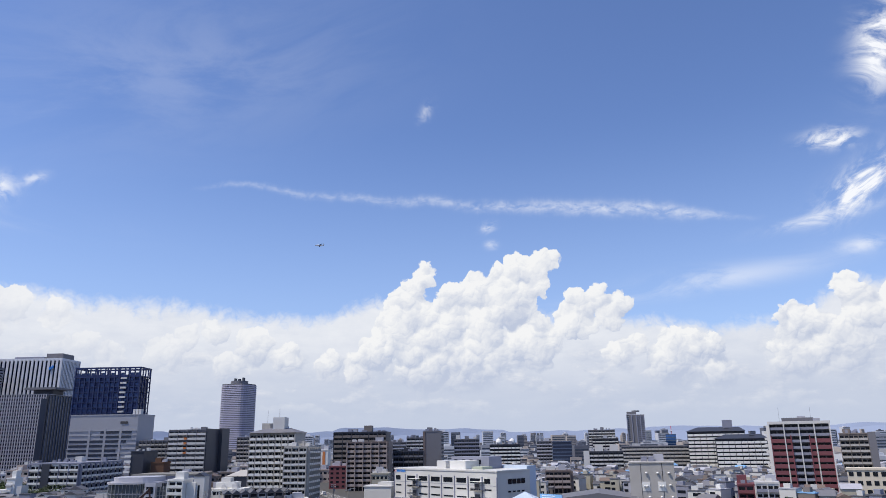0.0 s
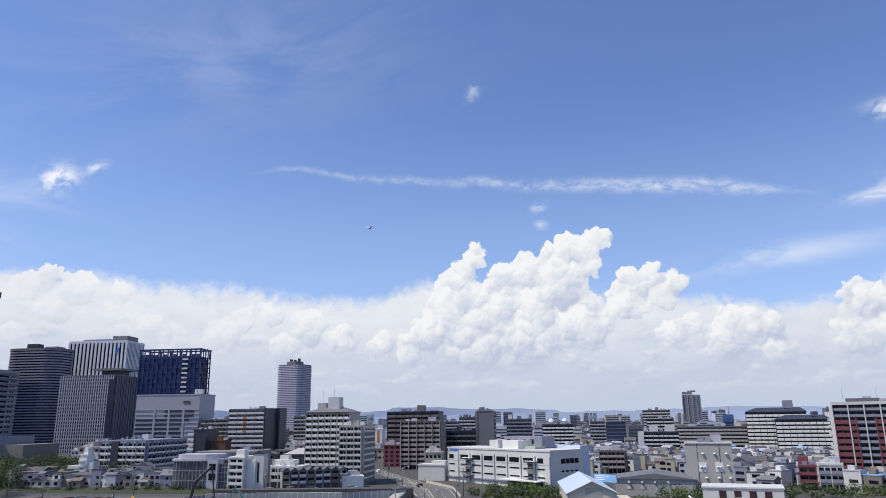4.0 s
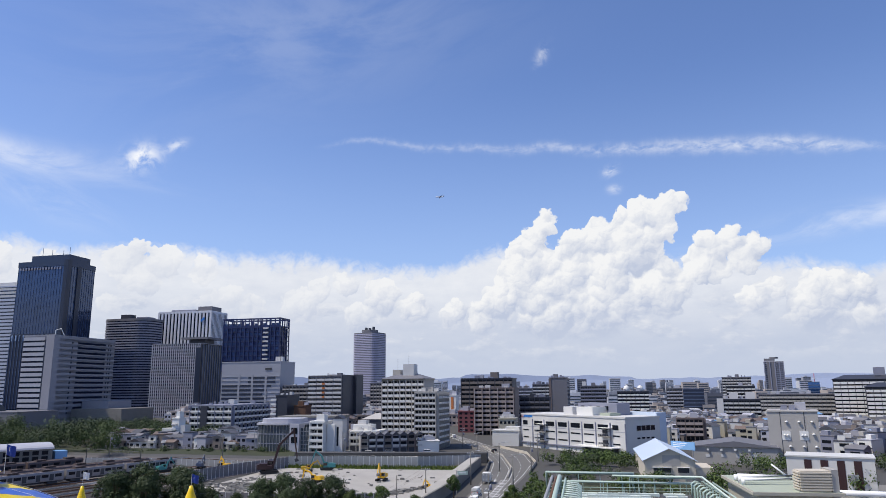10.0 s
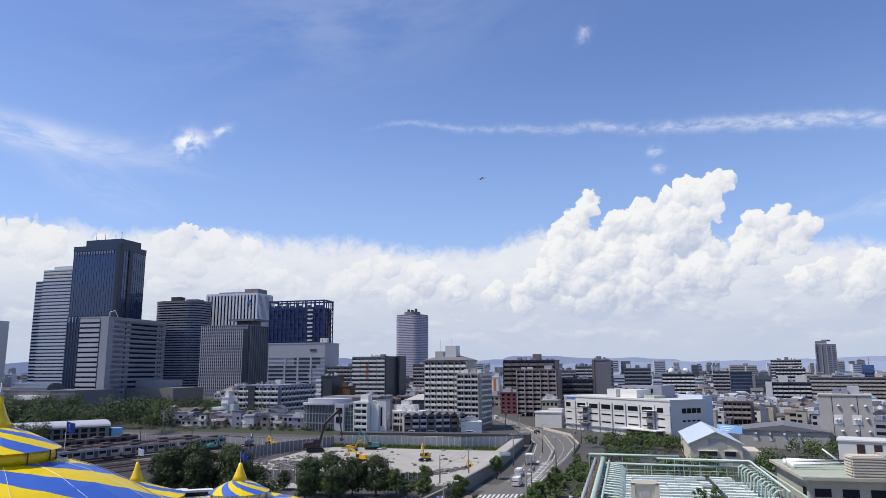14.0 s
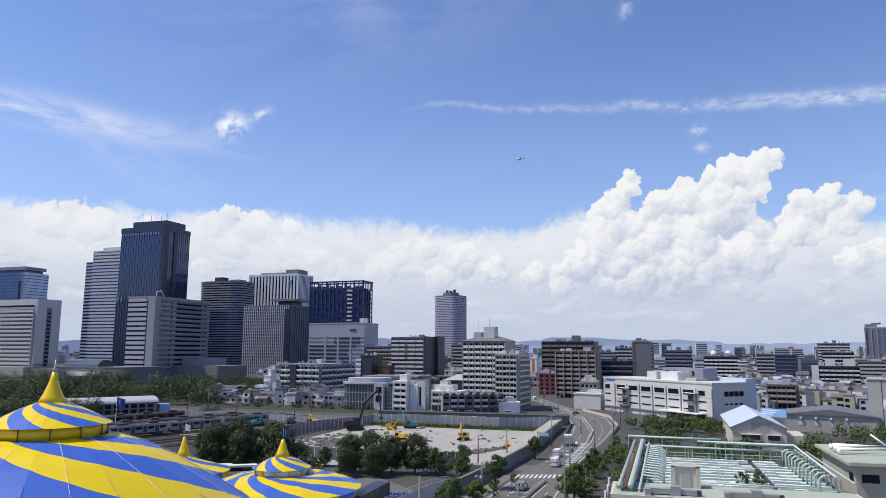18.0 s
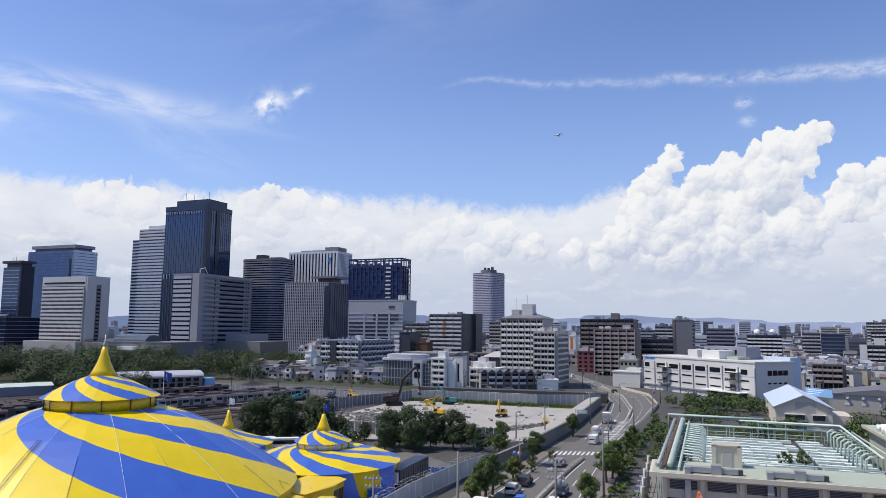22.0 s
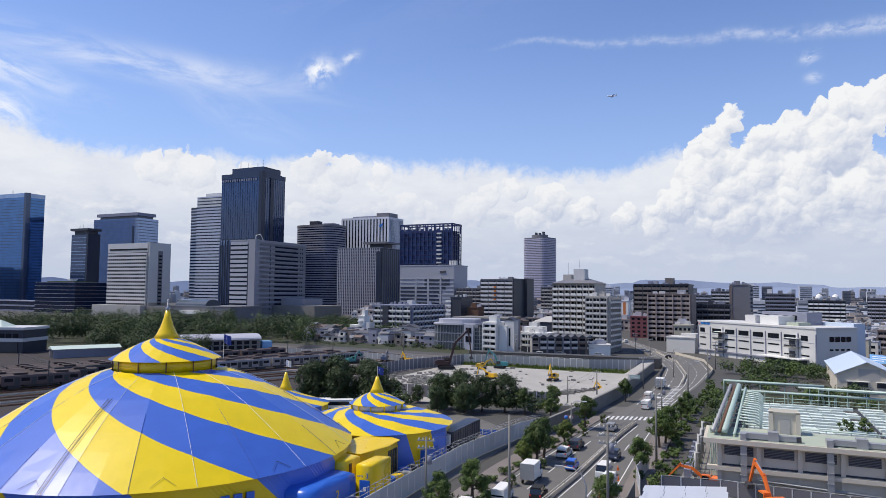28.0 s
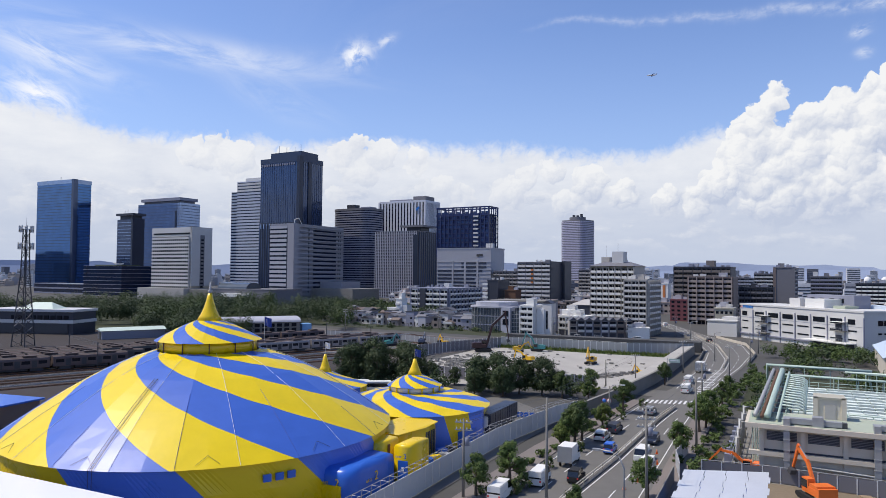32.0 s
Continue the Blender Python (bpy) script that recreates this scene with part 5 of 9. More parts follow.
mass_panes = ([], [])
for i in range(5200):
    a, d = radians(hr.uniform(-1, 33)), hr.uniform(262, 640)
    x, y = d * math.sin(a), d * math.cos(a)
    if any((x - fx) ** 2 + (y - fy) ** 2 < r * r for fx, fy, r in FOOT) or x < at(ROAD_R, y) + 12 or (x < 66 and y < 300) or d < 300 + 110 * max(0.0, 1 - abs(math.degrees(a) - 12) / 9):
        continue
    w, l, h = hr.uniform(3.8, 6.6), hr.uniform(4.8, 8), hr.choice([3.2, 4.8, 5.4, 5.8, 6.4, 7.6])
    FOOT.append((x, y, 4.4))
    built += 1
    rz, wall, flat = hr.choice([-50, 40, -22, 68]) + hr.uniform(-4, 4), hr.choice(HOUSE_WALLS), hr.random() < 0.4
    roof = hr.choice(["roof_tile", "roof_tile", "roof_brown" if hr.random() < 0.4 else "pale_tile", "mid_grey", "pale_tile", "roof_tile", "sign_pale" if hr.random() < 0.25 else "mid_grey"])
    if d < 355 and built < 140:
        house(x, y, w, l, h, rz, M[wall], M[roof], hr, not flat)
        continue
    ca, sa = math.cos(radians(rz)), math.sin(radians(rz))
    V, F = [], []
    add_box(V, F, -w / 2, w / 2, -l / 2, l / 2, 0, h)
    R, G = [], []
    if flat:
        add_box(R, G, -w / 2 - 0.15, w / 2 + 0.15, -l / 2 - 0.15, l / 2 + 0.15, h, h + 0.4)
        add_box(V, F, -w * 0.2, w * 0.2, -l * 0.1, l * 0.3, h, h + 2.0)
    else:
        e, rh = 0.4, w * 0.26
        R = [(-w / 2 - e, -l / 2 - e, h - 0.1), (w / 2 + e, -l / 2 - e, h - 0.1), (w / 2 + e, l / 2 + e, h - 0.1), (-w / 2 - e, l / 2 + e, h - 0.1), (0, -l / 2 - e, h + rh), (0, l / 2 + e, h + rh)]
        G = [(0, 3, 2, 1), (0, 1, 4), (2, 3, 5), (1, 2, 5, 4), (3, 0, 4, 5)]
    P, Q = [], []
    for f in range(max(1, int(h / 2.7))):
        z = 0.9 + f * 2.7
        add_box(P, Q, -w * 0.38, w * 0.05, -l / 2 - 0.06, -l / 2 + 0.1, z, z + 1.3), add_box(P, Q, -w / 2 - 0.06, -w / 2 + 0.1, -l * 0.3, l * 0.2, z, z + 1.2)
    for (MV, MF), (sv, sf) in ((mass_walls[wall], (V, F)), (mass_roofs[roof], (R, G)), (mass_panes, (P, Q))):
        n0 = len(MV)
        MV.extend((x + ca * px_ - sa * py_, y + sa * px_ + ca * py_, pz_) for px_, py_, pz_ in sv)
        MF.extend(tuple(n0 + k for k in f) for f in sf)
quarter = root("house_quarter", 0, 0, 0, 0, "dense quarter of small grey and white houses with tiled roofs", "houses", kind="stuff")
for k, (V, F) in mass_walls.items():
    raw("house_walls", V, F, M[k], quarter)
for k, (V, F) in mass_roofs.items():
    raw("house_roofs", V, F, M[k], quarter)
raw("house_windows", *mass_panes, M["window"], quarter)

FARW = [mat("far_wall_" + n, c, rough=0.8, stain=0.2) for n, c in (("pale", (0.55, 0.56, 0.58)), ("grey", (0.32, 0.33, 0.36)), ("warm", (0.42, 0.37, 0.33)), ("dark", (0.13, 0.14, 0.17)))]
fr = random.Random(21)
far = [([], []) for _ in FARW]
win = ([], [])
for i in range(3600):
    a, d = radians(fr.uniform(-62, 36)), 440 + 3280 * fr.random() ** 1.35
    x, y = d * math.sin(a), d * math.cos(a)
    deg = math.degrees(a)
    if (deg < -20 and d < 1400):
        continue
    h = fr.choice([6, 7, 8, 8, 9, 10, 12, 15, 20]) * (1 + 0.12 * fr.random())
    w, l = fr.uniform(8, 26), fr.uniform(8, 20)
    if d > 1000 and fr.random() < 0.06:
        h, w = fr.uniform(20, 34) * (1 + d / 5500), fr.uniform(10, 20)
    if y < 560 and x < 20 or d < 640 and (h > 13 or any((x - fx) ** 2 + (y - fy) ** 2 < (r + 8) ** 2 for fx, fy, r in FOOT)):
        continue
    if d < 640:
        w, l = w * 0.6, l * 0.6
    k = fr.choice([0, 0, 0, 1, 1, 2, 2, 3])
    add_box(*far[k], x - w / 2, x + w / 2, y - l / 2, y + l / 2, -0.5, h)
    if fr.random() < 0.5:
        add_box(*far[k], x - w / 5, x + w / 6, y - l / 5, y + l / 5, h, h + 2.6)
    for f in range(int(h / 3)):
        z = 1.2 + f * 3
        add_box(*win, x - w * 0.46, x + w * 0.46, y - l / 2 - 0.15, y - l / 2 + 0.3, z, z + 1.3)
# unseen blocks added left of the view, to darken the glass tower's reflection
for i in range(70):
    x, y = fr.uniform(-1900, -1050), fr.uniform(-300, 520)
    if x < -1.75 * y - 60:
        h, w = fr.uniform(30, 74), fr.uniform(22, 56)
        add_box(*far[3 if i % 2 else 1], x - w / 2, x + w / 2, y - 12, y + 12, -0.5, h)
city = root("far_city", 0, 0, 0, 0, "dense distant city blocks with haze-paled windows, plus unseen blocks for reflections", "city", kind="stuff")
for (V, F), ma in zip(far, FARW):
    raw("far_blocks", V, F, ma, city)
raw("far_window_rows", *win, M["glass_far_hazed"], city)


# ---- rail yard ----
sheet("rail_yard_ground", [(-420, 10), (-113, 10), (-109, 150), (-105, 258), (-420, 300)], 0.01, M["ballast"], "dark brown ballast of a rail yard")
RD = Vector((0.375, 0.927, 0))
RN = Vector((-0.927, 0.375, 0))
RO = Vector((-150, 193, 0))
rails = root("rail_tracks", 0, 0, 0, 0, "parallel steel rails on the ballast", "rail track", kind="structure")
for k in range(-4, 11):
    for s in (-0.55, 0.55):
        o = RO + RN * (-9 + k * 4.6 + s)
        a, b = o - RD * 190, o + RD * 75
        V, F = [], []
        for p in (a, b):
            for dx, z in ((-0.08, 0.02), (0.08, 0.02), (0.08, 0.2), (-0.08, 0.2)):
                q = p + RN * dx
                V.append((q.x, q.y, z))
        F = [(0, 1, 5, 4), (1, 2, 6, 5), (2, 3, 7, 6), (3, 0, 4, 7), (0, 3, 2, 1), (4, 5, 6, 7)]
        raw("rail", V, F, M["rust"] if k % 3 else M["steel"], rails)
rz_rail = math.degrees(math.atan2(RD.y, RD.x))


def railcar(side, roof):
    ob = root("railway_car", 0, 0, 0, 0, "silver commuter railway car with dark windows and grey roof", "train car", "parked trains")
    L = 19.2
    prof = [(-1.4, 1.0), (1.4, 1.0), (1.45, 1.4), (1.45, 3.2), (1.25, 3.65), (0.6, 3.85), (-0.6, 3.85), (-1.25, 3.65), (-1.45, 3.2), (-1.45, 1.4)]
    n = len(prof)
    raw("body", [(-L / 2, y, z) for y, z in prof] + [(L / 2, y, z) for y, z in prof], [(i, (i + 1) % n, n + (i + 1) % n, n + i) for i in range(n)] + [tuple(range(n))[::-1], tuple(range(n, 2 * n))], side, ob)
    raw("roof", [(x, y, z + 0.05) for x in (-L / 2 + 0.1, L / 2 - 0.1) for y, z in ((-1.3, 3.55), (-0.6, 3.86), (0.6, 3.86), (1.3, 3.55))], [(0, 4, 5, 1), (1, 5, 6, 2), (2, 6, 7, 3)], roof, ob)
    for k in range(5):
        x = -7.9 + k * 3.95
        for sy in (-1, 1):
            bx("window", ob, M["window"], x - 1.0, x + 1.0, sy * 1.43, sy * 1.48, 2.1, 2.95)
            if k < 4:
                bx("door", ob, M["steel_dark"], x + 1.35, x + 2.6, sy * 1.44, sy * 1.475, 1.2, 3.0)
    for x in (-5, 5):
        bx("air_unit", ob, M["train_roof"], x - 1.6, x + 1.6, -0.9, 0.9, 3.88, 4.25)
    bx("bogie", ob, M["steel_dark"], -8, -5, -1.1, 1.1, 0.2, 1.0), bx("bogie", ob, M["steel_dark"], 5, 8, -1.1, 1.1, 0.2, 1.0), bx("underframe", ob, M["steel_dark"], -4, 4, -1.0, 1.0, 0.5, 1.0)
    return ob


CARS = [railcar(M["train_side"], M["train_roof"]), railcar(M["train_brown"], M["train_roof"]), railcar(M["concrete_dark"], M["train_roof"])]
CARS[1]["label"] = "weathered brown railway car parked in the yard"
CARS[2]["label"] = "dusty dark grey railway car parked in the yard"
used = set()
for lane, kinds, start, cnt in ((2, 0, -6, 1), (2, 0, 14, 1), (2, 0, -26, 1), (2, 0, 34, 1), (2, 1, -66, 1), (2, 1, -86, 1), (2, 2, -106, 1), (3, 2, -60, 1), (3, 2, -80, 1), (3, 1, -100, 1), (4, 1, 10, 1), (4, 1, 30, 1), (4, 1, -10, 1), (4, 1, -70, 1), (4, 1, -90, 1), (5, 2, -50, 1), (5, 2, -30, 1), (5, 2, -70, 1), (5, 2, -90, 1), (6, 1, -100, 1), (6, 1, -80, 1), (6, 1, -60, 1), (6, 1, -40, 1), (7, 2, -80, 1), (7, 2, -60, 1), (7, 2, -40, 1), (7, 2, -20, 1), (9, 1, -20, 1), (9, 1, 0, 1), (9, 1, 20, 1)):
    p = RO + RN * (-9 + lane * 4.6) + RD * start
    m = pose(p.x, p.y, 0.2, 0, 0, rz_rail)
    if kinds in used:
        copy_thing(CARS[kinds], m)
    else:
        CARS[kinds].matrix_basis = m
        used.add(kinds)

# catenary portals
def portal(x, y, span):
    ob = root("catenary_portal", x, y, 0, rz_rail + 90, "steel lattice portal over the tracks", "rail portal", "rail portals")
    for sx in (-span / 2, span / 2):
        tube("post", [(sx, 0, 0), (sx, 0, 7.4)], 0.14, M["steel_dark"], ob, 6)
    for z in (6.6, 7.3):
        tube("beam", [(-span / 2, 0, z), (span / 2, 0, z)], 0.06, M["steel_dark"], ob, 4)
    V = []
    n = int(span / 1.2)
    pts = [(-span / 2 + span * i / n, 0, 6.6 if i % 2 else 7.3) for i in range(n + 1)]
    tube("lacing", pts, 0.04, M["steel_dark"], ob, 4)
    return ob


for d in (-110, -65, -20, 28):
    p = RO + RN * 12 + RD * d
    portal(p.x, p.y, 30)

# radio lattice mast beside the yard
lm = root("lattice_mast", -244, 157, 0, 20, "tall steel lattice radio mast with ring of aerials", "radio mast")
for sx, sy in ((-1, -1), (1, -1), (1, 1), (-1, 1)):
    tube("leg", [(sx * 2.6, sy * 2.6, 0), (sx * 1.0, sy * 1.0, 26), (sx * 0.7, sy * 0.7, 42)], 0.2, M["steel_dark"], lm, 5)
for face in range(4):
    q = math.pi / 2 * face
    pts = []
    for i in range(18):
        z = i * 2.4
        w = np.interp(z, [0, 26, 42], [2.6, 1.0, 0.7])
        s = 1 if i % 2 else -1
        pts.append((math.cos(q) * w - math.sin(q) * w * s, math.sin(q) * w + math.cos(q) * w * s, z))
    tube("bracing", pts, 0.11, M["steel_dark"], lm, 4)
    for i in range(0, 18, 2):
        w = float(np.interp(i * 2.4, [0, 26, 42], [2.6, 1.0, 0.7]))
        tube("brace_ring", [(math.cos(q) * w - math.sin(q) * w, math.sin(q) * w + math.cos(q) * w, i * 2.4), (math.cos(q) * w + math.sin(q) * w, math.sin(q) * w - math.cos(q) * w, i * 2.4)], 0.1, M["steel_dark"], lm, 4)
for z, r in ((35.5, 2.4), (41.6, 2.2)):
    lathe("platform", [(0.5, z), (r, z), (r, z + 0.15), (0.5, z + 0.15)], M["steel"], lm, 12, smooth=False)
    tube("guard_ring", [(r * math.cos(k * math.pi / 6), r * math.sin(k * math.pi / 6), z + 1.1) for k in range(12)], 0.05, M["steel"], lm, 4, closed=True)
    for k in range(8):
        q = math.pi * k / 4
        bx("aerial", lm, M["white_tile"], r * math.cos(q) - 0.16, r * math.cos(q) + 0.16, r * math.sin(q) - 0.16, r * math.sin(q) + 0.16, z - 0.9, z + 1.5)
mast(lm, 0, 0, 42, 46, 0.06)

# station house and the sheds beyond the tracks
st = root("station_building", -287, 197, 0, 20, "white-fascia station building with gabled skylight roof", "station")
bx("body", st, M["dark_grey"], -26, 14, -6, 10, 0, 9.6), bx("fascia", st, M["white_tile"], -26.5, 14.5, -6.6, 10.6, 9.5, 10.6), bx("deck_band", st, M["white_tile"], -26.3, 14.3, -6.4, 10.4, 4.7, 6.1)
bx("dark_opening", st, M["steel_dark"], -24, 12, -6.5, -5.9, 0.6, 4.6)
for k in range(9):
    bx("window", st, M["window"], -14 + k * 3, -12 + k * 3, -6.4, -5.9, 6.2, 8.0)
raw("skylight_roof", [(-12, -5, 10.6), (4, -5, 10.6), (4, 5, 10.6), (-12, 5, 10.6), (-8, 0, 13.4), (0, 0, 13.4)], [(0, 1, 5, 4), (1, 2, 5), (2, 3, 4, 5), (3, 0, 4), (0, 3, 2, 1)], M["mint_pale"], st)
raw("stair_ramp", [(-26, -8, 10), (-24, -8, 10), (-40, -8, 3), (-42, -8, 3), (-26, -6, 10), (-24, -6, 10), (-40, -6, 3), (-42, -6, 3)], [(0, 3, 2, 1), (4, 5, 6, 7), (0, 1, 5, 4), (2, 3, 7, 6), (0, 4, 7, 3), (1, 2, 6, 5)], M["white_tile"], st)
sg = root("yard_shed", -241, 198, 0, 62, "long low grey-green roofed rail shed", "shed")
bx("body", sg, M["grey_tile"], -10, 14, -4, 4, 0, 3.4), bx("door", sg, M["steel_dark"], -10.2, -9.9, -3, 2, 0, 2.8)
raw("roof", [(-10.5, -4.5, 3.4), (14.5, -4.5, 3.4), (14.5, 4.5, 3.4), (-10.5, 4.5, 3.4), (-10.5, 0, 4.5), (14.5, 0, 4.5)], [(0, 1, 5, 4), (2, 3, 4, 5), (0, 4, 3), (1, 2, 5), (0, 3, 2, 1)], M["mint_pale"], sg)
ah = root("arched_hall", -214, 252, 0, 52, "grey hall with pale barrel roof and rows of windows", "hall")
bx("body", ah, M["concrete"], -22, 13, -8, 8, 0, 4.8)
pr = [(8.3 * math.cos(math.pi * k / 10), 4.8 + 2.2 * math.sin(math.pi * k / 10)) for k in range(11)]
raw("barrel_roof", [(-22.5, y, z) for y, z in pr] + [(13.5, y, z) for y, z in pr], [(k, k + 1, 12 + k, 11 + k) for k in range(10)] + [tuple(range(11)), tuple(range(11, 22))[::-1]], M["pale_tile"], ah)
for k in range(10):
    for z in (0.6, 2.7):
        bx("window", ah, M["window"], -20.5 + k * 3.3, -18.3 + k * 3.3, -8.15, -7.9, z, z + 1.5)
bx("low_annex", ah, M["sign_pale"], 14.5, 19, -6, 0, 0, 3.6)
sheet("depot_roof_ground", [(-215, 248), (-98, 240), (-98, 300), (-240, 306)], 0.03, M["yard_dirt"], "grey paved service lane along the levee")
lev = root("levee", -165, 298, 0, -6, "long grassy levee with concrete face", "embankment", kind="structure")
raw("bank", [(-75, -21, 0), (62, -21, 0), (62, 9, 0), (-75, 9, 0), (-75, -17, 0.8), (62, -17, 0.8), (62, 6, 0.8), (-75, 6, 0.8)], FACES, M["concrete_dark"], lev)
raw("bank_grass", [(-75, -17, 0.84), (62, -17, 0.84), (62, 6, 0.84), (-75, 6, 0.84)], [(0, 1, 2, 3)], M["grass_dry"], lev)


def panel_fence(name, label, pts, h, material, step=2.0, post=True, thick=0.06, top_rail=None, z0=0.0, group=""):
    """A fence of separate panels and posts along a line."""
    ob = root(name, pts[0][0], pts[0][1], z0, 0, label, "fence", group)
    ox, oy = pts[0]
    for (xa, ya), (xb, yb) in zip(pts, pts[1:]):
        d = math.hypot(xb - xa, yb - ya)
        n = max(1, round(d / step))
        ang = math.degrees(math.atan2(yb - ya, xb - xa))
        for i in range(n):
            cx, cy = xa + (xb - xa) * (i + 0.5) / n - ox, ya + (yb - ya) * (i + 0.5) / n - oy
            w = d / n - 0.05
            bx("panel", ob, material, cx - w / 2, cx + w / 2, cy - thick / 2, cy + thick / 2, 0.1, h, ang)
            if post:
                px, py = xa + (xb - xa) * i / n - ox, ya + (yb - ya) * i / n - oy
                bx("post", ob, M["corrugated"], px - 0.07, px + 0.07, py - 0.07, py + 0.07, 0, h + 0.1, ang)
        if top_rail:
            tube("top_rail", [(xa - ox, ya - oy, h + 0.15), (xb - ox, yb - oy, h + 0.15)], 0.05, top_rail, ob, 5)
    return ob


panel_fence("yard_fence", "long pale steel mesh fence along the rail yard", [(-178, 247.5), (-140, 245.8), (-104, 239)], 2.4, M["galv"], 2.5)
bf = root("bank_fence", -214, 306, 0, 0, "dark post and wire fence on the grassy bank", "fence")
for k in range(42):
    tube("post", [(k * 2.45, -k * 0.235, 0.6), (k * 2.45, -k * 0.235, 2.6)], 0.07, M["steel_dark"], bf, 4)
for z in (1.2, 1.8, 2.5):
    tube("rail", [(0, 0, z), (100.5, -9.6, z)], 0.05, M["steel_dark"], bf, 4)
for k in range(3):
    tk = root("siding_track", -160, 236 - k * 5, 0, 84 - k * 3, "disused siding track with rusty rails", "track")
    for s in (-0.53, 0.53):
        bx("rail", tk, M["rust"], s - 0.04, s + 0.04, -26, 20, 0.1, 0.24)
    for q in range(26):
        bx("sleeper", tk, M["concrete_dark"], -1.1, 1.1, -26 + q * 1.8, -25.6 + q * 1.8, 0.02, 0.12)
# ---- cleared demolition site ----
sheet("site_ground", [(-101, 151), (-33, 163), (-30, 246), (-62, 243), (-100, 246)], 0.03, M["gravel"], "pale crushed gravel of a cleared building site")
sheet("west_lot", [(-150, 196), (-110, 192), (-97, 240), (-142, 243)], 0.035, M["pavement"], "grey concrete lot with parked machines")
sheet("weed_strip", [(-100, 243), (-62, 240), (-30, 240), (-30, 247), (-62, 247), (-100, 250)], 0.04, M["grass"], "strip of green weeds along the hoarding")
panel_fence("site_hoarding", "tall silver-grey steel hoarding with stay posts", [(-97, 247), (-72, 249), (-50, 248), (-29, 258)], 3.4, M["galv"], 2.2, top_rail=M["steel"])
panel_fence("site_wall_west", "grey corrugated hoarding beside the machines", [(-110, 194), (-106.5, 216), (-95.5, 243)], 3.6, M["mid_grey"], 2.0)
panel_fence("site_wall_south", "dark steel hoarding behind the circus yard", [(-104, 160), (-84, 164), (-62, 163), (-42, 166)], 3.0, M["mid_grey"], 2.0)
rw = root("retaining_wall", -31, 150, 0, 0, "grey concrete retaining wall with flat capping", "wall", kind="structure")
for i in range(24):
    y0 = -20 + i * 5.2
    xo = at([(130, -34.5), (150, -32), (180, -29.5), (200, -28.8), (255, -28.5)], 150 + y0) + 31
    xp = at([(130, -34.5), (150, -32), (180, -29.5), (200, -28.8), (255, -28.5)], 155.17 + y0) + 31
    raw("wall_slab", [(xo - 0.6, y0, 0), (xo, y0, 0), (xp, y0 + 5.17, 0), (xp - 0.6, y0 + 5.17, 0), (xo - 0.6, y0, 3.0), (xo, y0, 3.0), (xp, y0 + 5.17, 3.0), (xp - 0.6, y0 + 5.17, 3.0)], FACES, M["concrete"], rw)
    if i > 3:
        raw("bank", [(xo - 0.6, y0, 2.9), (xp - 0.6, y0 + 5.17, 2.9), (xp - 4.4, y0 + 5.17, 2.5), (xo - 4.4, y0, 2.5), (xp - 8, y0 + 5.17, 0), (xo - 8, y0, 0)], [(0, 1, 2, 3), (3, 2, 4, 5)], M["gravel"], rw)
    if i == 4:
        raw("bank_end", [(xo - 0.6, y0, 0), (xo - 0.6, y0, 2.9), (xo - 4.4, y0, 2.5), (xo - 8, y0, 0)], [(0, 1, 2, 3)], M["concrete"], rw)
rv = root("river_wall", -64, 264, 0, 2, "dark river parapet behind the hoarding", "wall", kind="structure")
for k in range(14):
    bx("wall_slab", rv, M["concrete_dark"], -36 + k * 5.2, -30.85 + k * 5.2, -3, 3, 0, 3.5)
# weeds and rubble
wr = random.Random(8)
V, F = [], []
for i in range(2600):
    x, y = wr.uniform(-100, -30), wr.uniform(241, 247.5)
    if wr.random() < 0.25:
        x, y = wr.gauss(-48, 6), wr.gauss(163, 2.2)
    h, w, q = wr.uniform(0.3, 1.3), wr.uniform(0.15, 0.35), wr.uniform(0, 3.14)
    i0 = len(V)
    V += [(x - math.cos(q) * w, y - math.sin(q) * w, 0), (x + math.cos(q) * w, y + math.sin(q) * w, 0), (x + wr.uniform(-.3, .3), y + wr.uniform(-.3, .3), h)]
    F.append((i0, i0 + 1, i0 + 2))
tagged(raw("weeds", V, F, M["leaf_light"]), "tall green weeds along the hoarding", "weeds", kind="stuff")
V, F = [], []
for i in range(620):
    t = wr.random() * 0.86
    if t < 0.45:
        x, y = wr.gauss(-90, 4), wr.gauss(196, 8)
    elif t < 0.75:
        k = wr.random()
        x, y = -52 + 16 * k + wr.gauss(0, 0.8), 172 + 28 * k + wr.gauss(0, 0.8)
    else:
        x, y = wr.uniform(-95, -36), wr.uniform(170, 238)
    s = wr.uniform(0.15, 0.75)
    add_box(V, F, x - s, x + s * wr.uniform(0.4, 1), y - s * 0.7, y + s * 0.8, 0, s * wr.uniform(0.4, 1.1))
tagged(raw("rubble", V, F, M["concrete"]), "broken concrete rubble on the gravel", "rubble", kind="stuff")


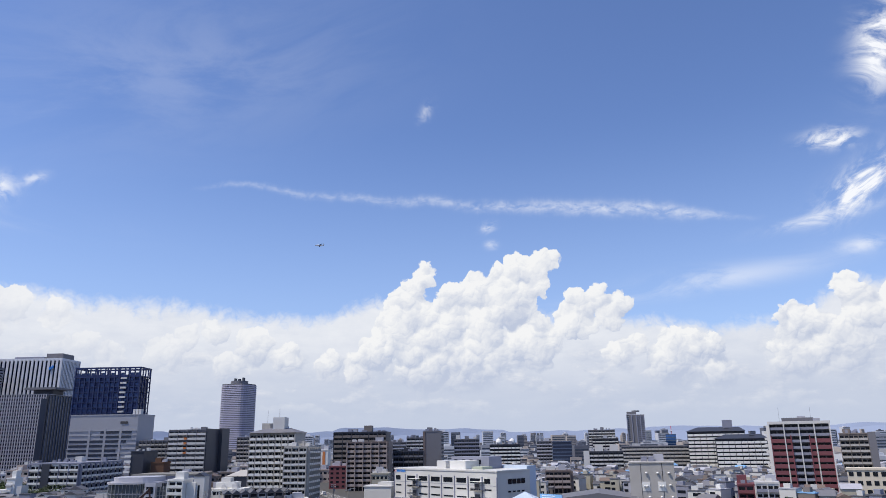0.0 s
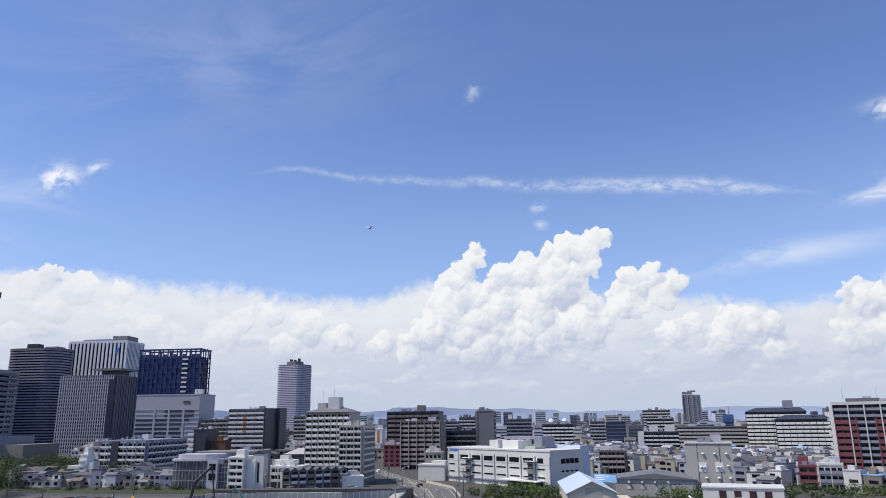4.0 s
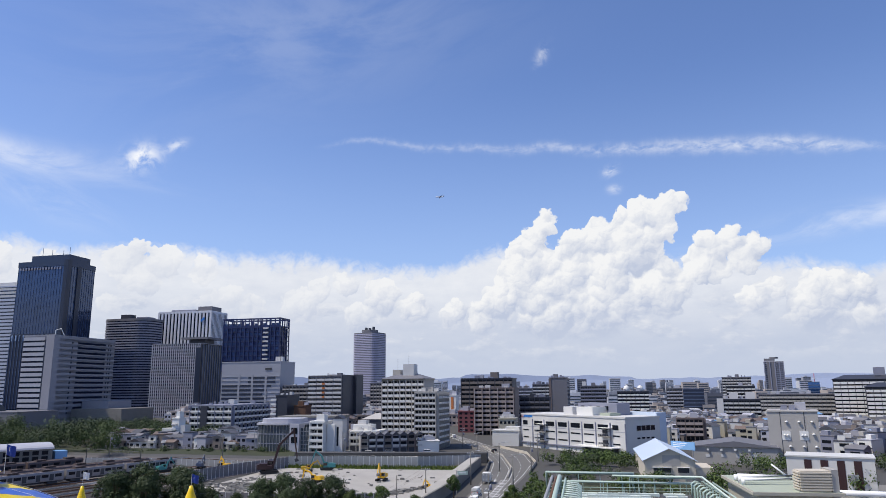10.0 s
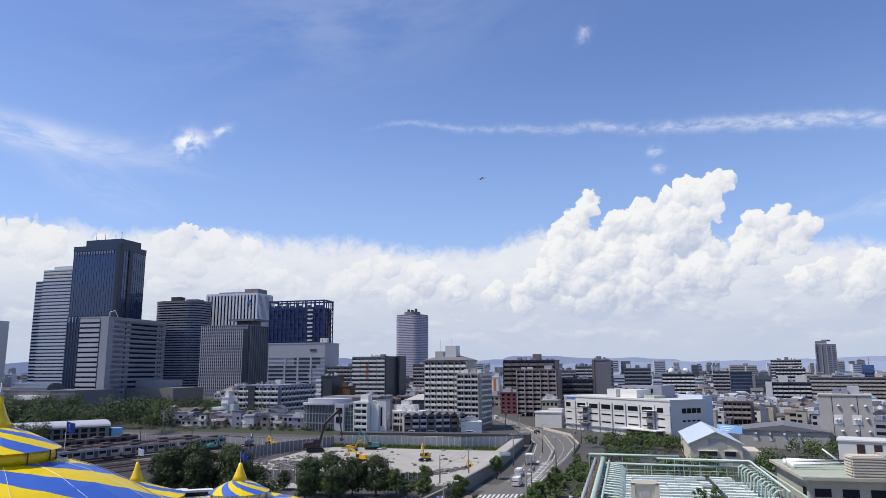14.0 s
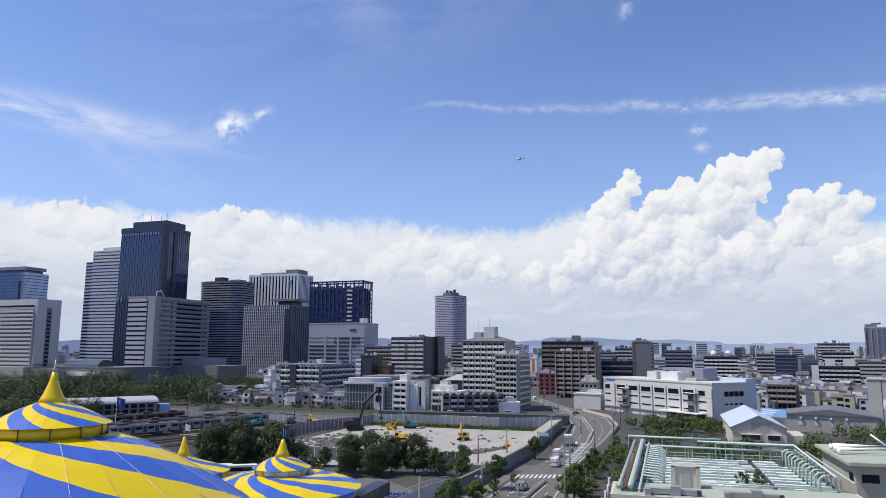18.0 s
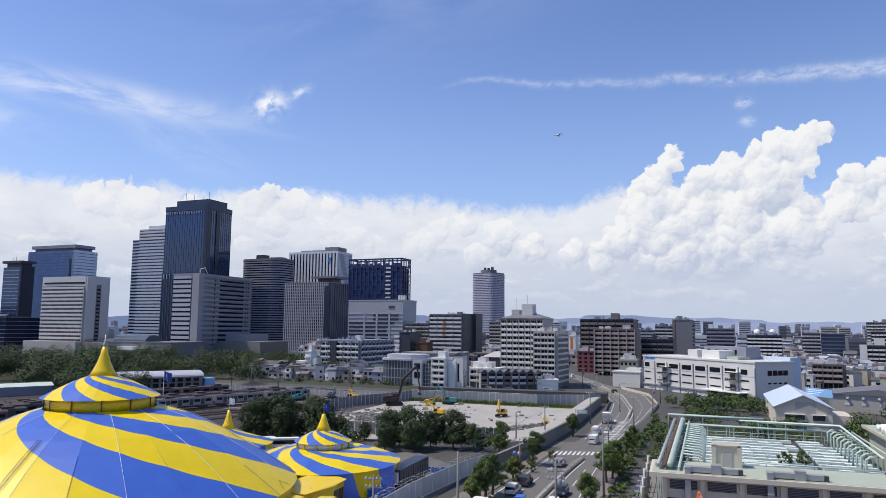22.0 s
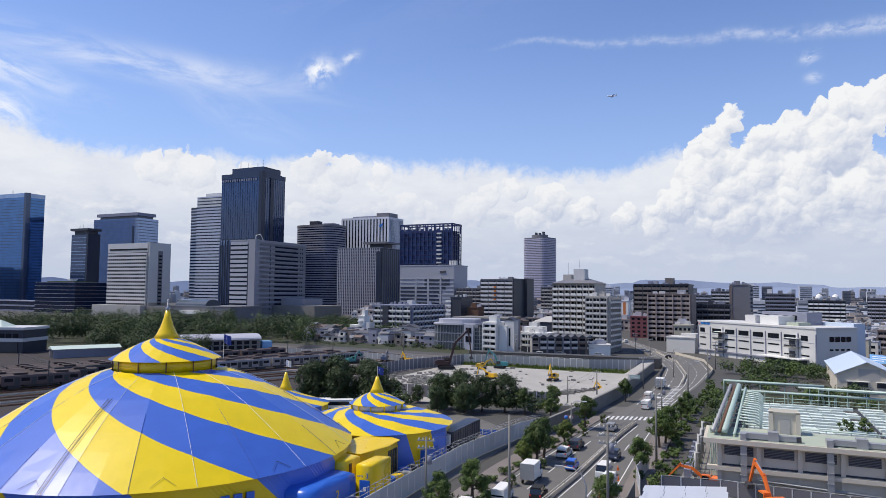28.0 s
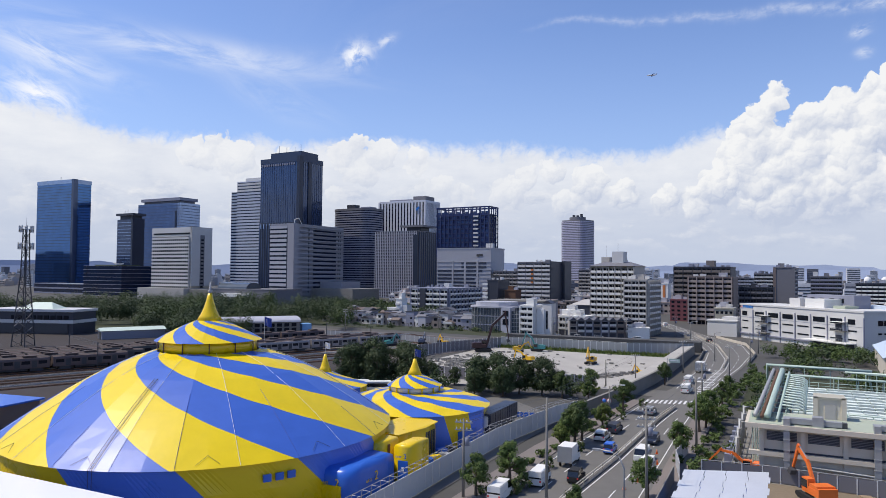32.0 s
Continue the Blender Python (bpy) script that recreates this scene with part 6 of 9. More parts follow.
def mound(x, y, r, h, material, label):
    V, F = [], []
    for i in range(7):
        for s in range(20):
            q = 2 * math.pi * s / 20
            k = i / 6
            rr = r * k * (1 + 0.18 * noise.noise(Vector((math.cos(q) * 2 + x, math.sin(q) * 2, 1))))
            V.append((rr * math.cos(q) * 1.7, rr * math.sin(q), h * (1 - k) ** 1.2 * (1 + 0.25 * noise.noise(Vector((i, s * 0.7, x)))) - 0.02 * k))
    for i in range(6):
        for s in range(20):
            F.append((i * 20 + s, i * 20 + 20 + s, i * 20 + 20 + (s + 1) % 20, i * 20 + (s + 1) % 20))
    ob = raw("spoil_heap", V, F, material, smooth=True)
    ob.location = (x, y, 0.03)
    return tagged(ob, label, "spoil heap")


mound(-64, 188, 6, 2.4, M["concrete"], "low grey heap of crushed rubble"), mound(-88, 200, 4, 1.3, M["gravel"], "pale heap of broken stone")


# ---- machines ----
def excavator(label, x, y, rz, paint, scale=1.0, boom=(5.2, 50), stick=(3.2, -70), dark=None, house_turn=0.0):
    ob = root("excavator", x, y, 0.03, rz, label, "excavator", "excavators")
    ob.scale = (scale,) * 3
    for sy in (-1, 1):
        prof = [(-1.9, 0.15), (1.9, 0.15), (2.25, 0.5), (1.9, 0.85), (-1.9, 0.85), (-2.25, 0.5)]
        n = 6
        y0, y1 = sy * 1.35 - 0.3, sy * 1.35 + 0.3
        raw("track", [(a, y0, b) for a, b in prof] + [(a, y1, b) for a, b in prof], [(i, (i + 1) % n, n + (i + 1) % n, n + i) for i in range(n)] + [tuple(range(n))[::-1], tuple(range(n, 2 * n))], M["black_rubber"], ob)
    bx("turntable", ob, M["steel_dark"], -0.9, 0.9, -0.9, 0.9, 0.7, 1.1)
    bx("house", ob, paint, -2.4, 0.6, -1.3, 1.3, 1.1, 2.0)
    bx("engine_cover", ob, paint, -2.5, -0.6, -1.25, 1.25, 2.0, 2.5)
    bx("counterweight", ob, dark or paint, -2.95, -2.4, -1.3, 1.3, 1.15, 2.3)
    cab = bx("cab", ob, paint, -0.4, 1.1, 0.35, 1.3, 1.1, 2.95)
    bx("cab_glass", ob, M["window_car"], -0.2, 1.14, 0.30, 1.34, 1.75, 2.75)
    base_p = Vector((0.8, -0.3, 1.7))
    a = radians(boom[1])
    knee = base_p + Vector((math.cos(a + 0.25), 0, math.sin(a + 0.25))) * boom[0] * 0.55
    tip = base_p + Vector((math.cos(a), 0, math.sin(a))) * boom[0]
    b = radians(stick[1])
    end = tip + Vector((math.cos(b), 0, math.sin(b))) * stick[0]

    def beam(name, p, q, w0, w1, ma):
        d = (q - p).normalized()
        n = Vector((-d.z, 0, d.x))
        V = []
        for c, w in ((p, w0), (q, w1)):
            for s, t in ((-1, -1), (1, -1), (1, 1), (-1, 1)):
                V.append(tuple(c + n * t * w / 2 + Vector((0, 0.16 * s, 0))))
        raw(name, V, [(0, 3, 2, 1), (4, 5, 6, 7), (0, 1, 5, 4), (1, 2, 6, 5), (2, 3, 7, 6), (3, 0, 4, 7)], ma, ob)

    beam("boom", base_p, knee, 0.5, 0.62, paint), beam("boom", knee, tip, 0.62, 0.4, paint)
    beam("stick", tip + (tip - end).normalized() * 0.5, end, 0.45, 0.25, paint)
    tube("hydraulic_ram", [tuple(base_p + Vector((0.6, 0, -0.2))), tuple(knee + Vector((0, 0, -0.3)))], 0.08, M["steel"], ob, 6)
    tube("hydraulic_ram", [tuple(knee + Vector((0, 0, 0.4))), tuple(tip + (tip - end).normalized() * 0.45)], 0.07, M["steel"], ob, 6)
    e = end
    raw("bucket", [(e.x, -0.55, e.z), (e.x + 0.5, -0.55, e.z - 0.7), (e.x - 0.35, -0.55, e.z - 1.0), (e.x - 0.6, -0.55, e.z - 0.35), (e.x, 0.35, e.z), (e.x + 0.5, 0.35, e.z - 0.7), (e.x - 0.35, 0.35, e.z - 1.0), (e.x - 0.6, 0.35, e.z - 0.35)], [(0, 1, 2, 3), (7, 6, 5, 4), (0, 4, 5, 1), (2, 6, 7, 3), (3, 7, 4, 0)], M["steel_dark"], ob)
    return ob


excavator("yellow excavator with boom raised on the gravel site", -53.5, 210.5, -95, M["yellow_machine"], 0.85, (4.2, 75), (3.2, -60))
excavator("yellow excavator digging at the rubble heap", -72, 205, 165, M["yellow_machine"], 0.8, (5.2, 30), (3.0, -75))
excavator("yellow excavator standing by the hoarding", -84, 231, 20, M["yellow_machine"], 0.75, (4.6, 40), (3.0, -60))
excavator("maroon high-reach demolition machine with long jib", -95, 225, 28, M["maroon_machine"], 1.35, (9.6, 60), (6.6, -82))
excavator("teal demolition machine beside the hoarding", -79, 236, 190, M["teal_machine"], 0.95, (6.0, 55), (4.5, -70))
excavator("small teal excavator parked in the west lot", -133, 226, 60, M["teal_machine"], 0.85, (4.0, 60), (3.0, -60))
excavator("small yellow excavator parked in the west lot", -116, 236, 150, M["yellow_machine"], 0.8, (4.0, 50), (3.0, -60))
excavator("blue-grey excavator parked in the west lot", -126, 238, 100, M["steel_blue"], 0.8, (4.2, 60), (3.0, -70))
excavator("yellow mini excavator beside broken kerb", -35.5, 193, 140, M["yellow_machine"], 0.6, (4.2, 35), (3.0, -60))
excavator("orange excavator with raised arm on bare soil", 3.0, 96.4, 118, M["orange_machine"], 0.9, (5.8, 46), (3.4, -66), M["orange_machine"])
excavator("orange excavator resting its arm behind the tin roof", -4.6, 105, 172, M["orange_machine"], 0.68, (5.5, 24), (3.4, -48), M["steel_dark"])

# ---- woods and hedges beyond the tracks ----
def grove(name, label, spots, leaf, seed, leaves=250, leaf_size=1.0):
    rg = random.Random(seed)
    V, F = [], []
    for x, y, h, r in spots:
        for k in range(leaves):
            q, t = rg.uniform(0, 6.283), rg.random()
            cl = rg.randrange(7)
            cq = cl * 2.4 + x
            cx, cy, cz = x + math.cos(cq) * r * 0.55, y + math.sin(cq) * r * 0.55, h * (0.45 + 0.42 * ((cl * 37) % 7) / 7)
            d = Vector((rg.gauss(0, 1), rg.gauss(0, 1), rg.gauss(0, 1))).normalized()
            p = Vector((cx, cy, cz)) + Vector((d.x * r * 0.55, d.y * r * 0.55, d.z * h * 0.3)) * rg.uniform(0.6, 1.05)
            p.z = max(0.2, p.z)
            nn = (d + Vector((rg.uniform(-.3, .3), rg.uniform(-.3, .3), rg.uniform(0.2, 0.8)))).normalized()
            u = nn.cross(Vector((rg.gauss(0, 1), rg.gauss(0, 1), rg.gauss(0, 1)))).normalized()
            w = nn.cross(u)
            s = rg.uniform(0.3, 0.75) * (0.32 + r * 0.085) * leaf_size
            i = len(V)
            V += [tuple(p + u * s), tuple(p + w * s * 0.7), tuple(p - u * s), tuple(p - w * s * 0.7)]
            F.append((i, i + 1, i + 2, i + 3))
    return tagged(raw(name, V, F, leaf), label, "trees", kind="stuff")


gr = random.Random(31)
sp = {0: [], 1: [], 2: []}
for i in range(330):
    a, d = radians(gr.uniform(-61, -34)), gr.uniform(330, 520)
    x, y = d * math.sin(a), d * math.cos(a)
    if (x + 287) ** 2 + (y - 197) ** 2 < 40 ** 2 or (x + 214) ** 2 + (y - 252) ** 2 < 28 ** 2 or (math.degrees(a) > -40 and d > 440):
        continue
    sp[gr.choice([0, 1, 1, 1, 2])].append((x, y, gr.uniform(9, 15), gr.uniform(4, 7)))
for i in range(110):
    a, d = radians(gr.uniform(-36, -25)), gr.uniform(395, 475)
    sp[gr.choice([0, 1])].append((d * math.sin(a), d * math.cos(a), gr.uniform(6, 10), gr.uniform(3, 5)))
for i in range(60):
    a, d = radians(gr.uniform(-36, -30)), gr.uniform(430, 560)
    sp[1].append((d * math.sin(a), d * math.cos(a), gr.uniform(6, 10), gr.uniform(3, 5)))
for i in range(190):
    x, y = gr.uniform(-275, -200), gr.uniform(200, 300)
    if (x + 214) ** 2 + (y - 252) ** 2 > 26 ** 2 and (x + 240) ** 2 + (y - 196) ** 2 > 20 ** 2 and (x + 287) ** 2 + (y - 197) ** 2 > 30 ** 2 and x < -0.78 * y:
        sp[gr.choice([0, 1, 1])].append((x, y, gr.uniform(6, 10), gr.uniform(3, 5)))
sheet("park_ground", [(-470, 200), (-300, 205), (-225, 270), (-225, 330), (-290, 430), (-470, 330)], 0.02, M["grass_dry"], "grassy park ground under the trees")
grove("woodland", "green park trees in front of the towers", sp[0], M["leaf_wood"], 1, 560, 0.8)
grove("woodland", "dark green park trees in front of the towers", sp[1], M["leaf_dark"], 2, 560, 0.8)
grove("woodland", "fresh green park trees in front of the towers", sp[2], M["leaf_wood"], 3, 560, 0.8)
hd = []
for i in range(30):
    k = i / 29
    hd.append((-4 + 38 * k + gr.uniform(-3, 3), 262 + 10 * k + gr.uniform(-14, 8) if k < 0.5 else 255 + gr.uniform(-12, 8), gr.uniform(2.6, 5.6), gr.uniform(1.6, 2.8)))
for i in range(26):
    hd.append((gr.uniform(-3, 14), gr.uniform(200, 262), gr.uniform(2, 4), gr.uniform(1.6, 2.6)))
for i in range(34):
    hd.append((gr.uniform(38, 74), gr.uniform(190, 212), gr.uniform(3, 6.5), gr.uniform(1.8, 3)))
for i in range(22):
    hd.append((gr.uniform(-7, 2), gr.uniform(150, 205), gr.uniform(1.4, 2.8), gr.uniform(1.2, 2.0)))
for i in range(16):
    hd.append((gr.uniform(14, 28), gr.uniform(188, 212), gr.uniform(3, 5.5), gr.uniform(2, 3)))
for i in range(18):
    hd.append((gr.uniform(56, 78), gr.uniform(222, 252), gr.uniform(3.5, 6.5), gr.uniform(1.8, 3)))
for i in range(26):
    hd.append((gr.uniform(-2, 34), gr.uniform(258, 276) - 4, gr.uniform(3, 5.5), gr.uniform(1.8, 2.8)))
for i in range(30):
    hd.append((gr.uniform(98, 140), gr.uniform(246, 264), gr.uniform(3, 5.5), gr.uniform(2, 3)))
grove("thicket", "bushy green thicket round the works", hd[::2], M["leaf"], 4, 150), grove("thicket", "dark bushy thicket round the works", hd[1::2], M["leaf_dark"], 5, 150)
vg = []
for i in range(40):
    y = 95 + i * 3.1
    vg.append((at(ROAD_R, y) + gr.uniform(3.6, 6.2), y, gr.uniform(0.8, 1.7), gr.uniform(0.7, 1.3)))
for i in range(14):
    y = 80 + i * 5
    vg.append((at(ROAD_L, y) - gr.uniform(0.5, 1.6), y, gr.uniform(0.7, 1.3), gr.uniform(0.8, 1.4)))
for i in range(12):
    y = gr.uniform(100, 225)
    vg.append((at(ROAD_R, y) + gr.uniform(3.8, 8.5), y, gr.uniform(1.4, 3.4), gr.uniform(1.0, 2.0)))
grove("verge_shrubs", "green shrubs along the road verge", vg, M["leaf"], 6, 120)
lv_ = [(gr.uniform(-222, -112), gr.uniform(288, 304), gr.uniform(1.2, 3.2), gr.uniform(1.0, 2.2)) for i in range(46)]
grove("bank_bushes", "low dark bushes along the grassy bank", lv_, M["leaf_dark"], 9, 120)
bg_ = []
for i in range(44):
    x = gr.uniform(-104, -42)
    bg_.append((x, 150 + (x + 70) * 0.12 + gr.uniform(-4, 4), gr.uniform(2, 5), gr.uniform(1.6, 3)))
grove("verge_shrubs", "dark undergrowth behind the circus yard", bg_, M["leaf_dark"], 7, 120)


# ---- water works on the near side of the road ----
wf = root("pump_house", 0, 0, 0, 0, "cream concrete pump house with pale green flat roof", "works building")
PX0, PX1, PY0, PY1, PZ = -4.2, 27.5, 103.4, 111.5, 7.3
bx("body", wf, M["cream"], PX0 + 0.8, PX1 - 0.6, PY0, PY1, 0, PZ - 0.3)
bx("roof_slab", wf, M["cream"], PX0 - 0.9, PX1 + 0.3, PY0 - 1.3, PY1 + 0.4, PZ - 0.35, PZ + 0.25)
bx("roof_membrane", wf, M["roof_pale"], PX0 - 0.5, PX1 - 0.1, PY0 - 0.9, PY1, PZ + 0.25, PZ + 0.29)
bx("ledge", wf, M["cream"], PX0 - 0.5, PX1, PY0 - 0.8, PY0, 3.3, 3.85)
# dark strip on the wall, painting a line of shade at the ledge
bx("ledge_shadow_gap", wf, M["dark_grey"], PX0 + 0.8, PX1 - 0.6, PY0 - 0.04, PY0 + 0.1, 3.85, 4.1)
for k in range(7):
    x = PX0 + 0.8 + k * 4.9
    bx("pilaster", wf, M["cream"], x, x + 0.55, PY0 - 0.35, PY0 + 0.1, 0, PZ - 0.35)
    if k < 6:
        lv = bx("louvre", wf, M["dark_grey"], x + 0.9, x + 4.5, PY0 - 0.1, PY0 + 0.1, 5.3, 6.5)
        for q in range(6):
            bx("slat", lv, M["mid_grey"], -1.78, 1.78, -0.16, -0.1, 0.1 + q * 0.2, 0.16 + q * 0.2)
for x in (-0.1, 10.1):
    bx("vent_duct", wf, M["galv"], x - 0.38, x + 0.38, PY0 - 1.1, PY0 - 0.4, 0.8, PZ + 1.15)
    for q in range(5):
        bx("duct_flange", wf, M["galv"], x - 0.44, x + 0.44, PY0 - 1.16, PY0 - 0.36, 1.6 + q * 1.35, 1.68 + q * 1.35)
    bx("roof_duct", wf, M["galv"], x - 0.38, x + 3.0, PY0 - 0.4, PY0 + 0.7, PZ + 0.45, PZ + 1.15)
    bx("duct_box", wf, M["galv"], x + 3.0, x + 4.3, PY0 - 0.5, PY0 + 0.9, PZ + 0.3, PZ + 1.5)
    bx("roof_duct", wf, M["galv"], x + 4.3, x + 6.4, PY0 - 0.2, PY0 + 0.8, PZ + 0.4, PZ + 1.05), bx("fan_box", wf, M["steel_dark"], x + 6.4, x + 7.0, PY0 - 0.1, PY0 + 0.7, PZ + 0.3, PZ + 1.0)
tube("wall_conduit", [(PX0 + 6, PY0 - 0.5, 2.4), (PX1 - 8, PY0 - 0.5, 1.6)], 0.16, M["galv"], wf, 8)
bx("stair_house", wf, M["cream"], 3.5, 6.9, 109.2, 112.2, PZ, PZ + 3.1)
bx("stair_house_roof", wf, M["cream_dull"], 3.3, 7.1, 109.0, 112.4, PZ + 3.1, PZ + 3.3)
bx("stair_house_pier", wf, M["cream"], 3.2, 3.8, 109.0, 109.4, PZ, PZ + 3.4), bx("stair_house_pier", wf, M["cream"], 6.6, 7.2, 109.0, 109.4, PZ, PZ + 3.4)
bx("stair_door", wf, M["beige"], 4.6, 5.9, 109.1, 109.25, PZ + 0.3, PZ + 2.3)
fb = root("filter_beds", 0, 0, 0, 0, "rows of pale mint ribbed covers over filter beds", "filter beds")
bx("tank_wall", fb, M["concrete_dark"], -3.4, 28.5, 111.6, 152, 0, 5.6)
cd = 2.15
def cover_mesh(cw, kind):
    me = bpy.data.meshes.new("cover")
    y0, y1, st = -cd / 2, cd / 2, 0.52 if kind else 0.40
    prof = [(y0, 0), (y0, st), (y0 + 0.7, st), (y0 + 0.72, 0.34), (y1, 0.30), (y1, 0)]
    me.from_pydata([(-cw / 2, y, z) for y, z in prof] + [(cw / 2, y, z) for y, z in prof], [], [(k, k + 6, (k + 1) % 6 + 6, (k + 1) % 6) for k in range(6)] + [tuple(range(6)), tuple(range(6, 12))[::-1]])
    me.materials.append(M["cover_green"])
    return me


COVS = [cover_mesh(1.9, 0), cover_mesh(1.9, 1)]
cr = random.Random(4)
for r in range(12):
    y = 116.5 + r * 3.05
    for c in range(13):
        x = 1.6 + c * 2.0 + (0.9 if c > 8 else 0)
        if (r < 2 and 6 < c < 9) or (c > 10 and r > 9) or (c == 8 and r % 3 == 1):
            continue
        o = new("cover", COVS[1 if cr.random() < 0.7 else 0])
        o.parent = fb
        o.location = (x, y, 5.62 + cr.uniform(0, 0.05))
bx("channel", fb, M["dark_grey"], 19.2, 19.5, 113, 151.6, 5.6, 5.75)
plant(5, 14.6, 125.2, 1.0).location.z = 5.6
plant(5, 17.2, 125.6, 1.15).location.z = 5.6
for y in (112.4, 151.4):
    for k in range(10):
        tube("rail_post", [(-1 + k * 3.2, y, 5.6), (-1 + k * 3.2, y, 6.9)], 0.05, M["mint"], fb, 5)
    tube("hand_rail", [(-1, y, 6.9), (28, y, 6.9)], 0.06, M["mint"], fb, 5), tube("hand_rail", [(-1, y, 6.3), (28, y, 6.3)], 0.04, M["mint"], fb, 5)
tube("walk_pipe", [(0, 118.5, 7.0), (28, 117.0, 7.0)], 0.13, M["mint_pale"], fb, 8)
for k in range(9):
    tube("pipe_leg", [(1.5 + k * 3.2, 118.3 - k * 0.16, 5.6), (1.5 + k * 3.2, 118.3 - k * 0.16, 7.0)], 0.09, M["mint"], fb, 6)

pr_ = root("pipe_rack", 0, 0, 0, 0, "long rack of mint green and rusty pipes", "pipes", "pipe racks")
for dx, z, r, mt in ((-3.9, 8.3, 0.30, "galv"), (-3.1, 8.2, 0.26, "rust"), (-2.4, 8.4, 0.42, "mint"), (-1.2, 8.0, 0.2, "mint")):
    tube("pipe", [(dx, 104, z), (dx + 1.6, 151, z + 0.6), (dx + 1.6, 153, z - 0.4), (dx + 1.6, 153.2, 4)], r, M[mt], pr_, 10)
for k in range(11):
    y = 106 + k * 4.4
    for x in (-4.4, -0.4):
        tube("rack_post", [(x + (y - 104) * 0.034, y, 0), (x + (y - 104) * 0.034, y, 8.2)], 0.09, M["mint"], pr_, 6)
    tube("rack_beam", [(-4.4 + (y - 104) * 0.034, y, 7.7), (-0.4 + (y - 104) * 0.034, y, 7.7)], 0.09, M["mint"], pr_, 6)
for k in range(14):
    y = 114 + k * 2.6
    x = -1.0 + (y - 104) * 0.034
    tube("branch_pipe", [(x, y, 8.3), (x + 2.2, y, 8.1), (x + 2.9, y, 7.6), (x + 2.9, y, 5.7)], 0.14, M["mint_pale"], pr_, 8)
for y, z, x0, x1, r in ((155, 7.6, -2, 27, 0.18), (176, 7.0, -4, 16, 0.24), (168, 6.0, 2, 20, 0.18), (160, 8.0, 14, 27, 0.15)):
    tube("cross_pipe", [(x0, y + 4, 0), (x0, y, z), (x1, y - 2, z), (x1, y + 1, z - 2), (x1 + 1, y + 1, 0)], r, M["mint"], pr_, 8)
    for k in range(4):
        xx = x0 + (x1 - x0) * (k + 0.5) / 4
        tube("rack_post", [(xx, y - 1, 0), (xx, y - 1, z)], 0.1, M["mint"], pr_, 6)
r2 = root("pipe_rack", 0, 0, 0, 0, "row of bent mint green outlet pipes", "pipes", "pipe racks")
for k in range(11):
    y = 119 + k * 2.9
    tube("bent_pipe", [(24.6, y, 5.7), (24.6, y, 8.2), (25.2, y, 8.7), (26.8, y, 8.7), (27.4, y, 8.1), (27.4, y, 3)], 0.16, M["mint"], r2, 8)
tube("header_pipe", [(26.2, 116, 9.0), (27.4, 152, 9.0), (10, 155, 8.8)], 0.17, M["mint_pale"], r2, 8)
tube("header_pipe", [(28.6, 116, 8.2), (29.0, 150, 8.2)], 0.17, M["mint"], r2, 8)
# valve gear, cabinets beside the rack
vgear = root("valve_station", -6.5, 116, 0, 0, "grey valve station with pipes behind the hedge", "pipework")
for k in range(6):
    y = -8 + k * 4
    tube("riser", [(0, y, 0), (0, y, 4.2 + (k % 3) * 0.5), (1.2, y, 4.2 + (k % 3) * 0.5)], 0.22, M["galv"], vgear, 8)
    bx("cabinet", vgear, M["grey_tile"], -1.6, -0.6, y - 0.6, y + 0.5, 0, 1.8)
for z in (1.2, 2.4, 3.6):
    tube("walk_rail", [(-0.5, -12, z), (-0.3, 16, z)], 0.06, M["steel"], vgear, 5)

ob = building("works_office", "cream two-storey works office with pale green roof", (44.3, 128.6), 0, 12.4, 22, 9.2, M["cream_dull"], 2, rows=(3, 0.6, 1.3, M["window"]), top=0, cat="works building")
bx("roof_slab", ob, M["cream_dull"], -7.3, 7, -12.1, 11.6, 9.1, 9.6), bx("roof_membrane", ob, M["roof_pale"], -6.9, 6.6, -11.7, 11.2, 9.6, 9.64)
bx("plant_tower", ob, M["beige"], 5.4, 6.4, -11.4, -7, 0, 13.2)
bx("louvre_box", ob, M["cream"], 0.6, 5.3, -11.2, -8, 9.64, 13.0)
for q in range(7):
    bx("louvre_slat", ob, M["cream"], 0.5, 5.4, -11.6, -11.1, 9.9 + q * 0.44, 10.15 + q * 0.44), bx("louvre_slat", ob, M["cream"], 0.3, 0.7, -11.3, -8, 9.9 + q * 0.44, 10.15 + q * 0.44)
bx("side_window", ob, M["window"], -6.3, -6.15, -9.5, -7.5, 6.2, 7.6)
for y, z, r in ((-3, 10.6, 0.35), (-1, 10.9, 0.45), (2.5, 10.5, 0.3)):
    tube("roof_pipe", [(-6.5, y, 9.7), (-6.5, y, z), (7, y + 1.5, z)], r, M["pvc_white"], ob, 10)
tube("roof_pipe", [(4, 6, 9.7), (1, 6.5, 12.2)], 0.16, M["pvc_white"], ob, 8)
b3_ = building("panel_building", "white building with tall dark brown panels", (75, 191), -19, 19.5, 10, 9.2, M["white_works"], 1, top=0.2, cat="works building")
for k in range(4):
    bx("brown_panel", b3_, M["maroon_machine"], -5.7 + k * 3.65, -4.0 + k * 3.65, -5.1, -4.9, 0.4, 8.4)
bx("vent_box", b3_, M["mint"], -2.6, -0.8, -5.3, -4.9, 3.6, 5.6), bx("vent_box", b3_, M["galv"], 3.6, 6, -5.5, -4.9, 3.8, 5.2)
wp = root("white_pipeline", 58, 158, 0, -12, "thick white insulated pipelines on stands", "pipes")
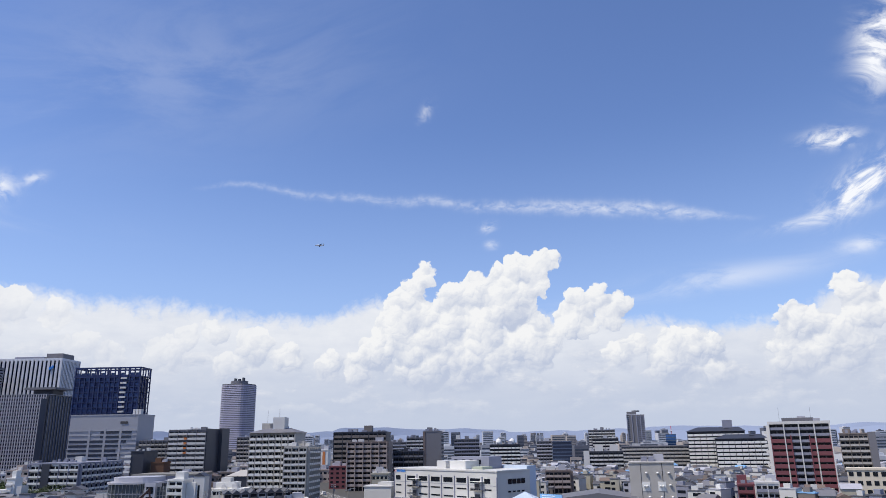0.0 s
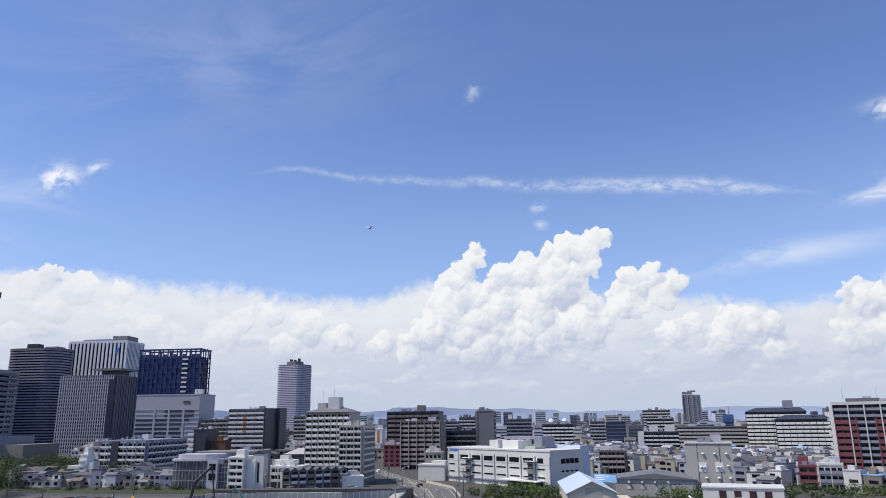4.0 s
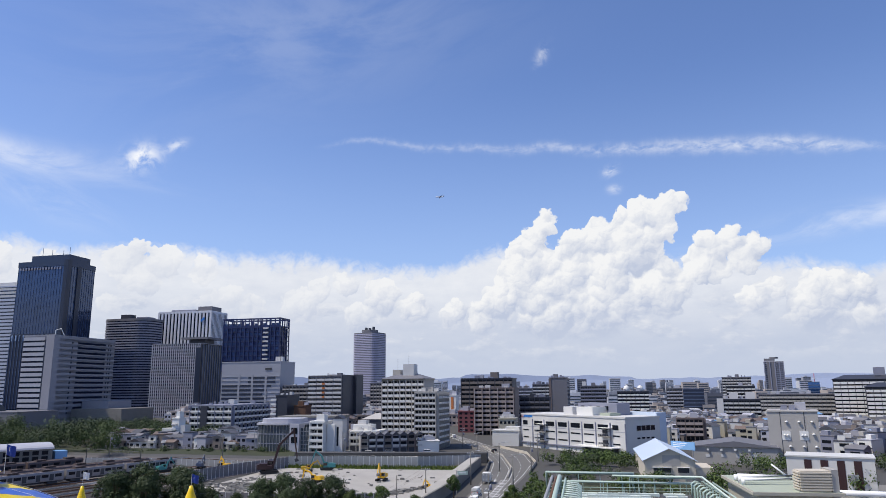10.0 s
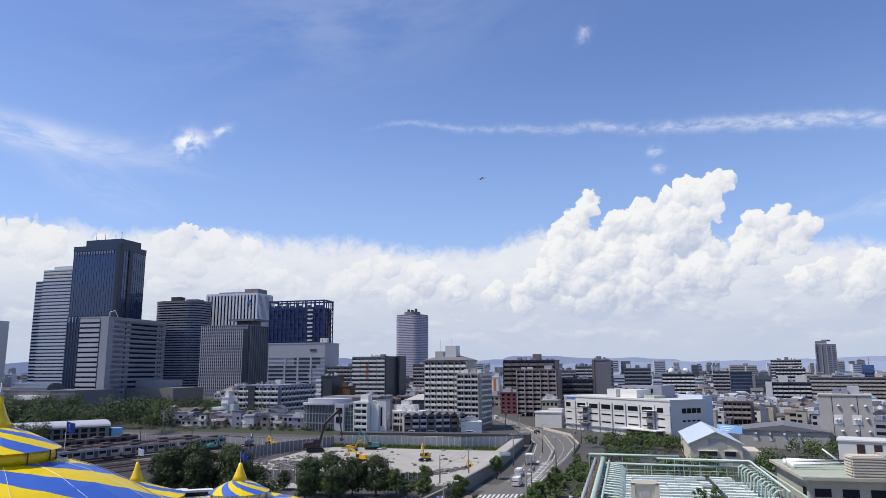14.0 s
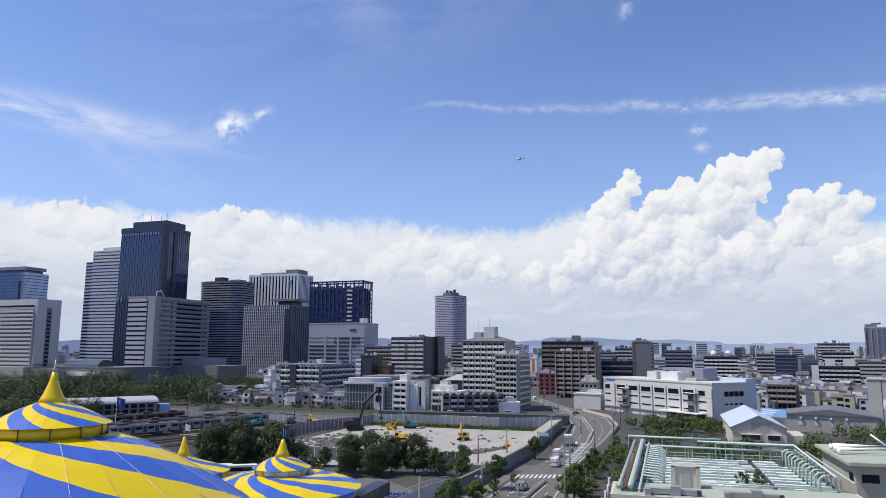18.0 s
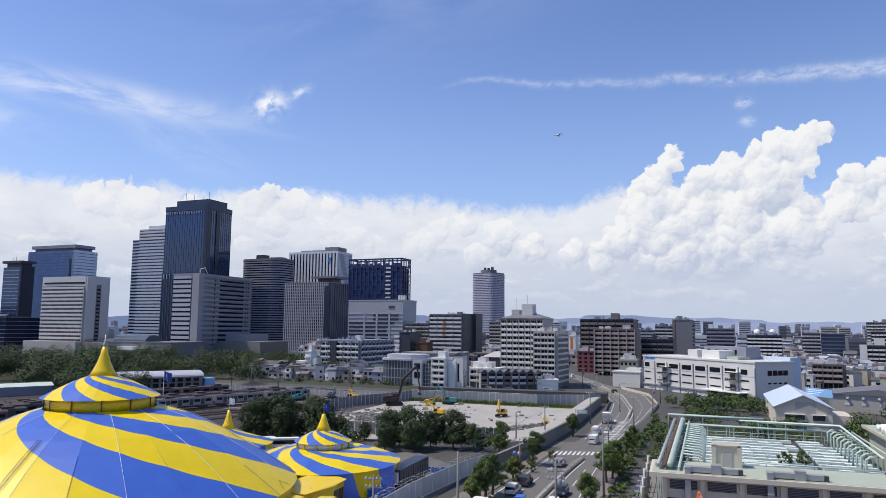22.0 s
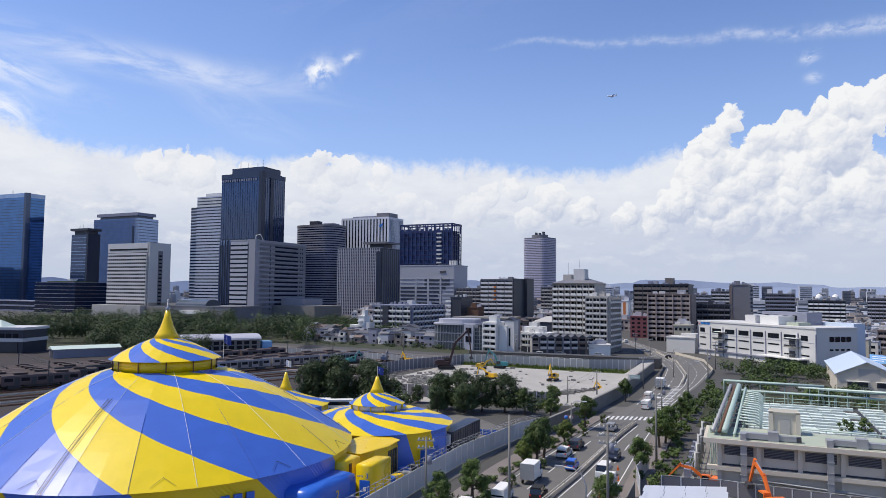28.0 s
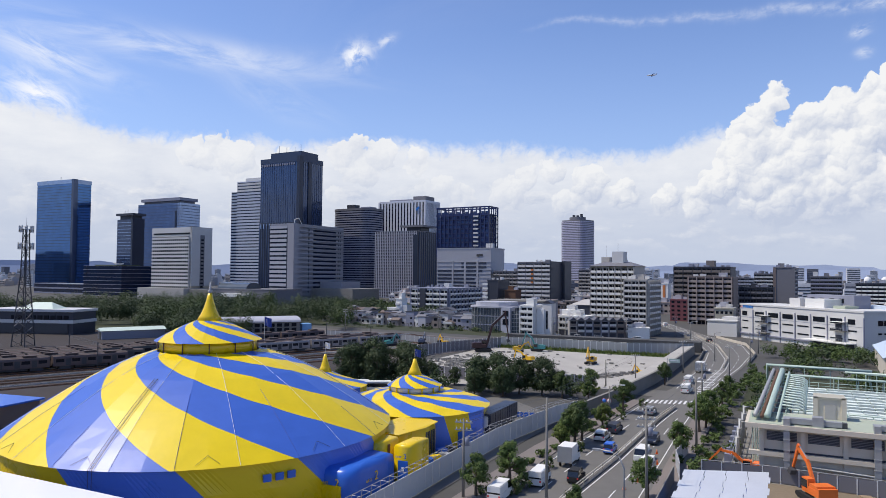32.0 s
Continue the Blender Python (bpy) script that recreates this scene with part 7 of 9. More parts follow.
for y, z, r in ((0, 5.4, 0.6), (-6, 4.2, 0.5), (-12, 3.4, 0.8)):
    tube("pipe", [(-12, y, z), (22, y + 1, z)], r, M["pvc_white"], wp, 12)
    for k in range(5):
        tube("stand", [(-10 + k * 7, y, 0), (-10 + k * 7, y, z - r)], 0.12, M["galv"], wp, 6)
sheet("works_yard", [(-9, 96), (70, 96), (110, 215), (-6, 215)], 0.015, M["concrete"], "weathered concrete yard of the water works")
sheet("works_green", [(-9, 153), (40, 153), (60, 210), (-8, 215)], 0.03, M["grass_dry"], "rough green ground behind the filter beds")
sheet("bare_soil", [(-8, 80), (40, 80), (40, 101.5), (-3, 101.5)], 0.03, M["soil"], "bare brown soil with weeds")
# long shed behind the gabled warehouse
ls = root("long_shed", 62, 276, 0, -14, "long grey shed with shallow pitched roof and wall vents", "shed")
bx("body", ls, M["beige"], -14, 14, -12, 12, 0, 6)
raw("roof", [(-14.6, -12.6, 5.9), (14.6, -12.6, 5.9), (14.6, 12.6, 5.9), (-14.6, 12.6, 5.9), (0, -12.6, 7.9), (0, 12.6, 7.9)], [(0, 1, 4), (2, 3, 5), (1, 2, 5, 4), (3, 0, 4, 5), (0, 3, 2, 1)], M["mid_grey"], ls)
for k in range(4):
    bx("vent_hood", ls, M["white_paint"], -9 + k * 4.5, -8.3 + k * 4.5, -12.8, -12, 4.6, 5.2), bx("window", ls, M["white_tile"], -9.5 + k * 5, -8 + k * 5, -12.1, -11.9, 2.4, 3.4)
bx("lean_to", gw, M["cream"], 7, 12, -19, -6, 0, 4)
bx("vent_band", gw, M["dark_grey"], -4.6, 0.2, -20.15, -19.9, 2.6, 4.0), bx("vent_band", gw, M["dark_grey"], 2.2, 5.2, -20.15, -19.9, 2.6, 4.0)
bx("awning", gw, M["white_paint"], -4.8, 0.4, -20.8, -20, 4.0, 4.15), bx("awning", gw, M["white_paint"], 2.0, 5.4, -20.8, -20, 4.0, 4.15)
bx("wall_sheet", gw, M["beige"], -2, 3, -20.05, -19.9, 4.4, 7.4)
sg2 = root("roof_sign", 40, 252, 0, -50, "pale blue hoarding sign board on posts", "sign")
bx("board", sg2, M["sign_pale"], -5, 5, -0.1, 0.1, 6, 8.6)
for q in range(3):
    bx("text_bar", sg2, M["lettering_white"], -4, 2 - q, -0.16, -0.1, 7.9 - q * 0.6, 8.1 - q * 0.6)
for x in (-4, 4):
    tube("post", [(x, 0.2, 0), (x, 0.2, 9)], 0.1, M["steel"], sg2, 6)
# grey block details
for k, x in enumerate((-4.0, 3.6)):
    bx("panel_joint", gb, M["dark_grey"], x, x + 0.18, -7.58, -7.4, 0, 17.8)
for x, z in ((-2, 14), (2.0, 14), (6, 14), (-1.4, 5.6), (2.8, 5.6), (6.6, 5.6), (6.2, 9.8)):
    lathe("vent_hood", [(0.5, 0), (0.5, 0.35), (0.2, 0.6)], M["white_paint"], gb, 10, at=(x, -7.8, z))
for x in (-2.4, 3.2):
    bx("white_panel", gb, M["white_paint"], x - 1.4, x + 1.4, -7.6, -7.45, 8.0, 11.2)
    for s in (-0.5, 0.5):
        lathe("vent_hood", [(0.4, 0), (0.4, 0.35), (0.15, 0.6)], M["white_paint"], gb, 10, at=(x + s, -7.9, 9.4))
# works building windows, balconies, sign, roof rooms
for i in range(8):
    x0 = -33.5 + i * 8.37 + 1.2
    wins = (7 if i not in (0, 7) else 4)
    for k in range(wins):
        w = 5.9 / 7
        if i == 0 and k > 3:
            continue
        bx("window", fac, M["window"], x0 + k * w + 0.06, x0 + (k + 1) * w - 0.06, -15.12, -14.9, 10.0, 11.9)
    for z in (7.4, 4.2):
        for k in range(0, 6 if i not in (0, 7) else 4):
            bx("slot_window", fac, M["window"], x0 + k * 1.0 + 0.08, x0 + k * 1.0 + 0.92, -15.12, -14.9, z, z + 0.55)
    bx("sill_line", fac, M["grey_tile"], x0 - 1.0, x0 + 6.9, -15.06, -14.9, 9.2, 9.32)
for x in (-20.5, 20.0):
    for z in (3.2, 7.2):
        bx("balcony_slab", fac, M["concrete"], x, x + 6, -17.2, -15, z, z + 0.25)
        for k in range(7):
            tube("rail_post", [(x + k, -17.1, z + 0.2), (x + k, -17.1, z + 1.3)], 0.05, M["galv"], fac, 4)
        tube("hand_rail", [(x, -17.1, z + 1.3), (x + 6, -17.1, z + 1.3)], 0.05, M["galv"], fac, 4)
        bx("door", fac, M["steel_dark"], x + 0.6, x + 3.4, -15.15, -14.9, z + 0.25, z + 2.6)
    bx("awning", fac, M["white_paint"], x + 0.2, x + 6.2, -17.2, -15, 11 - 0.4, 11 - 0.2)
bx("canopy", fac, M["white_paint"], 8, 30, -19.5, -15, 3.0, 3.4), bx("loading_bay", fac, M["dark_grey"], 10, 29, -15.2, -14.9, 0, 3.0), bx("soffit_band", fac, M["grey_tile"], -33.5, 10, -15.6, -15, 1.9, 2.4)
for k in range(7):
    bx("sign_mark", fac, M["sign_blue"], -31.6 + k * 0.95, -31.0 + k * 0.95, -15.2, -15.0, 13.4, 14.4)
lathe("sign_dot", [(0.6, 0), (0.6, 0.1)], M["sign_red"], fac, 12, at=(-32.6, -15.1, 13.6))
for x in (33.56,):
    for k in range(4):
        bx("side_window", fac, M["window"], 33.4, 33.62, -9 + k * 2.6, -6.8 + k * 2.6, 9.8, 11.7), bx("side_window", fac, M["window"], 33.4, 33.62, -9 + k * 2.6, -7.4 + k * 2.6, 6.6, 7.2)
roof_box(fac, 2, 12, -12, -4, 15.1, 18.5, M["white_paint"]), roof_box(fac, -9, -3, -10, -4, 15.1, 18.4, M["white_tile"]), roof_box(fac, -6, 18, -3.9, 3.6, 15.1, 20, M["grey_tile"]), roof_box(fac, 14, 20, -10, -4, 15.1, 16.2, M["roof_pale"])
for k in range(4):
    bx("roof_room_window", fac, M["window"], -4 + k * 5, -2 + k * 5, -4.05, -3.8, 17, 18.8)
bx("rear_hall", fac, M["roof_blue"], 4, 32, 4.1, 9.5, 0, 16.4)
anx = building("works_annex", "small white works annex with flat roof", (-20, 338), -14, 13, 11, 6.8, M["white_works"], 1, top=0.4, cat="works building")
bx("upper_room", anx, M["white_works"], -1, 5.8, -2, 4.6, 6.4, 8.6)
bx("side_wall_panel", anx, M["mid_grey"], 5.9, 6.15, -4.9, 4.9, 0, 6.0)
for k in range(5):
    bx("vent_slot", anx, M["dark_grey"], -4.5 + k * 2.1, -3.4 + k * 2.1, -5.08, -4.9, 3.6, 4.5)

# ---- circus yard ----
sheet("circus_yard", [(-112, 20), (-40, 20), (-38, 128), (-60, 149), (-108, 149), (-112, 110)], 0.015, M["asphalt"], "dark asphalt yard round the circus tents")
cf = root("circus_fence", 0, 0, 0, 0, "white sheet fence with galvanised lattice top rail", "fence")
FP = [(-41.3, 40), (-40.6, 64), (-40.8, 86), (-40.8, 103), (-38.2, 125), (-36, 132)]
for (xa, ya), (xb, yb) in zip(FP, FP[1:]):
    n = max(1, round(math.hypot(xb - xa, yb - ya) / 2.0))
    ang = math.degrees(math.atan2(yb - ya, xb - xa))
    for i in range(n):
        x, y = xa + (xb - xa) * (i + 0.5) / n, ya + (yb - ya) * (i + 0.5) / n
        w = math.hypot(xb - xa, yb - ya) / n
        bx("panel", cf, M["white_tile"], x - w / 2 + 0.03, x + w / 2 - 0.03, y - 0.04, y + 0.04, 0.1, 3.0, ang)
        tube("brace", [(x, y, 0.1), (x, y, 3.4), (x - 1.1, y, 3.4), (x - 1.1, y, 0.1)], 0.035, M["galv"], cf, 4)
    tube("top_rail", [(xa, ya, 3.4), (xb, yb, 3.4)], 0.045, M["galv"], cf, 5), tube("top_rail", [(xa - 1.1, ya, 3.4), (xb - 1.1, yb, 3.4)], 0.045, M["galv"], cf, 5)


def lettering(text, x, y, z, size, rz, material, parent, tilt=90):
    cu = bpy.data.curves.new("lettering", "FONT")
    cu.body, cu.size, cu.extrude, cu.align_x = text, size, 0.01, "CENTER"
    cu.materials.append(material)
    o = new("lettering", cu)
    o.parent = parent
    o.matrix_basis = pose(x, y, z, tilt, 0, rz)
    return o


def tarp_form(name, plan, h, round_r, material, parent, seed):
    """A taut cover over a frame: rounded shoulders and shallow wrinkles."""
    V, F = [], []
    n = len(plan)
    lv = [(0, 0), (h * 0.35, 0), (h - round_r, 0), (h - round_r * 0.35, round_r * 0.3), (h, round_r)]
    cx, cy = sum(p[0] for p in plan) / n, sum(p[1] for p in plan) / n
    for z, ins in lv:
        for x, y in plan:
            d = Vector((cx - x, cy - y))
            k = ins / max(d.length, 0.1)
            w = 0.12 * noise.noise(Vector((x * 0.8, y * 0.8 + seed, z * 0.9)))
            V.append((x + d.x * k + w, y + d.y * k - w, z + (w * 2 if ins else 0)))
    for i in range(len(lv) - 1):
        for s in range(n):
            F.append((i * n + s, i * n + (s + 1) % n, (i + 1) * n + (s + 1) % n, (i + 1) * n + s))
    F.append(tuple((len(lv) - 1) * n + s for s in range(n)))
    return raw(name, V, F, material, parent, smooth=True)


g2 = root("gate_tunnel", -48, 73.5, 0, 0, "blue tarpaulin entrance tunnel marked gate two", "tent gate")
tarp_form("cover", [(-2.6, -5.2), (-1, -5.3), (0.8, -5.3), (2.4, -5.2), (2.6, -3), (2.6, 0), (2.6, 3), (2.5, 5), (0.5, 5.2), (-2, 5.1), (-2.6, 2.5), (-2.6, -1)], 4.1, 1.0, M["tarp_blue"], g2, 1)
lettering("GATE", 2.75, -1.4, 1.9, 0.5, 90, M["tent_yellow"], g2), lettering("2", 2.75, 0.3, 1.8, 1.6, 90, M["tent_yellow"], g2)
lettering("GATE", -0.9, -5.45, 2.3, 0.45, 0, M["tent_yellow"], g2), lettering("2", 0.9, -5.45, 2.2, 1.2, 0, M["tent_yellow"], g2)
bx("door_panel", g2, M["tent_yellow"], -1.4, 1.4, -5.5, -5.3, 0, 2.2)
g3 = root("gate_tunnel", -45.1, 82.2, 0, 0, "yellow entrance tunnel marked gate three", "tent gate")
tarp_form("cover", [(-1.15, -2.4), (0, -2.5), (1.15, -2.4), (1.25, 0), (1.15, 3.0), (0, 3.1), (-1.15, 3.0)], 4.7, 0.35, M["tent_yellow"], g3, 2)
bx("door", g3, M["tarp_blue"], -0.45, 0.95, -2.66, -2.45, 0, 2.7), bx("notice", g3, M["lettering_white"], 0.1, 0.5, -2.7, -2.65, 1.4, 1.9)
lettering("3", 0.6, -2.62, 3.0, 0.9, 0, M["tarp_blue"], g3), lettering("GATE", -0.4, -2.62, 3.05, 0.36, 0, M["tarp_blue"], g3)
pbx = root("porch", -49.2, 80.6, 0, -8, "yellow tarpaulin porch against the big top", "tent gate")
tarp_form("cover", [(-1.8, -1.8), (0, -1.9), (1.7, -1.8), (1.7, 2.2), (0, 2.3), (-1.8, 2.2)], 5.0, 0.3, M["tent_yellow"], pbx, 5)
bx("seam_strip", pbx, M["rust"], 1.75, 1.82, -0.2, 0.3, 0.2, 4.4)
v3 = root("vestibule", -49.5, 86, 0, 0, "yellow tarpaulin vestibule joining the tents", "tent gate")
tarp_form("cover", [(-3, -1), (1.0, -1), (1.2, 3), (1.9, 5), (1.9, 8.4), (-3, 8.4)], 4.6, 0.5, M["tent_yellow"], v3, 3)
raw("canopy", [(-4.4, -2.4, 5.0), (1.2, -1.6, 4.7), (2.2, 4.6, 4.6), (2.2, 8.6, 4.8), (-3, 10.0, 5.3), (-4.4, -2.4, 4.9), (1.2, -1.6, 4.6), (2.2, 4.6, 4.5), (2.2, 8.6, 4.7), (-3, 10.0, 5.2)], [(0, 1, 2, 3, 4), (9, 8, 7, 6, 5), (0, 5, 6, 1), (1, 6, 7, 2), (2, 7, 8, 3)], M["tent_yellow"], v3)
for k in range(4):
    bx("dark_doorway", v3, M["steel_dark"], 1.9, 2.0, 5.2 + k * 0.8, 5.7 + k * 0.8, 0.2, 3.8)
# spot windows, rigging wires, ladder on the big top
for k in range(3):
    q = radians(-31 + k * 3.2)
    bx("vent_flap", big, M["tarp_blue"], 25.75 * math.cos(q) - 0.1, 25.75 * math.cos(q) + 0.2, 25.75 * math.sin(q) - 0.45, 25.75 * math.sin(q) + 0.45, 3.9, 4.7, math.degrees(q))
for k in range(24):
    q = radians(7.5 + 15 * k)
    pts = [(r * math.cos(q), r * math.sin(q), z + 0.10) for r, z in PROF[:: 2 if k % 3 else 1][: 9 if k % 2 else 3]]
    if len(pts) > 1:
        tube("seam_rope", pts, 0.022, M["lettering_white"] if k % 2 else M["tent_navy"], big, 4)
q = radians(-72)
for s in (-0.22, 0.22):
    tube("ladder_rail", [(r * math.cos(q) - s * math.sin(q), r * math.sin(q) + s * math.cos(q), z + 0.14) for r, z in [(25.9, 3.0), *PROF[:6]]], 0.035, M["steel_dark"], big, 4)
for k in range(44):
    t = k / 43
    r = 25.8 - 12.2 * t
    z = float(np.interp(r, [p[0] for p in PROF[::-1]], [p[1] for p in PROF[::-1]])) + 0.16
    tube("ladder_rung", [(r * math.cos(q) + 0.22 * math.sin(q), r * math.sin(q) - 0.22 * math.cos(q), z), (r * math.cos(q) - 0.22 * math.sin(q), r * math.sin(q) + 0.22 * math.cos(q), z)], 0.025, M["steel_dark"], big, 3)
for k in range(12):
    q = radians(30 * k + 15)
    tube("collar_post", [(6.75 * math.cos(q), 6.75 * math.sin(q), 15.9), (6.75 * math.cos(q), 6.75 * math.sin(q), 17.6)], 0.08, M["rust"], big, 5)
    tube("collar_post", [(4.35 * math.cos(q), 4.35 * math.sin(q), 7.2), (4.35 * math.cos(q), 4.35 * math.sin(q), 8.3)], 0.14, M["tent_yellow"], t2, 5)
    tube("eave_stay", [(25.5 * math.cos(q - .05), 25.5 * math.sin(q - .05), 6.36), (24.5 * math.cos(q), 24.5 * math.sin(q), 7.1), (25.5 * math.cos(q + .05), 25.5 * math.sin(q + .05), 6.36)], 0.02, M["steel_dark"], big, 4)


def flag(label, x, y, z, h, marks, cloth, rz=20):
    ob = root("flag", x, y, z, rz, label, "flag", "flags")
    ob.scale = (0.62, 0.62, 1.0)
    tube("pole", [(0, 0, -0.3), (0, 0, h)], 0.05, M["white_paint"], ob, 6)
    V, F = [], []
    for i in range(9):
        for j in range(2):
            V.append((i * 0.21, 0.16 * math.sin(i * 1.1), h - 1.3 + j * 1.25 - i * 0.04))
        if i:
            F.append((2 * i - 2, 2 * i, 2 * i + 1, 2 * i - 1))
    raw("cloth", V, F, cloth, ob)
    for x0, x1, z0, z1, mt in marks:
        bx("mark", ob, mt, x0, x1, 0.02, 0.2, h - 1.3 + z0, h - 1.3 + z1)
    return ob


flag("red and white flag on the big top", -82.0, 81.5, 17.6, 2.9, [(0.0, 0.45, 0.1, 1.2, M["sign_red"]), (1.2, 1.65, 0.0, 1.1, M["sign_red"]), (0.65, 1.0, 0.35, 0.8, M["sign_red"])], M["lettering_white"])
flag("navy blue flag on the big top", -66.8, 78, 17.6, 3.2, [(0.5, 1.0, 0.4, 0.9, M["lettering_white"])], M["tent_navy"])
flag("navy blue flag on the smaller tent", -57, 105, 12.5, 1.8, [(0.5, 1.1, 0.4, 0.8, M["lettering_white"])], M["tent_navy"])
flag("white flag with purple mark on the rear tent", -87.5, 121.5, 9.9, 2.6, [(0.5, 1.2, 0.35, 0.85, M["maroon_machine"])], M["lettering_white"])
# white roof nearest the camera, blue-roofed shed
wt_ = root("white_marquee", -80, 33, 0, 0, "large white sheet-roofed marquee", "marquee")
bx("body", wt_, M["white_tile"], -40, 28, -14, 12.4, 0, 5.8)
raw("roof", [(-41, -15, 5.8), (28.6, -15, 5.8), (28.6, 13, 5.8), (-41, 13, 5.8), (-38, -1, 8.2), (20, -1, 8.2)], [(0, 1, 5, 4), (1, 2, 5), (2, 3, 4, 5), (3, 0, 4), (0, 3, 2, 1)], M["pvc_white"], wt_)
bsd = root("blue_roof_shed", -135, 74, 0, 8, "low shed with blue corrugated roof", "shed")
bx("body", bsd, M["brown_tile"], -16, 14, -8, 6, 0, 3.6), bx("roof", bsd, M["tarp_blue"], -16.6, 14.6, -8.8, 6.6, 3.6, 3.9)
# container lorry, cabins and barriers
ct = root("container_trailer", -45.2, 113.6, 0, 90, "long navy box trailer parked by the fence", "trailer")
bx("box", ct, M["dark_navy"], -6.6, 6.6, -1.25, 1.25, 1.2, 4.0), bx("chassis", ct, M["steel_dark"], -6.4, 6.4, -0.9, 0.9, 0.8, 1.2)
for k in range(12):
    bx("side_rib", ct, M["dark_navy"], -6.3 + k * 1.1, -6.2 + k * 1.1, -1.31, 1.31, 1.25, 3.95)
for x in (-5, -3.8, 4.8):
    for y in (-1, 1):
        tube("wheel", [(x, y - 0.15, 0.5), (x, y + 0.15, 0.5)], 0.5, M["black_rubber"], ct, 12)
bx("refrigeration_unit", ct, M["white_tile"], -7.4, -6.65, -1, 1, 2, 3.6)
cb = root("ticket_cabins", -47, 103, 0, 90, "blue site cabins below the trailer", "cabin")
bx("cabin", cb, M["tarp_blue"], -4, 0.5, -2.2, 0.5, 0, 2.5), bx("step", cb, M["steel"], 0.6, 1.4, -1.6, 0, 0, 0.8), bx("cabin", cb, M["tarp_blue"], 5, 9, -2.2, 0.2, 0, 2.3)
panel_fence("blue_barrier", "row of low blue crowd barriers", [(-52, 124), (-42, 126)], 1.1, M["tarp_blue"], 1.6)
cartr = random.Random(3)
for k in range(7):
    c = root("luggage_cart", -44.5 + cartr.uniform(-1.5, 1), 87.5 + k * 1.9, 0, cartr.uniform(0, 90), "small covered equipment cart in the yard", "cart", "equipment carts")
    mt = M[["tarp_blue", "tent_yellow", "galv", "tarp_blue", "steel_dark", "steel_dark", "tarp_blue"][k]]
    bx("box", c, mt, -0.8, 0.8, -0.5, 0.5, 0.35, 1.2)
    for x in (-0.6, 0.6):
        tube("wheel", [(x, -0.55, 0.2), (x, 0.55, 0.2)], 0.2, M["black_rubber"], c, 8)
for k in range(5):
    c = root("parked_van", -104 + k * 5.2, 131 + k * 1.2, 0, 30, "white coach-like van parked behind the tents", "van", "parked vans")
    bx("body", c, M["white_paint"], -3, 3, -1, 1, 0.5, 2.7), bx("window_band", c, M["window_car"], -2.6, 2.9, -1.03, 1.03, 1.5, 2.3)
    for x in (-2, 2):
        tube("wheel", [(x, -1.03, 0.45), (x, 1.03, 0.45)], 0.45, M["black_rubber"], c, 10)


# ---- middle-distance buildings ----
ch = root("curved_glass_hall", -122, 305, 0, -5, "curved glass-fronted hall with white roof ring", "hall")
prism("body", round_plan(11, 9, 7, 6), 0, 11.8, M["glass_hall"], ch)
for k, (px_, py_) in enumerate(round_plan(11.05, 9.05, 7.05, 6)):
    tube("curved_mullion", [(px_, py_, 0), (px_, py_, 11.8)], 0.09, M["galv"], ch, 4)
for z in (3.8, 7.8):
    prism("floor_band", round_plan(11.12, 9.12, 7.1, 6), z, z + 0.45, M["grey_tile"], ch)
prism("roof_ring", round_plan(11.8, 9.8, 7.6, 6), 11.8, 12.6, M["pale_tile"], ch)
prism("roof_drum", round_plan(9.5, 7.8, 6, 6), 12.6, 14.4, M["pale_tile"], ch)
for k in range(14):
    bx("mullion", ch, M["galv"], -10 + k * 1.5, -9.85 + k * 1.5, -9.2, -9.0, 0, 11.8)
bx("white_bay", ch, M["pale_tile"], 7, 11.4, -9.6, -4, 0, 12.2)
for z in (4.4, 8.2):
    bx("bay_window", ch, M["window"], 7.8, 10.6, -9.75, -9.5, z, z + 2.6)
bx("rear_wing", ch, M["grey_tile"], -8, 20, 9, 26, 0, 14.2), bx("rear_wing_roof", ch, M["concrete"], -8.4, 20.4, 8.6, 26.4, 14.2, 14.9)
bx("side_wing", ch, M["glass_hall"], 11.4, 18, -8, 8, 0, 10.6)
for k in range(6):
    bx("side_frame", ch, M["galv"], 11.4 + k * 1.3, 11.6 + k * 1.3, -8.2, -8, 0, 11), bx("side_frame", ch, M["galv"], 11.4, 18, -8.15, -8.0, 1.8 * k, 1.8 * k + 0.2)
w5 = building("white_flats", "narrow white five-storey flats with open balconies", (-100.5, 295), -5, 6.2, 9, 13, M["white_paint"], 5, balcony=(M["white_paint"], M["white_paint"], 1.1, 1, 0.9), cat="apartment building")
bx("side_wing", w5, M["white_paint"], 3.3, 7.0, -2, 4, 0, 12)
cl = root("gabled_stair_tower", -95, 300, 0, -5, "tall white stair tower with small gabled cap", "house")
bx("body", cl, M["white_tile"], -2.2, 2.2, -2.4, 2.4, 0, 14.4)
raw("cap", [(-2.4, -2.6, 14.4), (2.4, -2.6, 14.4), (2.4, 2.6, 14.4), (-2.4, 2.6, 14.4), (0, -2.6, 15.8), (0, 2.6, 15.8)], [(0, 1, 4), (2, 3, 5), (1, 2, 5, 4), (3, 0, 4, 5), (0, 3, 2, 1)], M["dark_grey"], cl)
bx("slot_window", cl, M["window"], -0.4, 0.4, -2.46, -2.3, 3, 11)
tr_ = building("terraced_flats", "white terraced flats with roof gardens and tanks", (-80, 308), -5, 13, 10, 8.2, M["white_paint"], 3, balcony=(M["white_paint"], M["white_paint"], 1.2, 4, 0.9), cat="apartment building")
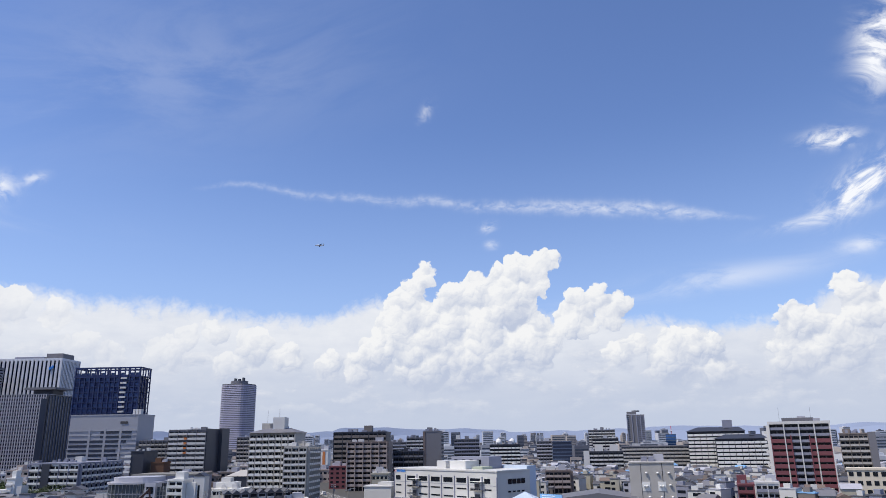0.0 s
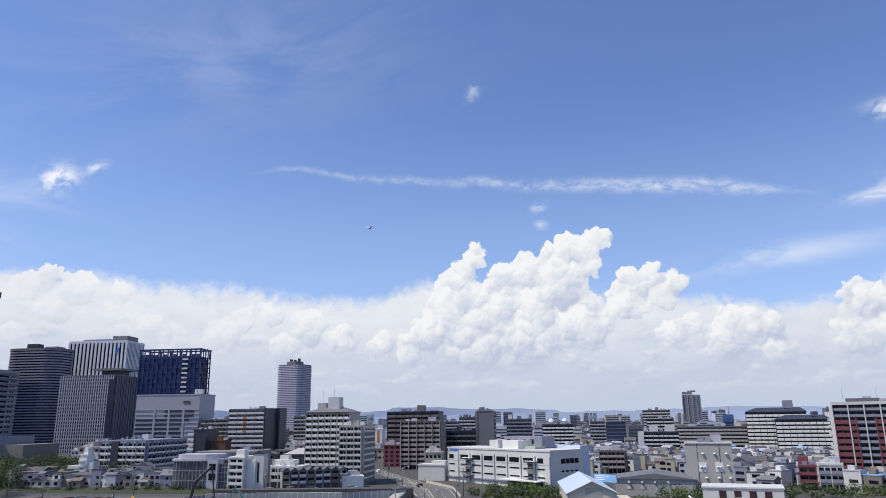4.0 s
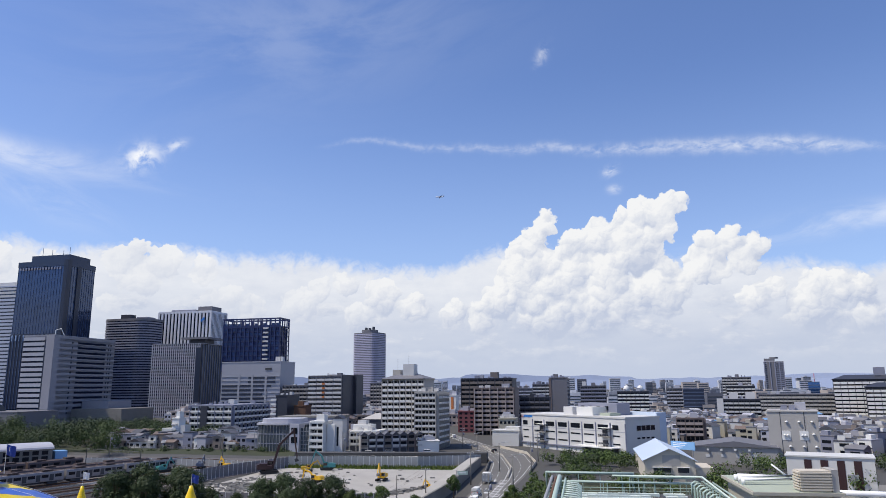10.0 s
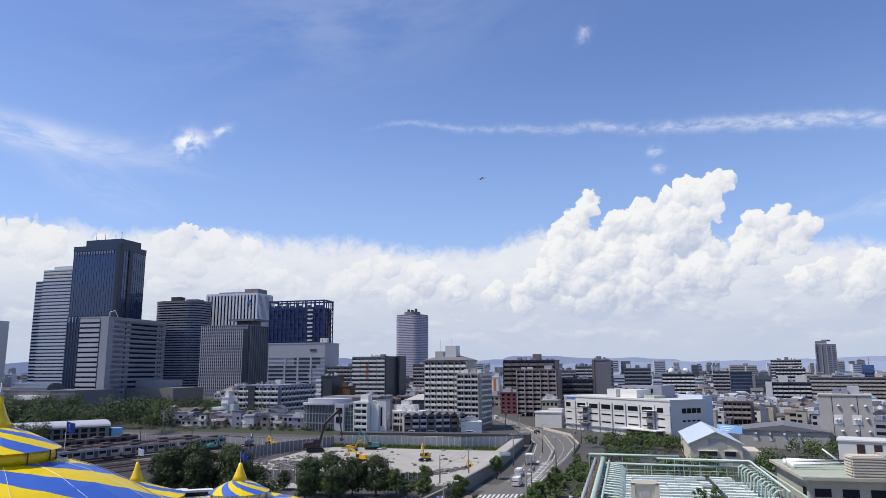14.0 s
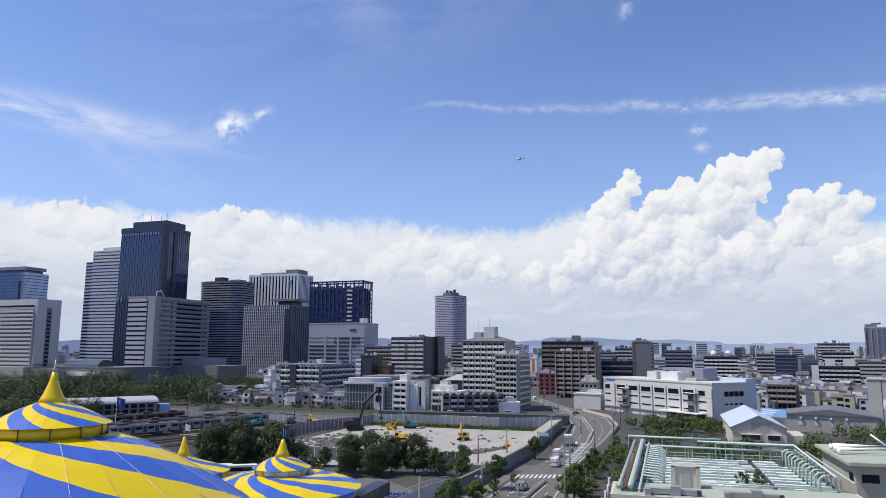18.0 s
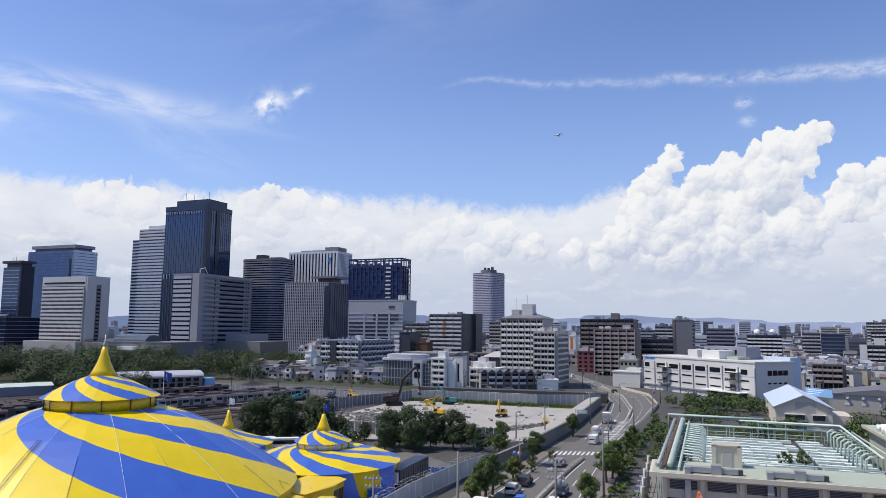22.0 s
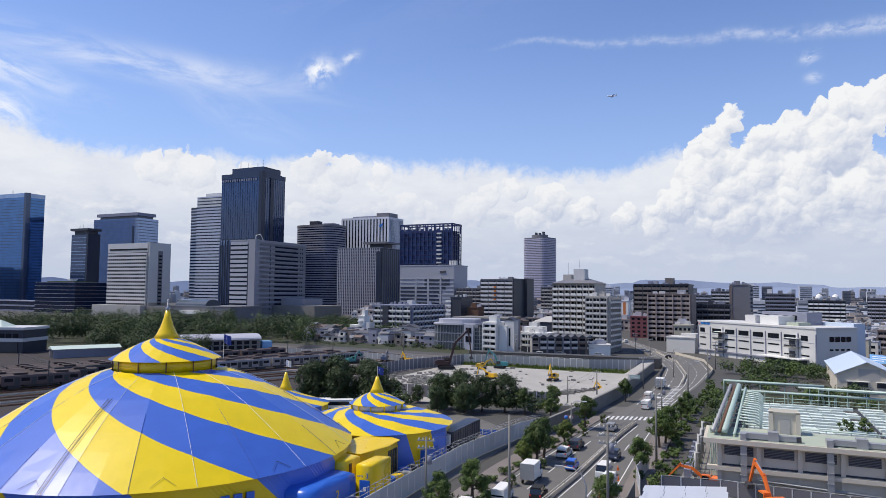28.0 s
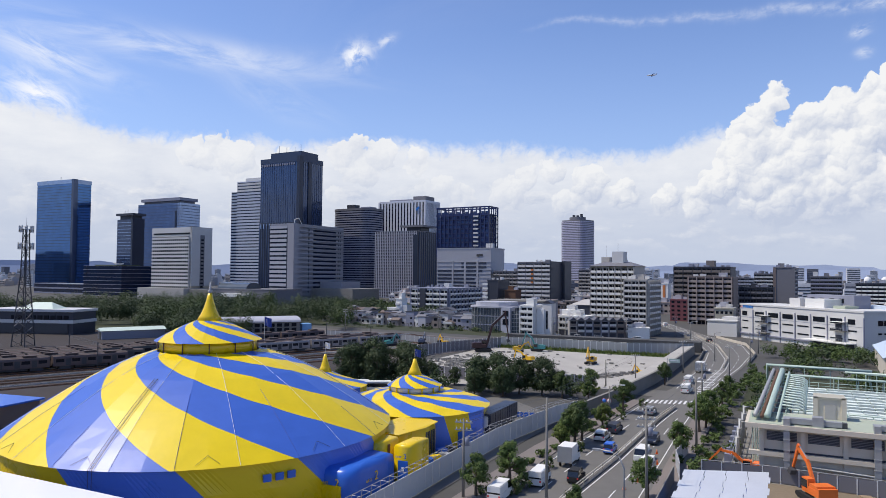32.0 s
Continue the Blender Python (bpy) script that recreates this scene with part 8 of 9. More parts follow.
bx("upper_terrace", tr_, M["white_paint"], -6.5, 2, -2, 5, 8.2, 11.2), bx("roof_room", tr_, M["white_tile"], -5, -1, 0, 4, 11.2, 13)
lathe("satellite_dish", [(0.05, 0), (0.5, 0.1), (0.9, 0.35)], M["white_paint"], tr_, 14, at=(1, -1, 11.3))
bx("ground_arcade", tr_, M["dark_grey"], -6, 6, -6.3, -5, 0, 2.2)
for k in range(8):
    x, y = -84 + k * 3.1, 298.5 + k * 1.35
    h_ = root("town_house", x, y, 0, 22, ["narrow terraced house with dark pitched roof and balcony", "narrow plastered terraced house with brown gable"][k % 2], "house", "terraced houses")
    wm_ = M[["beige", "mid_grey", "grey_tile", "mid_grey", "grey_tile", "mid_grey", "brown_tile", "brown_tile"][k]]
    bx("body", h_, wm_, -1.6, 1.6, -4, 4, 0, 7.6)
    raw("roof", [(-1.8, -4.5, 7.5), (1.8, -4.5, 7.5), (1.8, 4.5, 7.5), (-1.8, 4.5, 7.5), (0, -4.5, 8.9), (0, 4.5, 8.9)], [(0, 1, 4), (2, 3, 5), (1, 2, 5, 4), (3, 0, 4, 5), (0, 3, 2, 1)], M["roof_tile"], h_)
    for z in (2.7, 5.2):
        bx("balcony", h_, M["white_tile"] if k % 3 else M["brown_light"], -1.3, 1.3, -4.9, -4, z, z + 0.9), bx("window", h_, M["window"], -1.2, 1.2, -4.08, -3.9, z + 0.2, z + 2.0)
    bx("garage_door", h_, M["dark_grey"], -1.2, 1.2, -4.08, -3.9, 0, 2.2)
wb = building("white_box", "low white flat-roofed box building by the road", (-52.4, 306), 15, 9, 7, 4.6, M["white_paint"], 1, top=0.2, cat="building")
building("brick_flats", "small dark red brick flats", (-52.9, 439), -6, 10.4, 10, 12.5, M["red_brick"], 5, rows=(3, 0.5, 1.2, M["window"]), cat="apartment building")
yb = building("yellow_tower", "thin white and ochre tower block", (-81, 554), -6, 6.5, 9, 21, M["white_paint"], 7, cat="building")
bx("ochre_panel", yb, M["orange_panel"], -0.8, 1.2, -4.7, -4.5, 2, 20)
dl = building("stair_block", "dark block with white zigzag stair", (-174, 437), -4, 8, 18, 23, M["dark_grey"], 7, cat="apartment building")
for k in range(7):
    bx("stair_flight", dl, M["white_paint"], -7.5, -3.6, -9.6, -9, 2 + k * 3, 3.2 + k * 3)
building("brown_house_block", "small brown tiled block", (-163, 441), -4, 8, 9, 16.3, M["rust"], 5, cat="building")
wh = building("pale_warehouse", "low warehouse with sandy roof", (-100, 407), -4, 16, 20, 9.5, M["dark_grey"], 1, top=0, cat="warehouse")
raw("roof", [(-8.4, -10.4, 9.4), (8.4, -10.4, 9.4), (8.4, 10.4, 9.4), (-8.4, 10.4, 9.4), (-4, 4, 12.4), (4, 4, 12.4)], [(0, 1, 5, 4), (1, 2, 5), (2, 3, 4, 5), (3, 0, 4), (0, 3, 2, 1)], M["beige"], wh)
pd = building("podium_block", "dark stepped podium with pale floor lines", (-646, 522), R0, 66, 60, 33, M["glass_navy"], 8, band=(M["grey_tile"], 0.1, 0.5), top=0.3, cat="office building")
bx("roof_garden", pd, M["grass"], -28, 10, -20, 10, 33.2, 34.5)
lathe("dish_aerial", [(0.3, 0), (3, 0.5), (5.2, 2.2)], M["white_paint"], pd, 20, at=(20, -24, 34))
building("low_podium", "low dark blue podium beside the glass tower", (-720, 540), R0, 110, 30, 11.5, M["glass_navy"], 2, band=(M["grey_tile"], 0.3, 0.3), cat="office building")
hb = building("vaulted_hall", "low grey hall with glazed barrel vault", (-387, 458), R0, 74, 40, 12.5, M["mid_grey"], 1, top=0.4, cat="hall")
pr = [(9 * math.cos(math.pi * k / 10), 12.8 + 5.5 * math.sin(math.pi * k / 10)) for k in range(11)]
raw("glass_vault", [(-30, y - 6, z) for y, z in pr] + [(5, y - 6, z) for y, z in pr], [(k, k + 1, 12 + k, 11 + k) for k in range(10)] + [tuple(range(11)), tuple(range(11, 22))[::-1]], M["glass_hall"], hb)
bx("entrance_canopy", hb, M["white_paint"], -16, 14, -24, -20, 6, 9)
# middle blocks between the towers and the river
mr = random.Random(77)
MID = [(-174, 370, 45), (-168, 545, 34), (-63, 335, 26), (-100, 407, 20), (-174, 445, 16), (-122, 318, 28), (-53, 445, 14), (-192, 340, 14), (-39, 425, 26), (-48, 485, 34)]
for i in range(400):
    x, y = mr.uniform(-330, -20), mr.uniform(335, 620)
    if any((x - a) ** 2 + (y - b) ** 2 < r * r for a, b, r in MID) or at(ROAD_L, y) - 8 < x < at(ROAD_R, y) + 14 or x < -0.62 * y + 20 or len([m for m in MID]) > 120:
        continue
    MID.append((x, y, 11))
    hgt = mr.choice([6, 7, 8, 9, 11, 13])
    if mr.random() < 0.5:
        house(x, y, mr.uniform(6, 9), mr.uniform(7, 10), min(hgt, 9), mr.uniform(-8, 4), M[mr.choice(WALLS)], M[mr.choice(["roof_tile", "roof_brown"])], mr, True)
    else:
        mr.choice((0, 1))
        building("low_block", "plain flat-roofed low-rise block with window rows", (x, y), -4, mr.uniform(8, 14), mr.uniform(8, 12), hgt, M[mr.choice(WALLS)], max(2, int(hgt / 3)), rows=(4, 0.6, 1.3, M["window"]), side_rows=(3, 0.5, 1.2, M["window"]), cat="building", group="low blocks")

# ---- road furniture ----
paint = root("road_markings", 0, 0, 0, 0, "worn white road markings on the asphalt", "road markings", kind="structure")


def mark(fx, y0, y1, w=0.16):
    n = max(1, int((y1 - y0) / 5))
    V, F = [], []
    for i in range(n + 1):
        y = y0 + (y1 - y0) * i / n
        V += [(fx(y) - w / 2, y, 0.026), (fx(y) + w / 2, y, 0.026)]
        if i:
            F.append((2 * i - 2, 2 * i - 1, 2 * i + 1, 2 * i))
    raw("line", V, F, M["road_paint"], paint)


fl, fm, fr_ = (lambda y: at(ROAD_L, y)), (lambda y: at(ROAD_M, y)), (lambda y: at(ROAD_R, y))
for a, b in ((30, 148), (176, 420)):
    mark(lambda y: fl(y) + 0.9, a, b), mark(lambda y: fr_(y) - 0.9, a, b), mark(lambda y: fm(y) - 0.7, a, b), mark(lambda y: fm(y) + 0.7, a, b)
for k in range(38):
    y = 34 + k * 10
    if 146 < y + 3 < 172:
        continue
    mark(lambda v: (fl(v) + fm(v)) / 2, y, y + 5), mark(lambda v: (fr_(v) + fm(v)) / 2, y, y + 5)
for k in range(13):
    x = -27.4 + k * 0.95
    bx("zebra_bar", paint, M["road_paint"], x, x + 0.48, 152.5 + k * 0.3, 157 + k * 0.3, 0.022, 0.03)
for k in range(15):
    y = 170 + k * 3.1
    x = np.interp(y, [168, 216], [-17.9, -17.4])
    raw("hatch_bar", [(x - 1.2, y, 0.027), (x - 1.2, y + 0.8, 0.027), (x + 1.0, y + 2.2, 0.027), (x + 1.0, y + 1.4, 0.027)], [(0, 3, 2, 1)], M["road_paint"], paint)
for x, y in ((-22.6, 194), (-20.2, 198), (-22.4, 209), (-20, 212)):
    raw("arrow", [(x - 0.15, y, 0.027), (x + 0.15, y, 0.027), (x + 0.15, y + 3, 0.027), (x + 0.55, y + 3, 0.027), (x, y + 5, 0.027), (x - 0.55, y + 3, 0.027), (x - 0.15, y + 3, 0.027)], [(0, 1, 2, 3, 4, 5, 6)], M["road_paint"], paint)
for x, y in ((-22.4, 186), (-20.0, 189)):
    bx("word_patch", paint, M["road_paint"], x - 0.8, x + 0.8, y, y + 2.6, 0.022, 0.03)
md = root("median_barrier", 0, 0, 0, 0, "low concrete median with cream pipe guard rail", "barrier")
for a, b in ((40, 150), (222, 330)):
    n = int((b - a) / 4)
    for i in range(n):
        y = a + (b - a) * i / n
        x0, x1 = fm(y), fm(y + 4)
        tube("kerb", [(x0, y, 0.1), (x1, y + 3.95, 0.1)], 0.22, M["concrete"], md, 4)
        tube("rail_post", [(x0, y, 0.1), (x0, y, 1.05)], 0.07, M["cream"], md, 5)
        for z in (0.6, 1.0):
            tube("guard_rail", [(x0, y, z), (x1, y + 4, z)], 0.07, M["cream"], md, 5)
gs = root("outer_barrier", 0, 0, 0, 0, "cream concrete barrier along the outer bend", "barrier")
for i in range(32):
    y = 232 + i * 3
    if y > 326:
        break
    x0, x1 = fr_(y) + 0.6, fr_(y + 3) + 0.6
    raw("panel", [(x0, y, 0), (x1, y + 2.9, 0), (x1, y + 2.9, 1.1), (x0, y, 1.1), (x0 + 0.12, y, 0), (x1 + 0.12, y + 2.9, 0), (x1 + 0.12, y + 2.9, 1.1), (x0 + 0.12, y, 1.1)], [(0, 3, 2, 1), (4, 5, 6, 7), (3, 7, 6, 2), (0, 4, 7, 3), (1, 2, 6, 5)], M["cream"], gs)
    x0, x1 = fl(y) - 0.7, fl(y + 3) - 0.7
    raw("panel", [(x0, y, 0), (x1, y + 2.9, 0), (x1, y + 2.9, 1.1), (x0, y, 1.1), (x0 - 0.12, y, 0), (x1 - 0.12, y + 2.9, 0), (x1 - 0.12, y + 2.9, 1.1), (x0 - 0.12, y, 1.1)], [(0, 1, 2, 3), (4, 7, 6, 5), (3, 2, 6, 7), (0, 3, 7, 4), (1, 5, 6, 2)], M["concrete"], gs)


def pole(label, x, y, h, arms=2, lamp=False, rz=0.0, name="utility_pole", cat="utility pole"):
    ob = root(name, x, y, 0, rz, label, cat, "poles")
    V, F = [], []
    lathe("shaft", [(0.19, 0), (0.11, h)], M["concrete"], ob, 10)
    for k in range(arms):
        z = h - 0.5 - k * 0.9
        bx("cross_arm", ob, M["galv"], -1.1, 1.1, -0.06, 0.06, z, z + 0.12)
        for s in (-0.9, -0.4, 0.4, 0.9):
            lathe("insulator", [(0.06, 0), (0.09, 0.1), (0.04, 0.26)], M["white_tile"], ob, 6, at=(s, 0, z + 0.12))
    if arms > 1:
        lathe("transformer", [(0.3, 0), (0.3, 0.9), (0.15, 1.0)], M["grey_tile"], ob, 10, at=(0.45, 0, h - 3.2))
    if lamp:
        tube("lamp_arm", [(0, 0, h - 0.4), (0.6, 0, h + 0.2), (2.2, 0, h + 0.3)], 0.06, M["galv"], ob, 6)
        bx("lamp_head", ob, M["lamp_glass"], 1.9, 2.8, -0.16, 0.16, h + 0.2, h + 0.36)
    return ob


PO = [(-35.2, 77.4, 9.5, 2, False), (-24.3, 76, 13.2, 0, False), (-14.6, 83, 11.8, 3, False), (-12.6, 114.3, 11.5, 1, False), (-36.7, 158, 8, 0, False), (-32.2, 169, 8.5, 1, False), (-29.6, 130.4, 6.5, 0, True), (-15.4, 150, 9.5, 2, False), (-13, 190, 9.5, 1, True), (-26, 205, 9, 1, True), (-20.5, 237, 9, 0, True), (-10, 232, 10, 2, False), (-9, 270, 10, 2, True), (-34, 290, 9, 1, True), (-45, 328, 9, 2, False), (-128, 258, 10, 2, False), (-178, 262, 11, 2, False), (-150, 300, 10, 2, False), (-60, 296, 9, 2, False), (-90, 290, 9, 2, False)]
for x, y, h, n, lp in PO:
    pole("grey concrete utility pole with cross arms" if n else ("grey street lamp post with arm" if lp else "tall plain grey steel pole"), x, y, h, n, lp, 10)
lp_ = root("street_lamp", -15.8, 76.5, 0, 180, "curved grey street lamp beside the carriageway", "street lamp")
tube("shaft", [(0, 0, 0), (0, 0, 6.2), (0.5, 0, 7.4), (1.4, 0, 7.9), (2.8, 0, 8)], 0.09, M["galv"], lp_, 8)
bx("lamp_head", lp_, M["galv"], 2.5, 3.4, -0.18, 0.18, 7.85, 8.05)
wires = root("overhead_wires", 0, 0, 0, 0, "thin sagging overhead cables along the road", "cables")
for a, b in ((2, 3), (3, 7), (7, 11), (11, 12), (0, 5), (15, 16)):
    (xa, ya, ha, *_), (xb, yb, hb_, *_) = PO[a], PO[b]
    for dx in (-0.9, 0.4, 0.9):
        tube("wire", [(xa + dx + (xb - xa) * t / 6, ya + (yb - ya) * t / 6, ha - 0.3 + (hb_ - ha) * t / 6 - 1.0 * math.sin(math.pi * t / 6)) for t in range(7)], 0.02, M["steel_dark"], wires, 3)
sgn = root("road_sign", -30.2, 130.6, 0, 8, "round blue and white road signs on a post", "road sign")
tube("post", [(0, 0, 0), (0, 0, 4.2)], 0.05, M["galv"], sgn, 6)
for x, mt in ((-0.4, "sign_blue"), (0.5, "white_tile")):
    tube("disc", [(x, -0.1, 3.7), (x, -0.06, 3.7)], 0.38, M[mt], sgn, 16)
    tube("rim", [(x, -0.09, 3.7), (x, -0.05, 3.7)], 0.42, M["sign_red"], sgn, 16)
gsn = root("direction_sign", -27.5, 187, 0, 4, "green road direction board on an arm", "road sign")
tube("post", [(0, 0, 0), (0, 0, 6)], 0.09, M["galv"], gsn, 6), bx("board", gsn, M["mint"], 0.3, 3.0, -0.06, 0.02, 4.8, 5.8), bx("text_bar", gsn, M["lettering_white"], 0.6, 2.6, -0.09, -0.06, 5.2, 5.4)


# ---- vehicles ----
def car(label, x, y, rz, paint_m, L=4.3, W=1.72, H=1.5, kind="sedan"):
    ob = root({"van": "van", "truck": "box_truck", "lorry": "lorry"}.get(kind, "car"), x, y, 0.02, rz, label, {"van": "van", "truck": "truck", "lorry": "truck"}.get(kind, "car"), "vehicles on the road")
    a = L / 2
    if kind == "sedan":
        low = [(-a, 0.35), (a, 0.35), (a, 0.7), (a - 0.25, 0.85), (-a + 0.1, 0.92), (-a, 0.8)]
        top = [(-a + 0.2, 0.9), (a - 1.1, 0.87), (a - 1.75, H - 0.06), (-a + 0.95, H), (-a + 0.45, H - 0.12)]
    elif kind == "hatch":
        low = [(-a, 0.35), (a, 0.35), (a, 0.8), (a - 0.3, 0.98), (-a, 0.98)]
        top = [(-a, 0.95), (a - 0.8, 0.95), (a - 1.35, H - 0.05), (-a + 0.3, H)]
    elif kind == "van":
        low = [(-a, 0.3), (a, 0.3), (a, 0.85), (a - 0.35, 1.1), (-a, 1.1)]
        top = [(-a, 1.05), (a - 0.3, 1.05), (a - 0.85, H - 0.05), (-a + 0.08, H)]
    else:
        low = [(a - 1.75, 0.4), (a, 0.4), (a, 1.2), (a - 0.12, 1.3), (a - 1.75, 1.3)]
        top = [(a - 1.75, 1.25), (a - 0.1, 1.25), (a - 0.42, 2.1), (a - 1.75, 2.15)]

    def slab(name, prof, w0, w1, ma):
        n = len(prof)
        zs = [p[1] for p in prof]
        f = lambda z: w0 + (w1 - w0) * (z - min(zs)) / max(0.01, max(zs) - min(zs))
        V = [(px, -f(pz), pz) for px, pz in prof] + [(px, f(pz), pz) for px, pz in prof]
        return raw(name, V, [(i, (i + 1) % n, n + (i + 1) % n, n + i) for i in range(n)] + [tuple(range(n))[::-1], tuple(range(n, 2 * n))], ma, ob)

    slab("body", low, W / 2, W / 2 * 0.97, paint_m)
    slab("cabin", top, W / 2 * 0.95, W / 2 * 0.8, M["window_car"])
    tz = max(p[1] for p in top)
    xs = [p[0] for p in top if p[1] > tz - 0.15]
    bx("roof", ob, paint_m, min(xs) - 0.02, max(xs) + 0.02, -W * 0.41, W * 0.41, tz - 0.04, tz + 0.03)
    for px in (min(xs), max(xs)) if kind in ("sedan", "hatch") else ():
        bx("pillar", ob, paint_m, px - 0.06, px + 0.06, -W * 0.45, W * 0.45, 0.95, tz - 0.02)
    if kind == "van":
        bx("side_panel", ob, paint_m, -a + 0.02, a - 1.9, -W * 0.47, W * 0.47, 1.05, H - 0.06)
    if kind == "truck":
        bx("cargo_box", ob, M["white_paint"], -a, a - 1.85, -W / 2 - 0.08, W / 2 + 0.08, 0.75, H)
        bx("box_edge", ob, M["galv"], -a - 0.03, -a + 0.05, -W / 2 - 0.1, W / 2 + 0.1, 0.72, H + 0.03)
    if kind == "lorry":
        bx("flat_bed", ob, M["galv"], -a, a - 1.85, -W / 2, W / 2, 0.8, 1.3), bx("load", ob, paint_m, -a + 0.4, a - 2.1, -W / 2 + 0.15, W / 2 - 0.15, 1.3, H)
    for px in (-a + 0.75, a - 0.75):
        for s in (-1, 1):
            w = tube("wheel", [(px, s * (W / 2 - 0.2), 0.32), (px, s * (W / 2 + 0.01), 0.32)], 0.32, M["black_rubber"], ob, 12)
            tube("rim", [(px, s * (W / 2), 0.32), (px, s * (W / 2 + 0.02), 0.32)], 0.19, M["galv"], w, 10)
    for s in (-1, 1):
        bx("headlight", ob, M["lamp_glass"], a - 0.06, a + 0.02, s * W * 0.36 - 0.16, s * W * 0.36 + 0.16, 0.62, 0.78), bx("tail_light", ob, M["sign_red"], -a - 0.02, -a + 0.05, s * W * 0.4 - 0.1, s * W * 0.4 + 0.1, 0.7, 0.95)
        bx("mirror", ob, paint_m, a - 1.35, a - 1.2, s * (W / 2 + 0.08) - 0.08, s * (W / 2 + 0.08) + 0.08, 0.95, 1.12)
    return ob


car("white panel van parked at the kerb", -28.9, 87.6, 92, M["white_paint"], 4.7, 1.75, 1.98, "van")
car("boxy black off-road car driving away", -24.9, 90.5, 91, M["black_rubber"], 3.6, 1.6, 1.75, "hatch")
car("white box truck parked at the kerb", -28.1, 98.5, 91, M["white_paint"], 5.2, 1.85, 2.9, "truck")
car("small blue hatchback driving away", -24.3, 107.5, 91, M["tarp_blue"], 3.5, 1.5, 1.6, "hatch")
car("white estate car parked at the kerb", -27.4, 115.4, 90, M["white_paint"], 4.6, 1.8, 1.55, "sedan")
car("dark grey estate car parked at the kerb", -26.8, 122, 88, M["dark_grey"], 4.5, 1.78, 1.6, "hatch")
car("silver saloon car driving away", -24.0, 141, 88, M["galv"], 4.4, 1.75, 1.5)
car("white minibus crossing the junction", -20.9, 171, 85, M["white_paint"], 4.6, 1.75, 1.95, "van")
car("white minivan waiting beyond the crossing", -22.3, 186.5, 86, M["white_paint"], 4.6, 1.75, 1.85, "van")
car("dark delivery truck on the bend", -21.8, 209, 90, M["dark_grey"], 6, 2.1, 3.0, "truck")
car("white work lorry with loaded bed", -19.0, 105, -90, M["white_paint"], 4.8, 1.75, 2.0, "lorry")
car("white light truck at the works", -17.3, 99, -90, M["white_paint"], 4.6, 1.7, 2.0, "lorry")
car("dark blue saloon car coming towards the junction", -19.6, 117, -90, M["dark_navy"], 4.4, 1.75, 1.45)
car("white van at the near kerb", -31.2, 79.4, 92, M["white_paint"], 4.7, 1.75, 2.0, "van")
car("black saloon car on the far bend", -28.5, 305, 108, M["black_rubber"], 4.5, 1.78, 1.48)
car("white minivan on the far road", -59, 392, 112, M["white_paint"], 4.6, 1.78, 1.8, "van")
car("silver car on the far road", -66, 404, -70, M["galv"], 4.4, 1.75, 1.5)
for k, (x, y) in enumerate(((-88, 292), (-80, 294), (-72, 297), (-56, 300), (-100, 289))):
    car("white car parked before the terraced houses", x, y, 15, M["white_paint"] if k % 2 else M["galv"], 4.2, 1.7, 1.5, "hatch")
for x, y in ((-17.6, 94), (-18.6, 90), (-16.8, 104), (-17.8, 110)):
    c = root("traffic_cone", x, y, 0.02, 0, "orange traffic cone on the carriageway", "traffic cone", "traffic cones")
    lathe("cone", [(0.17, 0.04), (0.03, 0.7)], M["orange_machine"], c, 10), bx("base", c, M["orange_machine"], -0.2, 0.2, -0.2, 0.2, 0, 0.05)

# ---- builders' compound at the bottom of the view ----
tn = root("tin_roof_store", 0, 0, 0, 0, "builders store under pale corrugated sheet roofing", "shed")
for r in range(5):
    for c in range(4):
        x0, y0 = -11.4 + c * 2.35 + 0.25 * r * 0 + (0.2 if r % 2 else 0), 79.5 + r * 2.2 + c * 0.9
        raw("roof_sheet", [(x0, y0, 3.0 + 0.05 * r), (x0 + 2.3, y0 + 0.9, 3.0 + 0.05 * r), (x0 + 2.3, y0 + 3.05, 3.12 + 0.05 * r), (x0, y0 + 2.15, 3.12 + 0.05 * r), (x0, y0, 2.96 + 0.05 * r), (x0 + 2.3, y0 + 0.9, 2.96 + 0.05 * r), (x0 + 2.3, y0 + 3.05, 3.08 + 0.05 * r), (x0, y0 + 2.15, 3.08 + 0.05 * r)], [(0, 1, 2, 3), (4, 7, 6, 5), (0, 4, 5, 1), (2, 6, 7, 3), (1, 5, 6, 2), (3, 7, 4, 0)], M["corrugated"], tn)
bx("store_wall", tn, M["tarp_blue"], -11.2, -3, 81.5, 88.5, 0, 2.9)
panel_fence("grey_sheet_fence", "low grey tarpaulin fence with scaffold posts", [(-10.5, 101.2), (-3, 102.0), (12, 101.0), (30, 100.4)], 2.0, M["mid_grey"], 2.2, thick=0.05, top_rail=M["galv"])
panel_fence("white_sheet_fence", "short white slatted fence at the compound gate", [(-13.6, 112), (-14.2, 104), (-12.8, 97)], 2.4, M["white_tile"], 1.2)
panel_fence("compound_wall", "grey compound wall beside the pavement", [(-13.4, 96), (-13.2, 80), (-13.2, 66)], 2.2, M["concrete"], 2.5, post=False, thick=0.15)
pb = root("pallet_stack", 8.5, 99, 0, 10, "stack of timber pallets by the machine", "pallets")
